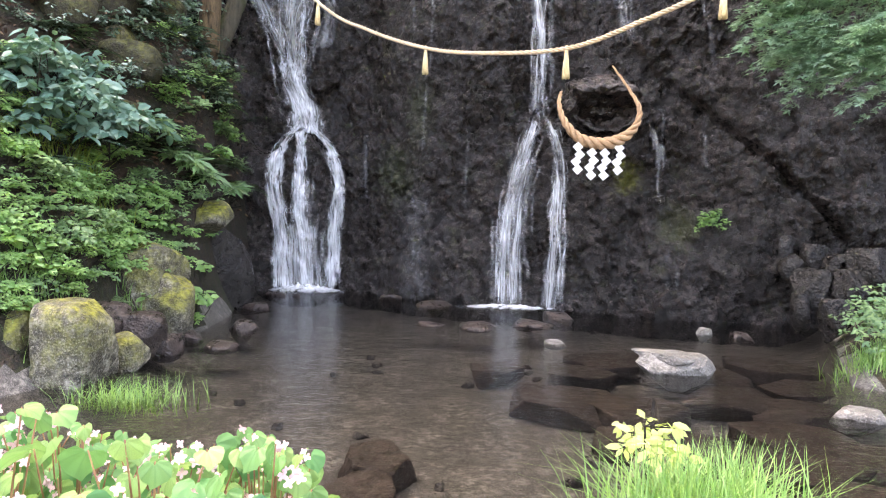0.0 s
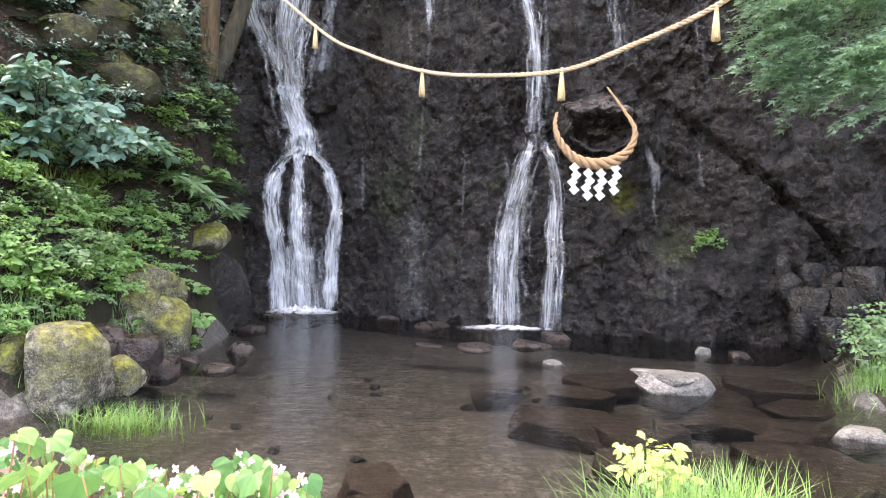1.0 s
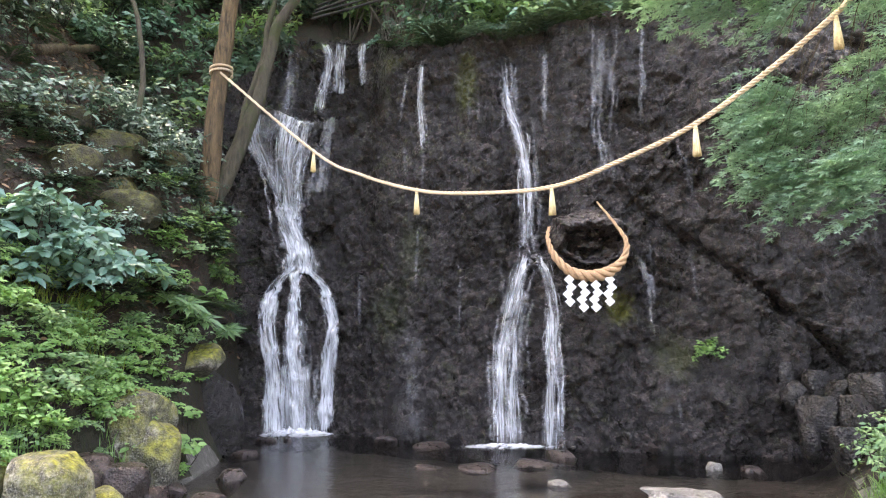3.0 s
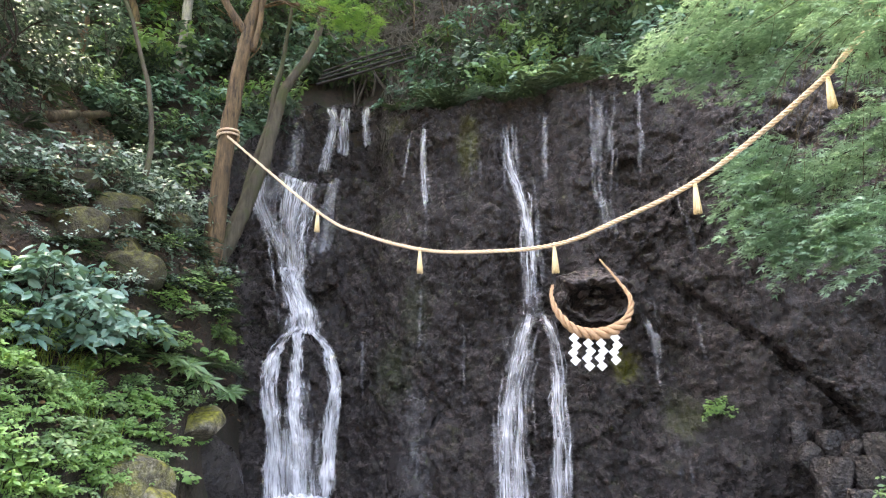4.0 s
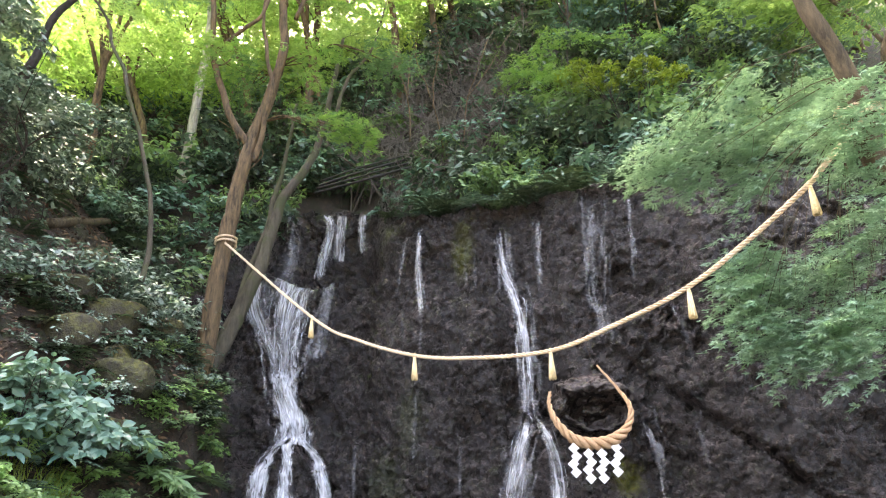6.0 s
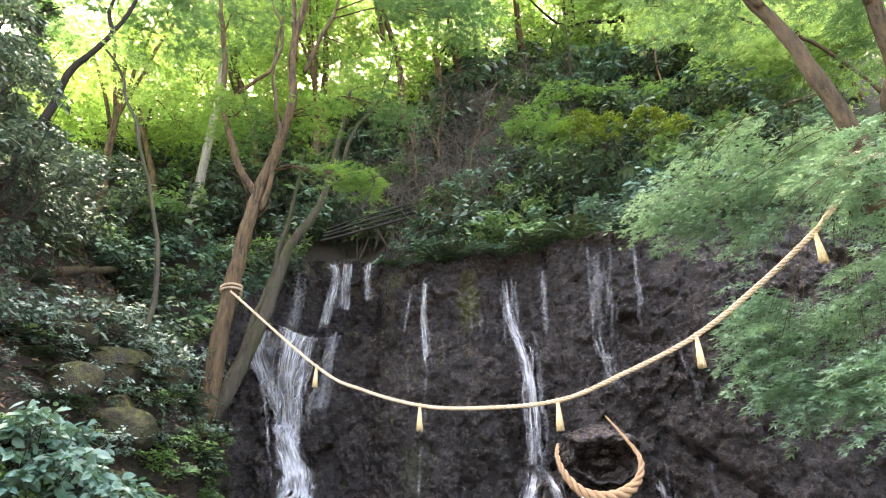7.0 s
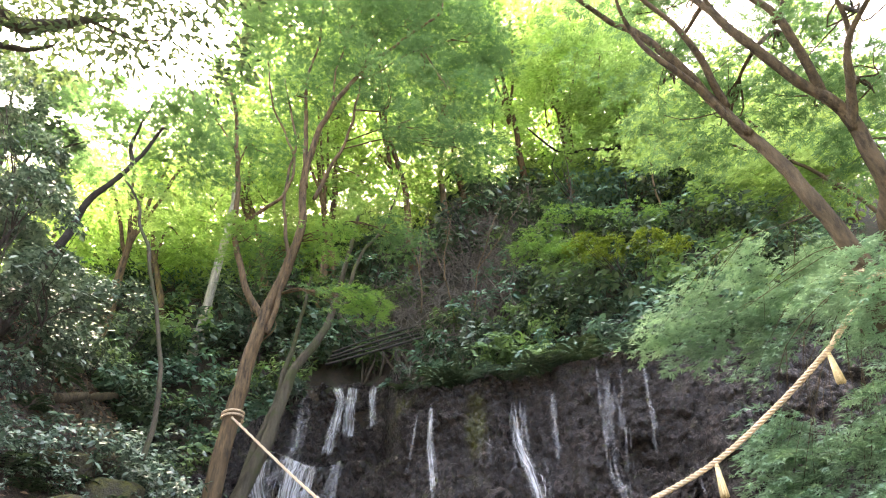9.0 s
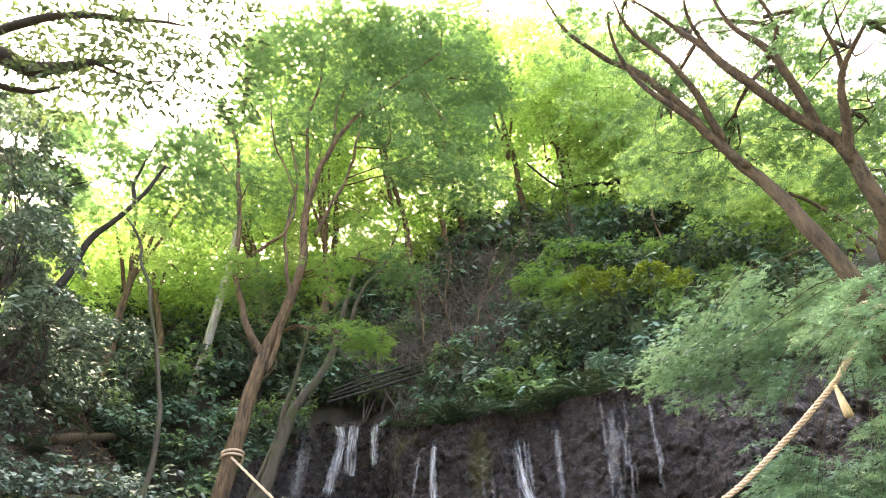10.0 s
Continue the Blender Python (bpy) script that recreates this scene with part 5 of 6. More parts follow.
# overhanging dark boughs high up beside the sky gap
tree("overhanging_tree", "dark boughs of a tall tree overhanging the pond", [
    ([(-9.5, 7.5, 5.5), (-8.6, 7.2, 9.5), (-5.59, 4.31, 8.58), (-4.89, 4.31, 8.55), (-4.32, 4.34, 8.63), (-3.92, 4.42, 8.68)], 0.2, 0.02),
    ([(-4.32, 4.34, 8.63), (-3.86, 4.61, 8.59), (-3.41, 4.70, 8.64)], 0.03, 0.01),
    ([(-5.52, 4.42, 8.28), (-5.04, 4.53, 8.30), (-4.63, 4.58, 8.41)], 0.05, 0.02),
    ([(-5.65, 4.12, 8.65), (-4.59, 3.92, 8.96), (-3.74, 4.10, 9.09), (-3.17, 4.24, 9.15)], 0.07, 0.015)], M_BARK_DARK,
    [(p, (0.6, 0.5, 0.25), 400) for p in ((-5.2, 4.3, 9.4), (-4.3, 4.3, 9.1), (-4.9, 4.3, 8.5), (-4.2, 4.3, 8.3), (-3.4, 4.3, 9.1), (-2.8, 4.3, 9.3), (-3.1, 4.3, 8.2), (-3.6, 4.3, 8.6))], L_DARK, 61, 0.095, "oval", 0.01, per=18, flat=0.55, reach=0.6)
tree("evergreen_tree", "tall dark glossy evergreen tree on the bank", [
    ([(-7.81, 9.60, 6.24), (-8.32, 9.60, 8.44), (-9.09, 9.60, 11.03), (-10.19, 9.50, 14.79)], 0.14, 0.02),
    ([(-8.88, 9.60, 10.39), (-8.82, 9.60, 11.86), (-8.47, 9.50, 13.43)], 0.05, 0.012),
    ([(-8.55, 9.60, 9.23), (-8.07, 9.40, 9.89), (-7.59, 9.30, 10.52)], 0.05, 0.012)], M_BARK_DARK,
    [((-10.33, 9.50, 14.80), (0.7, 0.6, 0.4), 1540), ((-8.79, 9.50, 13.96), (0.6, 0.6, 0.35), 1232), ((-9.71, 9.60, 12.81), (0.8, 0.6, 0.5), 1694), ((-8.33, 9.60, 12.20), (0.6, 0.6, 0.4), 923), ((-8.22, 9.50, 10.74), (0.7, 0.6, 0.45), 1155), ((-8.22, 9.40, 9.47), (0.7, 0.6, 0.45), 1000), ((-7.21, 9.40, 8.76), (0.6, 0.6, 0.4), 770)], L_EVER, 63, 0.17, "oval", 0.014, per=8, flat=0.6, reach=0.0)
tree("dead_branch", "dark bare crooked branch on the hillside", [
    ([(5.4, 17.2, float(ground_z(5.4, 17.2))), (7.76, 16.50, 16.93), (7.22, 16.50, 18.96), (5.77, 16.50, 18.96), (4.20, 16.40, 18.98), (3.28, 16.30, 20.09)], 0.13, 0.03),
    ([(6.49, 16.50, 18.93), (6.83, 16.40, 20.77), (7.73, 16.30, 25.05)], 0.06, 0.03)], M_BARK_DARK, [], None, 62)
for k, (a, b_, c_) in enumerate([((0.78, 14.00, 10.48), (0.93, 14.00, 11.90), (1.72, 14.00, 14.11)), ((-0.58, 14.00, 10.52), (-0.61, 14.00, 11.95), (-1.06, 14.00, 13.78)), ((0.27, 14.00, 10.33), (0.02, 14.00, 11.56), (-0.42, 14.00, 13.54))]):
    tree("sapling", "slender bare sapling on the slope", [([a, b_, c_], 0.024, 0.01), ([b_, tuple((Vector(b_) + Vector(c_)) / 2 + Vector((0.35, 0.1, 0.2))), tuple(Vector(c_) + Vector((0.7, 0, 0.3)))], 0.018, 0.008)], M_BARK, [], None, 70 + k, group="saplings")


rg = np.random.default_rng(88)
for k in range(22):
    x, y = rg.uniform(-11, 9), rg.uniform(15, 20)
    z, h = float(ground_z(x, y)), rg.uniform(2.5, 5.0)
    a_, b_ = Vector((x, y, z - 0.1)), Vector((x + rg.normal(0, 0.5), y, z + h))
    m_ = (a_ + b_) / 2 + Vector((rg.normal(0, 0.25), 0, 0))
    tree("sapling", "slender dark sapling in the hillside undergrowth", [([a_, m_, b_], 0.045, 0.012), ([m_, (m_ + b_) / 2 + Vector((rg.normal(0, 0.5), 0, 0.1)), b_ + Vector((rg.normal(0, 0.9), 0, 0.2))], 0.02, 0.008)], M_BARK_DARK if k % 3 else M_BARK, [], None, 800 + k, group="saplings")


# ---- undergrowth ----
def clump(name, label, seed, material, n=500, leaf=0.09, kind="oval", r=(0.55, 0.5, 0.42), flat=0.55, category="shrub", group="", per=7):
    """A shrub round its own foot, to be copied."""
    rg = np.random.default_rng(seed)
    ob = thing(name, (0, 0, 0), label, category, group)
    bl = []
    for k in range(5):
        a = rg.uniform(0, 6.28)
        bl.append(((0.55 * r[0] * math.cos(a), 0.55 * r[1] * math.sin(a), r[2] * rg.uniform(0.5, 1.2)), np.array(r) * rg.uniform(0.45, 0.75), n / 5))
    twigs(ob, [(0, 0, -0.1)], bl, M_BARK_DARK, seed, 0.009, 1, "stem", 5, 3)
    foliage("leaves", ob, material, seed + 1, bl, leaf, kind, per, flat, lean=0.8)
    return ob


def fern(name, label, seed, material, fronds=11, length=0.55, category="fern"):
    rg = np.random.default_rng(seed)
    ob = thing(name, (0, 0, 0), label, category)
    vs, fs, n = [], [], 0
    for k in range(fronds):
        a = 6.28 * k / fronds + rg.uniform(-0.25, 0.25)
        ll = length * rg.uniform(0.7, 1.1)
        s = np.linspace(0.12, 1, 15)
        out = ll * s
        c = np.stack([out * math.cos(a), out * math.sin(a), ll * (0.75 * s - 0.72 * s ** 2)], -1)
        w = 0.24 * ll * np.sin(math.pi * (0.12 + 0.86 * s)) ** 0.8
        for side in (-1, 1):
            tip = c + side * w[:, None] * np.array([-math.sin(a), math.cos(a), 0]) + np.array([math.cos(a), math.sin(a), -0.25]) * 0.35 * w[:, None]
            b = np.array([math.cos(a), math.sin(a), 0]) * 0.026 * ll / 0.5
            m_ = (c + tip) / 2
            q = np.stack([c - b * 0.6, m_ - b, tip, m_ + b], 1).reshape(-1, 3)
            i = np.arange(len(s))[:, None] * 4 + n
            vs.append(q)
            fs += [i + np.array([[0, 1, 2]]), i + np.array([[0, 2, 3]])]
            n += len(q)
    tagged(child("frond", mesh_np("frond", np.vstack(vs), np.vstack(fs), material, smooth=False), ob), kind="stuff")
    return ob


def blades(rg, bases, length, width, lean=0.5, curl=0.6):
    """Grass blades: tapered, bent strips. Returns verts, tris."""
    n = len(bases)
    a = rg.uniform(0, 6.28, n)
    d = np.stack([np.cos(a), np.sin(a), 0 * a], -1)
    sd = np.stack([-np.sin(a), np.cos(a), 0 * a], -1)
    ll = length * rg.uniform(0.55, 1.15, n)
    le = np.abs(rg.normal(lean * 0.6, lean * 0.5, n))
    rows = []
    for s in (0, 0.35, 0.7, 1.0):
        c = bases + ll[:, None] * (d * (le * s ** 1.6)[:, None] + np.array([0, 0, 1.0]) * np.maximum(0.05, s - curl * le * 0.5 * s ** 2.2)[:, None])
        w = width * (1 - s ** 1.5 * 0.97)
        rows += [c - sd * w / 2, c + sd * w / 2]
    v = np.stack(rows, 1).reshape(-1, 3)
    f = np.array([(0, 1, 3), (0, 3, 2), (2, 3, 5), (2, 5, 4), (4, 5, 7), (4, 7, 6)])
    return v, (f[None] + (np.arange(n) * 8)[:, None, None]).reshape(-1, 3)


def grass(name, at, label, seed, n, radius, length, width, material, lean=0.5, category="grass"):
    rg = np.random.default_rng(seed)
    ob = thing(name, at, label, category, kind="stuff")
    p = rg.normal(0, 0.5, (n, 3)) * np.array([radius[0], radius[1], 0])
    p[:, 2] = np.maximum(ground_z(p[:, 0] + at[0], p[:, 1] + at[1]), -0.06) - at[2] - 0.02
    v, f = blades(rg, p, length, width, lean)
    tagged(child("grass_blade", mesh_np("grass_blade", v, f, material, smooth=False), ob), kind="stuff")
    return ob


def scatter(templates, seed, spots, lo=0.7, hi=1.35, lift=0.0, more=False):
    """Copies of the templates at the spots, turned and scaled; the first spots take the templates themselves."""
    rg = np.random.default_rng(seed)
    for i, (x, y, z) in enumerate(spots):
        t = templates[i % len(templates)]
        m = pose(x, y, z + lift, rg.uniform(-12, 12), rg.uniform(-12, 12), rg.uniform(-65, 65)) @ Matrix.Diagonal((*([rg.uniform(lo, hi)] * 3), 1))
        if i < len(templates) and not more:
            t.matrix_basis = m
        else:
            copy_thing(t, m)


def spots_on(seed, n, x0, x1, y0, y1, keep=None, gap=0.0):
    rg = np.random.default_rng(seed)
    X, Y = rg.uniform(x0, x1, n * 25), rg.uniform(y0, y1, n * 25)
    ok = (np.abs(X) < 0.74 * Y + 0.5) & (inside(X, Y, POND) < -0.15)
    Z = ground_z(X, Y)
    if keep:
        ok &= keep(X, Y, Z)
    out = []
    for x, y, z in zip(X[ok], Y[ok], Z[ok]):
        if all((x - a) ** 2 + (y - b) ** 2 > gap * gap for a, b, _ in out):
            out.append((float(x), float(y), float(z) - 0.04))
        if len(out) >= n:
            break
    return out


def on_hill(x, y):
    return y > cliff_base(x) + 1.75


EVERGREEN = [clump("evergreen_shrub", "dark glossy evergreen shrub on the forest slope", 300 + k, L_EVER, 300, 0.12, "oval", (0.6, 0.55, 0.5), group="slope shrubs") for k in range(5)]
scatter(EVERGREEN, 1, spots_on(41, 92, -9.5, -3.6, 7.0, 15, lambda x, y, z: (z > 4.4) & ~on_hill(x, y) & ~((np.abs(x / y + 0.6) < 0.11) & (np.abs((z - 1.5) / y - 0.45) < 0.085)), 0.34), 0.7, 1.2, 0.05)
scatter(EVERGREEN, 18, spots_on(49, 14, -6.5, -3.6, 8.4, 12, lambda x, y, z: (z > 2.9) & (z < 4.4), 0.5), 0.5, 0.8, 0.0, True)
HILLBUSH = [clump("hill_shrub", "dense green shrub on the hillside above the cliff", 320 + k, m_, 330, 0.17, "oval", (0.8, 0.7, 0.6), group="hill shrubs") for k, m_ in enumerate((L_EVER, L_MID, L_BLUE, L_DARK, L_BLUE))]
scatter(HILLBUSH, 2, spots_on(42, 130, -13, 14, 13, 23, lambda x, y, z: (y > cliff_base(x) + 5) & (y < cliff_base(x) + 11) & ~((x > -1.3) & (x < 1.8) & (y < 16.3)), 0.7), 1.0, 1.6, 0.1)
scatter(HILLBUSH, 12, spots_on(46, 150, -9, 12, 10, 18, lambda x, y, z: (y > cliff_base(x) + 1.9) & (y < cliff_base(x) + 5.5) & ~((x > -3.6) & (x < -0.8) & (y < 15.4)) & ~((x > -0.9) & (x < 1.6) & (y > 14.6)), 0.45), 0.7, 1.15, 0.05, True)
MIDBUSH = [clump("bank_shrub", "mid-green leafy shrub on the rocky bank", 340 + k, m_, 380, 0.088, "oval", (0.45, 0.42, 0.32), 0.7, group="bank shrubs") for k, m_ in enumerate((L_MID, L_LIGHT, L_MID, L_LIGHT))]
scatter(MIDBUSH, 3, spots_on(43, 52, -6.0, -3.3, 6.0, 11.8, lambda x, y, z: (z > 1.0) & (z < 3.4) & ~((y < 8.4) & (z > 1.8)), 0.3), 0.6, 1.0, 0.0)
scatter(HILLBUSH, 13, [(float(x), float(cliff_base(x)) + 1.45 + 0.3 * math.sin(9 * x), float(cliff_top(x)) - 0.02) for x in np.arange(-1.0, 6.2, 0.5)], 0.35, 0.65, 0.0, True)
scatter(MIDBUSH, 19, spots_on(50, 16, -4.5, -3.35, 9.6, 12.2, lambda x, y, z: (z > 1.9) & (z < 4.6), 0.28), 0.55, 0.9, 0.0, True)
scatter(EVERGREEN, 20, spots_on(51, 22, -6.5, -4.0, 7.6, 11.5, lambda x, y, z: (z > 2.6) & (z < 4.6), 0.35), 0.35, 0.6, 0.0, True)
LOWPLANT = [clump("low_plant", "bright green small-leaved ground plant", 360 + k, m_, 420, 0.065, "oval", (0.3, 0.3, 0.17), 0.6, "plant", "low bank plants") for k, m_ in enumerate((L_LIGHT, L_MID, L_LIGHT))]
scatter(LOWPLANT, 4, spots_on(44, 75, -5.2, -3.25, 5.4, 8.6, lambda x, y, z: (z > 0.75) & (z < 2.6), 0.16), 0.7, 1.15)
scatter(LOWPLANT, 16, spots_on(47, 50, -5.2, -3.65, 5.4, 7.6, lambda x, y, z: z > 0.25, 0.15), 0.6, 1.05, 0.0, True)
FERNS = [fern("fern", "arching green fern with feathery fronds", 380 + k, m_, 11, 0.5) for k, m_ in enumerate((L_DARK, L_DARK, L_EVER))]
scatter(FERNS, 5, [(-3.76, 8.93, 2.28), (-3.56, 9.00, 1.82), (-3.68, 11.00, 2.19), (-3.70, 11.52, 1.78), (-3.51, 9.96, 1.61), (-4.01, 8.31, 2.00), (-4.24, 7.34, 2.11), (-3.92, 9.31, 3.03), (-3.79, 10.75, 3.18), (-3.88, 12.21, 3.01)] + [(x, float(cliff_base(x)) + 1.05 + 0.22 * math.sin(7 * x), float(cliff_top(x)) - 0.08 - 0.1 * math.sin(11 * x)) for x in np.arange(-0.9, 5.8, 0.43)] + spots_on(45, 26, -7, -3.4, 6, 12, lambda x, y, z: z > 1, 0.3) + spots_on(52, 26, -6.5, -3.5, 8, 12, lambda x, y, z: (z > 2.4) & (z < 5), 0.3), 0.8, 1.5, 0.05)

# broad blue-green shrub, palmate plant, bright seedlings
BROAD = clump("broadleaf_shrub", "blue-green shrub with broad shiny leaves", 401, L_BLUE, 200, 0.15, "broad", (0.46, 0.42, 0.34), 0.5, group="broadleaf shrubs")
scatter([BROAD], 6, [(-4.47, 6.92, 2.39), (-4.51, 7.70, 2.51), (-4.28, 8.16, 2.44), (-4.11, 8.30, 2.17), (-4.29, 6.82, 2.09), (-4.53, 8.11, 2.81), (-4.62, 6.97, 2.67), (-4.3, 6.9, 2.7), (-4.05, 7.3, 2.35), (-3.95, 7.7, 2.2), (-4.2, 7.2, 2.0)], 0.85, 1.15, 0.02)
scatter([BROAD], 17, spots_on(48, 16, -8, 9, 12, 17, lambda x, y, z: (y > cliff_base(x) + 2.2) & (y < cliff_base(x) + 4.5), 0.6), 0.6, 0.95, 0.1, True)
SEED = clump("seedling", "fresh light-green leafy seedling", 402, L_LIGHT, 46, 0.14, "broad", (0.2, 0.2, 0.24), 0.7, "plant", "seedlings")
scatter([SEED], 7, [(-3.25, 8.64, 0.53), (-3.56, 9.87, 2.20), (-3.67, 8.20, 1.36), (-3.54, 8.15, 1.08), (-3.07, 8.03, 0.14), (-3.37, 7.45, 0.29), (-3.80, 5.78, 0.92), (-3.81, 8.20, 1.57)], 0.8, 1.2)


PALM = clump("palmate_plant", "green plant with large lobed palmate leaves", 403, L_MID, 22, 0.26, "maple", (0.3, 0.3, 0.22), 0.75, "plant", "palmate plants")
scatter([PALM], 14, [(-3.61, 8.93, 1.89), (-3.49, 9.11, 1.71), (-3.76, 8.73, 2.03), (-3.63, 10.85, 1.62), (-3.69, 10.47, 2.60), (-3.99, 8.75, 2.40)], 0.8, 1.1, 0.03)
# low cover between the boulders
scatter(LOWPLANT, 15, [(-3.74, 5.61, 0.74), (-3.66, 5.79, 0.64), (-3.60, 6.13, 0.63), (-3.60, 6.51, 0.75), (-3.82, 5.82, 0.97), (-3.71, 6.14, 0.89), (-3.06, 7.92, 0.12), (-3.53, 6.94, 0.43), (-3.69, 5.46, 0.57)], 0.45, 0.75, 0.0, True)

# ---- azalea above the cliff ----
def shrub(name, label, blobs, material, seed, leaf=0.07, kind="oval", category="shrub", flat=0.5, per=7, base=None, group="", reach=0.0):
    c = np.mean([b[0] for b in blobs], 0)
    base = base or (c[0], c[1], min(float(ground_z(c[0], c[1])), c[2] - 0.1))
    ob = thing(name, base, label, category, group)
    inv = Matrix.Translation(-Vector(base))
    twigs(ob, [base], blobs, M_BARK_DARK, seed, 0.02, 5, "stem").matrix_parent_inverse = inv
    foliage("leaves", ob, material, seed + 9, blobs, leaf, kind, per, flat, reach=reach, lean=0.5).matrix_parent_inverse = inv
    return ob


shrub("azalea_shrub", "olive-green azalea with bare brown stems above the cliff", [((3.6, 12.9, 11.7), (0.5, 0.5, 0.22), 640), ((4.25, 12.8, 11.55), (0.5, 0.5, 0.3), 700), ((3.9, 12.6, 11.1), (0.5, 0.4, 0.2), 300), ((5.25, 12.9, 11.85), (0.5, 0.5, 0.25), 700), ((5.85, 12.8, 11.5), (0.4, 0.5, 0.3), 520), ((5.3, 12.6, 11.2), (0.5, 0.4, 0.2), 260)], L_OLIVE, 37, 0.1)
shrub("green_shrub", "feathery fresh green shrub behind the azalea", [((2.6, 14.0, 12.5), (0.7, 0.6, 0.5), 900), ((3.2, 13.8, 12.0), (0.6, 0.6, 0.5), 700), ((3.9, 14.5, 13.9), (1.1, 0.8, 0.4), 1100), ((5.6, 14.5, 13.9), (1.1, 0.8, 0.4), 1000)], L_LIGHT, 38, 0.12, "maple", per=24, reach=0.6)
shrub("evergreen_shrub", "tall dark glossy evergreen at the bank's edge", [((-8.44, 8.00, 11.78), (0.8, 0.7, 1.0), 1440), ((-7.43, 8.20, 10.34), (0.6, 0.6, 0.6), 800), ((-6.87, 8.00, 8.89), (0.8, 0.7, 0.7), 1120), ((-6.54, 8.50, 7.40), (0.9, 0.7, 0.7), 1040), ((-5.91, 9.50, 7.81), (0.8, 0.7, 0.7), 1040), ((-6.35, 8.30, 7.61), (0.8, 0.6, 0.6), 800)], L_EVER, 32, 0.12)
shrub("cliff_plant", "bright green leafy cushion growing on the cliff", [((3.96, 9.55, 1.42), (0.24, 0.15, 0.28), 700)], L_LIGHT, 39, 0.05, category="plant", base=(4.05, 9.75, 1.29))

# ---- bare thicket on the slope ----
def build_thicket():
    rg = np.random.default_rng(66)
    ob = thing("bare_thicket", (1.0, 15.5, float(ground_z(1.0, 15.5))), "tangled thicket of bare grey-brown stems on the slope", "shrub")
    inv = Matrix.Translation(-ob.location)
    for k in range(290):
        x, y = rg.uniform(-2.2, 3.2), rg.uniform(13.6, 18.5)
        z = float(ground_z(x, y))
        h = rg.uniform(1.0, 3.0)
        p = [(x, y, z - 0.05)]
        for s in (0.35, 0.7, 1.0):
            p.append((x + rg.normal(0, 0.36) * s * h, y + rg.normal(0, 0.15) * s, z + h * s))
        ch = [sweep(curve_points(p, 10), np.linspace(0.022, 0.006, 10) * rg.uniform(0.7, 1.6), 4)]
        for q in range(5):
            b0 = np.array(p[int(rg.integers(1, 3))])
            e = b0 + np.array([rg.normal(0, 0.5), rg.normal(0, 0.2), rg.uniform(0.1, 0.7)])
            ch.append(sweep(curve_points([b0, (b0 + e) / 2 + rg.normal(0, 0.08, 3), e], 6), np.linspace(0.012, 0.005, 6), 3))
        v, f = join(ch)
        child("stem", mesh_np("stem", v, f, M_TWIG), ob).matrix_parent_inverse = inv


build_thicket()

# ---- grass by the pond ----
grass("grass_tuft", (-2.45, 5.05, 0.0), "green grass tuft standing in the pond", 51, 460, (0.42, 0.2), 0.27, 0.007, L_LIGHT, 1.0)
grass("grass_tuft", (4.5, 6.35, 0.05), "yellow-green grass tuft on the bank", 52, 420, (0.35, 0.3), 0.3, 0.009, L_LIGHT, 0.8)
grass("grass_tuft", (4.25, 6.1, 0.05), "green grass tuft on the bank by the pond", 61, 360, (0.4, 0.5), 0.26, 0.009, L_LIGHT, 0.9)
grass("grass_tuft", (1.1, 2.62, 0.1), "bright long grass on the near bank", 53, 1300, (0.36, 0.3), 0.46, 0.01, L_LIGHT, 0.85)
grass("grass_tuft", (-3.64, 6.19, 0.75), "bright grass tuft on the bank", 57, 160, (0.3, 0.2), 0.3, 0.012, L_LIGHT, 0.7)
grass("grass_tuft", (-3.71, 5.56, 0.65), "bright grass tuft on the bank", 58, 160, (0.3, 0.2), 0.22, 0.01, L_LIGHT, 0.7)
grass("grass_tuft", (-3.68, 5.90, 0.70), "grass tuft on the bank", 54, 160, (0.3, 0.2), 0.28, 0.012, L_LIGHT, 0.7)
grass("grass_tuft", (-4.04, 7.45, 1.74), "strap-leaved plant on the bank", 55, 120, (0.35, 0.25), 0.5, 0.018, L_OLIVE, 0.9)
grass("grass_tuft", (-3.95, 7.3, 1.4), "strap-leaved grass hanging on the bank", 59, 110, (0.35, 0.25), 0.42, 0.014, L_LIGHT, 1.0)
grass("grass_tuft", (-4.3, 6.9, 1.5), "strap-leaved grass hanging on the bank", 60, 110, (0.35, 0.25), 0.42, 0.014, L_OLIVE, 1.0)
grass("grass_tuft", (-3.53, 7.23, 0.42), "grass tuft between the boulders", 56, 70, (0.2, 0.15), 0.3, 0.014, L_LIGHT, 0.9)
scatter([clump("bank_shrub", "bright green shrub on the bank by the pond", 410, L_MID, 760, 0.06, "oval", (0.4, 0.4, 0.36), 0.5)], 8, [(4.75, 6.65, 0.12), (5.0, 6.8, 0.15), (5.4, 6.9, 0.2), (4.95, 7.1, 0.15), (5.2, 6.3, 0.15), (4.6, 6.3, 0.1)], 0.9, 1.15)


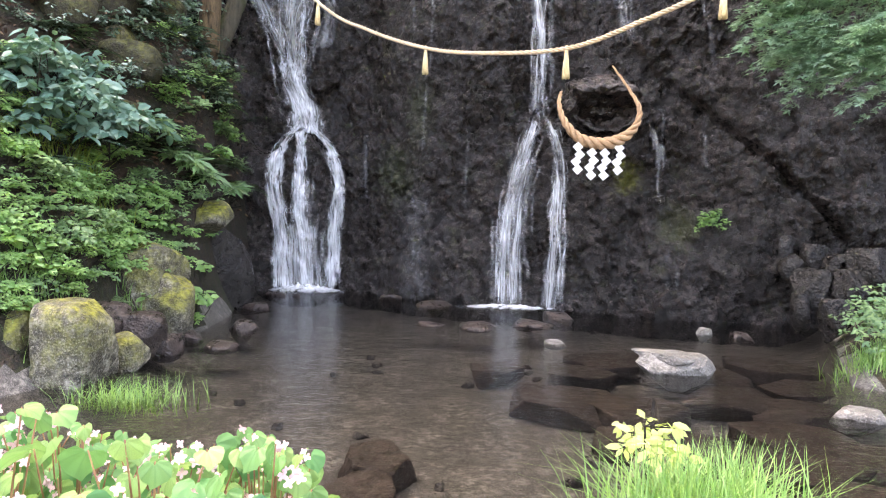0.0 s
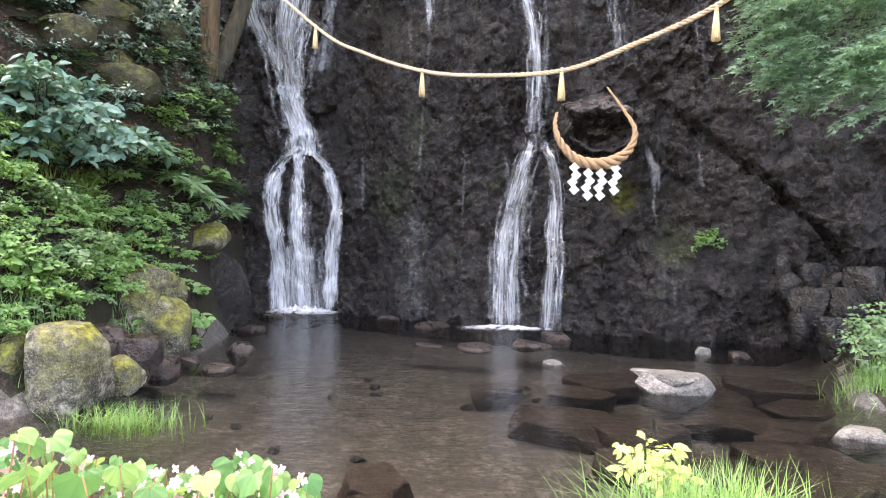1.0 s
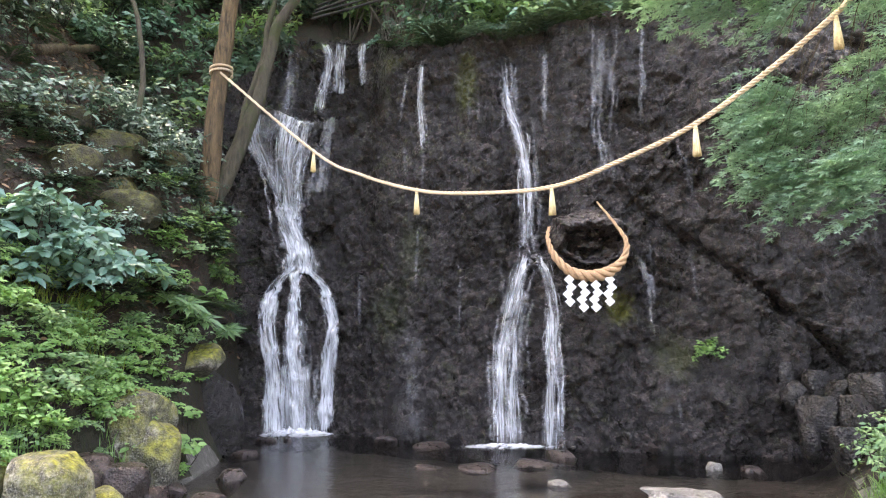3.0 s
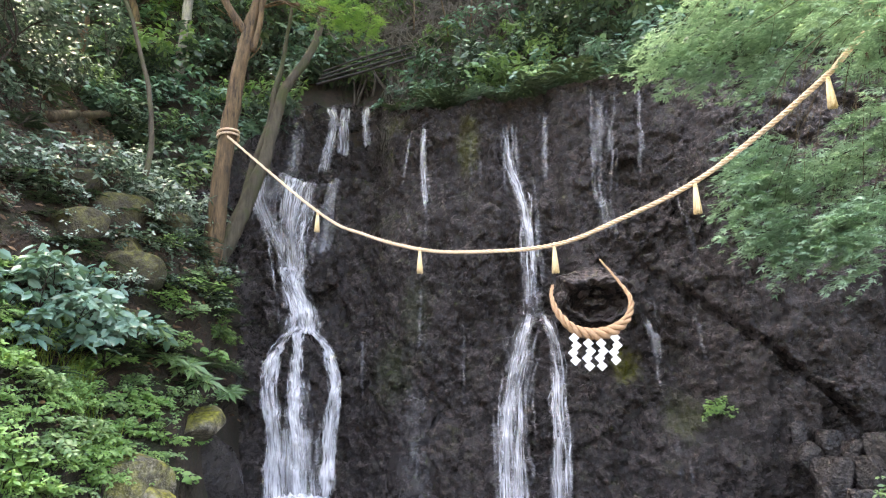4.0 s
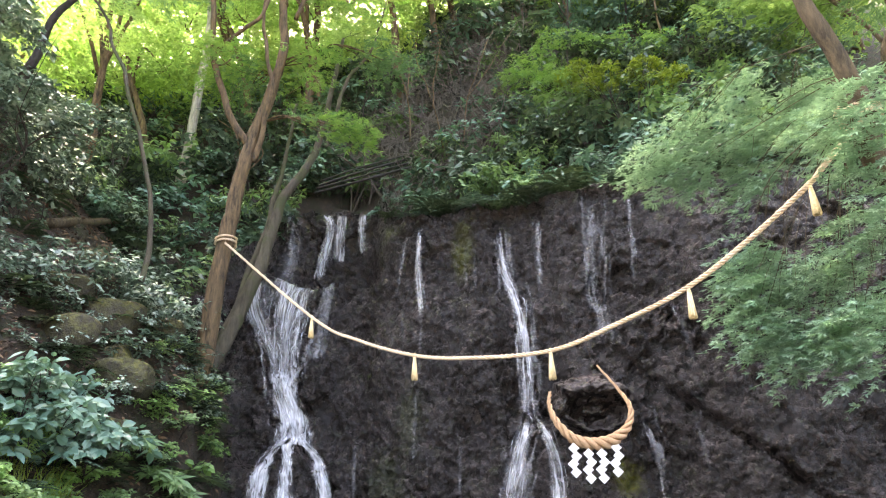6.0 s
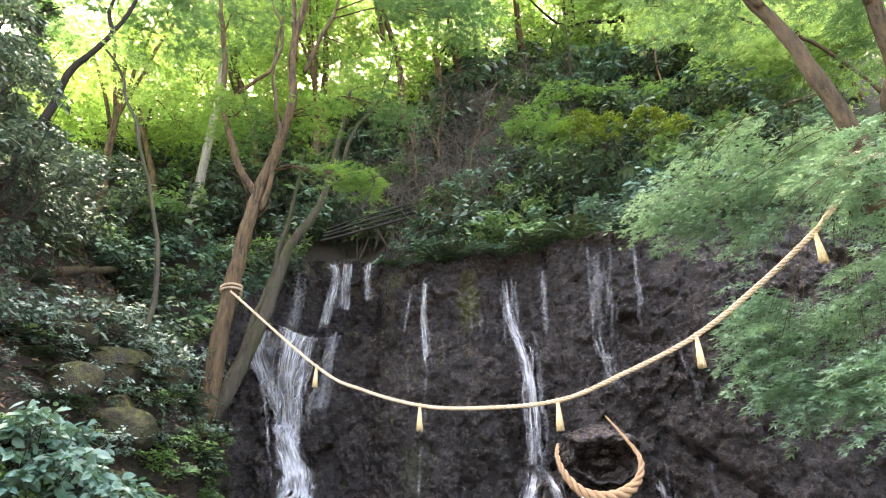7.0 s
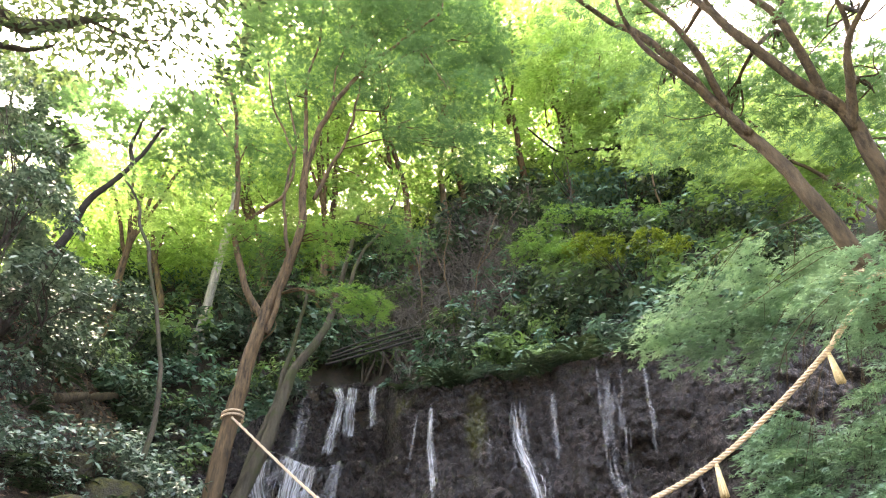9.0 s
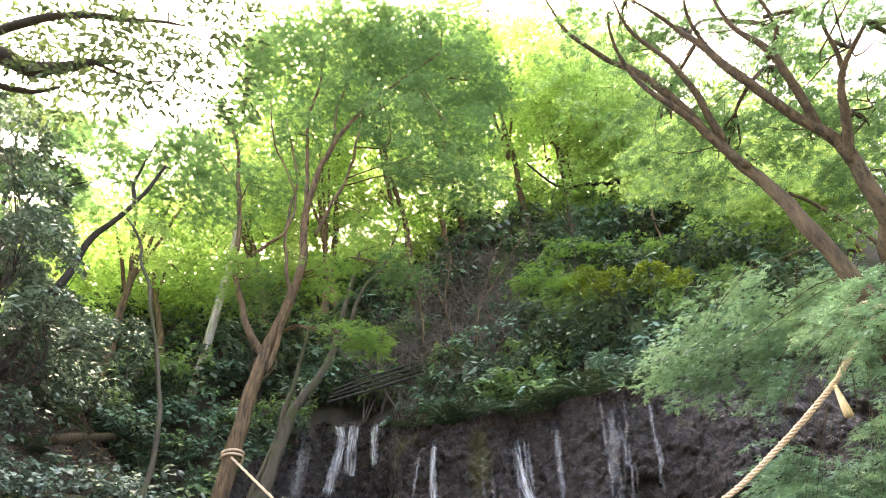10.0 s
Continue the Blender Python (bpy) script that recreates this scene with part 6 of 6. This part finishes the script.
# ---- begonias on the near bank ----
M_BEG, nd_, ln_, b_ = mat("begonia_leaf")
oi = nd_.new("ShaderNodeObjectInfo")
c_ = mixc(nd_, ln_, oi.outputs["Random"], (0.07, 0.25, 0.085), (0.3, 0.48, 0.16))
c_ = mixc(nd_, ln_, ramp(nd_, ln_, noise_tex(nd_, ln_, coords(nd_, ln_), 40, 4), [(0.35, (0, 0, 0)), (0.7, (0.35,) * 3)]), c_, (0.1, 0.24, 0.06))
sx_, at_, wv_ = nd_.new("ShaderNodeSeparateXYZ"), nd_.new("ShaderNodeMath"), nd_.new("ShaderNodeMath")
ln_.new(nd_.new("ShaderNodeTexCoord").outputs["Object"], sx_.inputs[0])
at_.operation, wv_.operation = "ARCTAN2", "SINE"
ln_.new(sx_.outputs[1], at_.inputs[0])
ln_.new(sx_.outputs[0], at_.inputs[1])
mu_ = nd_.new("ShaderNodeMath")
mu_.operation = "MULTIPLY"
mu_.inputs[1].default_value = 9.0
ln_.new(at_.outputs[0], mu_.inputs[0])
ln_.new(mu_.outputs[0], wv_.inputs[0])
vein = ramp(nd_, ln_, wv_.outputs[0], [(0.8, (0, 0, 0)), (1.0, (0.22,) * 3)])
c_ = mixc(nd_, ln_, vein, c_, (0.06, 0.16, 0.05))
bump(nd_, ln_, wv_.outputs[0], b_, 0.2, 0.01)
ln_.new(c_, b_.inputs["Base Color"])
b_.inputs["Roughness"].default_value = 0.45
t_, x_ = nd_.new("ShaderNodeBsdfTranslucent"), nd_.new("ShaderNodeMixShader")
ln_.new(c_, t_.inputs[0])
x_.inputs[0].default_value = 0.4
ln_.new(b_.outputs[0], x_.inputs[1])
ln_.new(t_.outputs[0], x_.inputs[2])
ln_.new(x_.outputs[0], nd_["Material Output"].inputs[0])
M_STEM, nd_, ln_, b_ = mat("red_stem")
ln_.new(ramp(nd_, ln_, noise_tex(nd_, ln_, coords(nd_, ln_), 30, 3), [(0.3, (0.22, 0.08, 0.05)), (0.7, (0.3, 0.2, 0.08))]), b_.inputs["Base Color"])
M_PETAL, nd_, ln_, b_ = mat("pink_petal")
ln_.new(ramp(nd_, ln_, noise_tex(nd_, ln_, coords(nd_, ln_), 50, 3), [(0.3, (0.8, 0.38, 0.44)), (0.65, (0.86, 0.66, 0.67))]), b_.inputs["Base Color"])


def heart_mesh(seed):
    """Heart-shaped leaf, lopsided, with a folded midrib; unit length, stalk at the origin."""
    rg = np.random.default_rng(seed)
    a = np.linspace(-math.pi, math.pi, 21)[:-1]
    r = 0.5 * (1 + 0.28 * np.abs(np.cos(a / 2)) - 0.1 * np.cos(2 * a)) * (1 - 0.5 * np.exp(-((np.abs(a) - math.pi) / 0.35) ** 2)) * np.where(a > 0, 1.12, 0.88)
    r = r * (1 + 0.04 * np.sin(7 * a + seed))
    x, y = 0.34 + r * np.cos(a) * 0.95, r * np.sin(a)
    x[9:12] += np.array([0.07, 0.24, 0.07])
    y[9:12] *= 0.7
    ring = np.stack([x, y, 0.16 * np.abs(y) - 0.28 * np.clip(x - 0.3, 0, 2) ** 2 + 0.02 * np.sin(9 * a + seed)], -1)
    inner = np.stack([0.3 + 0.5 * (x - 0.3), 0.5 * y, 0.10 * np.abs(y) + 0.03 - 0.07 * np.clip(x - 0.3, 0, 2) ** 2], -1)
    v = np.vstack([ring, inner, [[0.3, 0, 0]]])
    n = 20
    f = []
    for i in range(n):
        j = (i + 1) % n
        f += [(i, j, n + j), (i, n + j, n + i), (n + i, n + j, 2 * n)]
    return mesh_np("leaf", v, np.array(f), M_BEG)


def petal_mesh():
    vs, fs, n = [], [], 0
    for k in range(4):
        a = k * math.pi / 2
        w, l = (0.55, 0.9) if k % 2 else (0.7, 1.0)
        p = np.array([(0, 0, 0), (0.35 * l, 0.5 * w, 0.15), (0.8 * l, 0.42 * w, 0.2), (l, 0, 0.1), (0.8 * l, -0.42 * w, 0.2), (0.35 * l, -0.5 * w, 0.15)])
        rot_ = np.array([[math.cos(a), -math.sin(a), 0], [math.sin(a), math.cos(a), 0], [0, 0, 1]])
        vs.append(p @ rot_.T)
        fs.append(np.array([(0, 1, 5), (1, 2, 4), (1, 4, 5), (2, 3, 4)]) + n)
        n += 6
    return mesh_np("flower", np.vstack(vs), np.vstack(fs), M_PETAL)


def build_begonias():
    rg = np.random.default_rng(77)
    hearts, petal = [heart_mesh(k) for k in range(5)], petal_mesh()
    edge = [(-1.48, 2.00, 0.82), (-1.37, 2.00, 0.83), (-1.27, 2.00, 0.90), (-1.14, 2.00, 0.83), (-0.97, 2.00, 0.78), (-0.81, 2.00, 0.74), (-0.63, 2.00, 0.83), (-0.49, 2.00, 0.78), (-0.41, 2.00, 0.75), (-0.33, 2.00, 0.59)]
    ex, ez = [e[0] for e in edge], [e[2] for e in edge]
    feet = [(-1.62, 2.1), (-1.42, 1.85), (-1.22, 2.15), (-1.05, 1.8), (-0.9, 2.1), (-0.75, 1.85), (-0.6, 2.1), (-0.5, 1.8), (-1.5, 1.6), (-1.1, 1.55), (-0.7, 1.55), (-0.42, 2.05)]
    for k, (fx, fy) in enumerate(feet):
        ob = thing("begonia", (fx, fy, float(ground_z(fx, fy))), "pale green begonia with heart-shaped leaves and pink flowers", "plant", "begonias on the bank")
        inv = Matrix.Translation(-ob.location)
        for i in range(48):
            x, y = fx + rg.normal(0, 0.1), fy + rg.normal(0, 0.09)
            top = float(np.interp(x * 2.0 / y, ex, ez))
            top = 1.5 - (1.5 - top) * y / 2.0
            z = top + 0.03 - 0.45 * (i / 47) ** 1.2 - rg.uniform(0, 0.07)
            s = rg.uniform(0.05, 0.085) * (0.75 if i < 6 else 1.0)
            leaf = child("leaf", hearts[int(rg.integers(5))], ob)
            leaf.matrix_parent_inverse = inv
            leaf.matrix_basis = pose(x, y, z, rg.normal(8, 28), rg.normal(52, 24), -90 + rg.normal(0, 50)) @ Matrix.Diagonal((s, s, s, 1))
            v, f = join([sweep(curve_points([(fx, fy, ob.location.z - 0.03), (fx * 0.6 + x * 0.4, fy * 0.6 + y * 0.4, (z + ob.location.z) / 2), (x, y, z)], 7), np.linspace(0.005, 0.002, 7), 5)])
            child("stem", mesh_np("stem", v, f, M_STEM), ob).matrix_parent_inverse = inv
            if i % 5 == 0:
                for q in range(4):
                    fl = child("flower", petal, ob, "small pink and white begonia flower")
                    fl.matrix_parent_inverse = inv
                    w = rg.uniform(0.011, 0.02)
                    fl.matrix_basis = pose(x + rg.normal(0, 0.02), y - 0.03 + rg.normal(0, 0.01), z + rg.uniform(-0.05, 0.03), rg.uniform(40, 110), rg.uniform(-40, 40), rg.uniform(-40, 40)) @ Matrix.Diagonal((w, w, w, 1))


build_begonias()

# ---- boulders and stones ----
def stone(at, w, h, seed, label, material=None, d=None, sink=0.0, name="pond_stone", turn=0.0, flat=0.25, group=""):
    return boulder(name, (at[0], at[1], at[2] - sink), (w / 2, (d or w * 0.75) / 2, h), material or M_BROWNST, seed, label, "stone", turn, flat, group, sub=3 if w < 0.5 else 4)


scatter([clump("variegated_shrub", "pale yellow-green shrub by a mossy stone", 411, L_PALE, 150, 0.075, "oval", (0.2, 0.18, 0.16), 0.5)], 9, [(1.0, 3.05, 0.28)], 1.0, 1.0)
boulder("boulder", (1.12, 3.2, 0.16), (0.2, 0.2, 0.26), M_MOSSY, 14, "mossy stone behind the long grass")
boulder("boulder", (-3.2, 5.62, 0.25), (0.32, 0.34, 0.44), M_MOSSY, 1, "big squared mossy boulder at the pond's edge", cuts=3, boxy=6.0, turn=-8)
boulder("boulder", (-3.9, 5.66, 0.24), (0.34, 0.38, 0.44), M_MOSSY, 2, "squared mossy boulder at the pond's edge", cuts=3, boxy=6.0, turn=5)
boulder("boulder", (-2.97, 6.12, 0.12), (0.17, 0.22, 0.2), M_MOSSY, 6, "small mossy rock by the water", cuts=4, boxy=4.0)
boulder("boulder", (-3.12, 6.62, 0.2), (0.28, 0.3, 0.24), M_BROWNST, 7, "brown cracked rock ledge by the water", cuts=4, boxy=4.0, turn=20)
boulder("boulder", (-3.5, 6.45, 0.3), (0.34, 0.34, 0.26), M_BROWNST, 16, "brown rock ledge on the bank", cuts=4, boxy=4.0)
boulder("boulder", (-2.86, 6.75, 0.06), (0.14, 0.2, 0.15), M_BROWNST, 18, "small brown rock by the water", cuts=4, boxy=4.0)
boulder("boulder", (-3.85, 7.7, 0.6), (0.8, 0.5, 0.52), M_MOSSY, 3, "speckled mossy grey boulder on the bank", cuts=6, boxy=2.8, sub=5)
boulder("boulder", (-3.2, 7.62, 0.36), (0.3, 0.32, 0.4), M_MOSSY, 8, "mossy grey boulder beside the pond", cuts=6, boxy=3.0)
boulder("boulder", (-3.42, 9.30, 1.39), (0.4, 0.4, 0.26), M_MOSSY, 9, "green mossy boulder under the ferns")
boulder("boulder", (-3.44, 9.90, 0.48), (0.55, 0.6, 0.9), M_BOSS, 4, "dark wet rock beside the waterfall")
boulder("boulder", (-4.74, 9.60, 3.87), (0.5, 0.4, 0.35), M_MOSSY, 10, "brown mossy boulder among shrubs")
boulder("boulder", (-4.56, 9.30, 3.74), (0.4, 0.4, 0.3), M_MOSSY, 12, "brown mossy boulder among shrubs")
pale = thing("pale_stone", (2.29, 6.43, 0.00), "pale grey layered stone standing in the pond", "stone")
px_, py_, _ = (2.32, 6.43, 0.00)
boulder("stone_block", (px_, py_, 0.0), (0.4, 0.28, 0.2), M_GREY, 5, "", cuts=6, parent=pale, flat_top=0.15, sub=5, turn=8)
boulder("stone_slab", (px_ - 0.06, py_ + 0.04, 0.13), (0.34, 0.26, 0.09), M_GREY, 11, "", cuts=6, parent=pale, flat_top=0.3, sub=5, turn=-12)
stone((3.28, 4.98, 0.00), 0.46, 0.12, 21, "pale grey stone tip above the water", M_GREY, 0.4, 0.02, "pale_stone")
stone((1.36, 7.71, 0.00), 0.3, 0.08, 22, "small pale stone in the pond", M_GREY, 0.25, 0.02, "pale_stone")
stone((3.46, 8.50, 0.00), 0.2, 0.13, 23, "small pale stone in the pond", M_GREY, 0.2, 0.0, "pale_stone")
stone((-2.50, 8.13, 0.00), 0.42, 0.18, 24, "wet grey-brown stone in the pond", M_BROWNST)
stone((-2.44, 7.11, 0.00), 0.45, 0.06, 25, "flat grey stone in the pond", M_BROWNST, 0.4)
stone((-2.93, 7.49, 0.00), 0.4, 0.12, 26, "brown stone at the pond's edge", M_BROWNST)
stone((3.85, 8.31, 0.00), 0.4, 0.1, 27, "low brown stone in the pond", M_BROWNST)
WET = "dark reddish-brown wet stone at the foot of the falls"
for k, (p, w, h) in enumerate([((-2.92, 11.50, 0.00), 0.42, 0.2), ((-0.92, 11.36, 0.00), 0.45, 0.22), ((-0.11, 10.76, 0.00), 0.7, 0.12), ((0.53, 8.75, 0.00), 0.7, 0.12), ((1.25, 8.98, 0.00), 0.8, 0.15), ((1.77, 9.70, 0.00), 0.6, 0.2), ((-0.16, 8.80, -0.00), 0.5, 0.04), ((-2.58, 11.48, 0.00), 0.2, 0.1), ((-2.91, 10.02, -0.00), 0.5, 0.2)]):
    stone(p, w, h * 0.6, 30 + k, WET, M_BROWNST, group="wet stones under the falls", turn=23 * k)
SUNK = "flat brown stone slab under the water"
for k, (x, y, w, d) in enumerate([(-0.43, 4.31, 0.44, 0.42), (-0.51, 3.72, 0.42, 0.42), (1.08, 5.78, 0.75, 0.6), (1.72, 5.56, 0.66, 0.55), (2.66, 5.9, 0.8, 0.55), (1.73, 4.78, 0.9, 0.45), (2.7, 4.9, 0.62, 0.5), (1.95, 4.42, 0.75, 0.4), (2.38, 4.2, 0.8, 0.4), (3.05, 4.46, 0.7, 0.5), (3.25, 5.5, 0.85, 0.42), (2.5, 3.75, 0.7, 0.4), (1.5, 6.82, 0.6, 0.5), (2.75, 6.9, 0.9, 0.7), (3.6, 6.3, 0.8, 0.5), (3.7, 7.2, 0.8, 0.6), (2.0, 7.4, 0.9, 0.6), (0.6, 6.9, 0.5, 0.4)]):
    boulder("sunken_slab", (x, y, -0.17), (w * 0.6, d * 0.66, 0.16), M_SLAB, 50 + k, SUNK, "stone", 37 * k % 60 - 30, 0.45, "sunken slabs", 6, 4, None, 6.0)
for k, (p, w, h) in enumerate([((4.78, 8.90, 0.91), 0.45, 0.3), ((5.09, 8.90, 1.03), 0.5, 0.35), ((5.28, 8.70, 0.93), 0.6, 0.3), ((4.92, 8.70, 0.62), 0.7, 0.35), ((5.26, 8.40, 0.66), 0.6, 0.4), ((5.54, 8.40, 0.96), 0.7, 0.35), ((4.75, 9.00, 1.14), 0.25, 0.25), ((4.83, 7.90, 0.36), 0.6, 0.4), ((4.80, 8.60, 0.37), 0.5, 0.4)]):
    stone(p, w * 0.85, h * 0.85, 70 + k, "broken dark rock heaped below the cliff", M_BOSS, group="fallen rocks", name="fallen_rock", turn=31 * k)
rg = np.random.default_rng(91)
for k in range(26):
    x, y = rg.uniform(-2.4, 3.4), rg.uniform(3.4, 8)
    stone((x, y, float(ground_z(x, y)) + 0.02), rg.uniform(0.06, 0.18), 0.05, 100 + k, "small pebble on the pond bed", M_BED if k % 3 else M_BROWNST, group="pebbles", name="pebble")


# ---- moss cushions, log, pipes, foam ----
def build_log():
    a, b = Vector((-6.36, 9.73, 6.28)), Vector((-8.45, 16.03, 9.36))
    ob = thing("fallen_log", a, "reddish-brown fallen log on the slope", "log")
    k = limb(ob, "log", [a, (a + b) / 2 + Vector((0, 0, 0.04)), b], 0.09, 0.08, M_BARK_RED, 12)
    k.matrix_parent_inverse = Matrix.Translation(-a)


def build_pipes():
    m, nd, ln, b = mat("black_pipe")
    ln.new(ramp(nd, ln, noise_tex(nd, ln, coords(nd, ln), 6, 4), [(0.3, (0.004, 0.004, 0.004)), (0.7, (0.014, 0.013, 0.012))]), b.inputs["Base Color"])
    b.inputs["Roughness"].default_value = 0.7
    top = Vector((-1.00, 13.90, 9.94))
    ob = thing("water_pipes", top, "dark pipes lying across the stream above the falls", "pipe")
    for k in range(4):
        o, fan = Vector((0.08 * k, -0.04 * k, -0.125 * k + 0.06)), Vector((-0.12 * k, 0, -0.02 * (k % 2)))
        c = limb(ob, "pipe", [top + o + Vector((0.25, 0.05, 0.08)), Vector((-1.91, 13.90, 9.63)) + o, Vector((-2.72, 13.90, 9.31)) + o + fan], 0.024 + 0.006 * (k % 2), 0.024 + 0.006 * (k % 2), m, 10, wob=0.0)
        c.matrix_parent_inverse = Matrix.Translation(-top)


def foam_mat():
    m, nd, ln, b = mat("white_foam")
    v = coords(nd, ln)
    n = noise_tex(nd, ln, v, 7, 7, 0.75)
    b.inputs["Base Color"].default_value = (0.8, 0.82, 0.85, 1)
    b.inputs["Roughness"].default_value = 0.5
    at = nd.new("ShaderNodeAttribute")
    at.attribute_name = "thick"
    f = math_node(nd, ln, "MULTIPLY", ramp(nd, ln, n, [(0.36, (0, 0, 0)), (0.52, (1, 1, 1))]), at.outputs["Fac"])
    tr, mx = nd.new("ShaderNodeBsdfTransparent"), nd.new("ShaderNodeMixShader")
    for s, i in ((f, 0), (tr.outputs[0], 1), (b.outputs[0], 2)):
        ln.new(s, mx.inputs[i])
    ln.new(mx.outputs[0], nd["Material Output"].inputs[0])
    return m


def build_foam():
    m = foam_mat()
    for k, (p, rx, ry) in enumerate([((-2.58, 12.16, 0.00), 0.85, 0.45), ((1.14, 10.55, 0.00), 0.95, 0.35)]):
        r, a = np.meshgrid(np.linspace(0, 1, 28), np.linspace(0, 2 * math.pi, 97)[:-1], indexing="ij")
        x, y = r * np.cos(a) * rx, r * np.sin(a) * ry
        z = 0.015 + (0.13, 0.05)[k] * (1 - r ** 2) ** 1.5 * (0.5 + 1.6 * np.abs(perlin(np.stack([x * 11, y * 11, 0 * x + k], -1))))
        f = []
        for i in range(27):
            for j in range(96):
                f.append((i * 96 + j, (i + 1) * 96 + j, (i + 1) * 96 + (j + 1) % 96, i * 96 + (j + 1) % 96))
        me = mesh_np("foam", np.stack([x, y, z], -1).reshape(-1, 3), np.array(f), m)
        me.attributes.new("thick", "FLOAT", "POINT").data.foreach_set("value", ((1 - r ** 2) ** 1.2).ravel())
        ob = tagged(new("foam", me), "white churning foam where the waterfall lands", "foam")
        ob.location = p
        ob.visible_shadow = False


def build_litter():
    """Dead leaves lying on the bare soil of the bank."""
    rg = np.random.default_rng(93)
    m, nd, ln, b = mat("dead_leaf")
    g = nd.new("ShaderNodeNewGeometry")
    ln.new(ramp(nd, ln, g.outputs["Random Per Island"], [(0.0, (0.02, 0.011, 0.007)), (0.6, (0.075, 0.04, 0.022)), (1.0, (0.2, 0.125, 0.07))]), b.inputs["Base Color"])
    b.inputs["Roughness"].default_value = 0.6
    x, y = rg.uniform(-9, -3.3, 9000), rg.uniform(6.5, 14, 9000)
    z = ground_z(x, y)
    ok = (z > 1.4) & (inside(x, y, POND) < -0.2)
    v, f = leaves(rg, np.stack([x, y, z + 0.03], -1)[ok], 0.1, "oval", 0.3, 0.3, None, 0.6)
    tagged(new("leaf_litter", mesh_np("leaf_litter", v, f, m, smooth=False)), "brown dead leaves littering the bare forest bank", "leaf litter", kind="stuff")


build_litter()
for k, (x, y, w) in enumerate([(-4.35, 9.0, 0.42), (-4.9, 9.6, 0.5), (-4.5, 10.4, 0.4), (-5.3, 10.2, 0.5), (-5.0, 8.7, 0.38), (-5.6, 9.2, 0.45), (-4.2, 8.5, 0.3), (-6.0, 10.6, 0.5)]):
    boulder("boulder", (x, y, float(ground_z(x, y)) + 0.02), (w, w * 0.8, w * 0.75), M_MOSSROCK, 130 + k, "dark rock with olive moss on the shaded bank", "rock", 41 * k, 0, "bank rocks", 6, 4, None, 3.0)
build_log()
build_pipes()
build_foam()
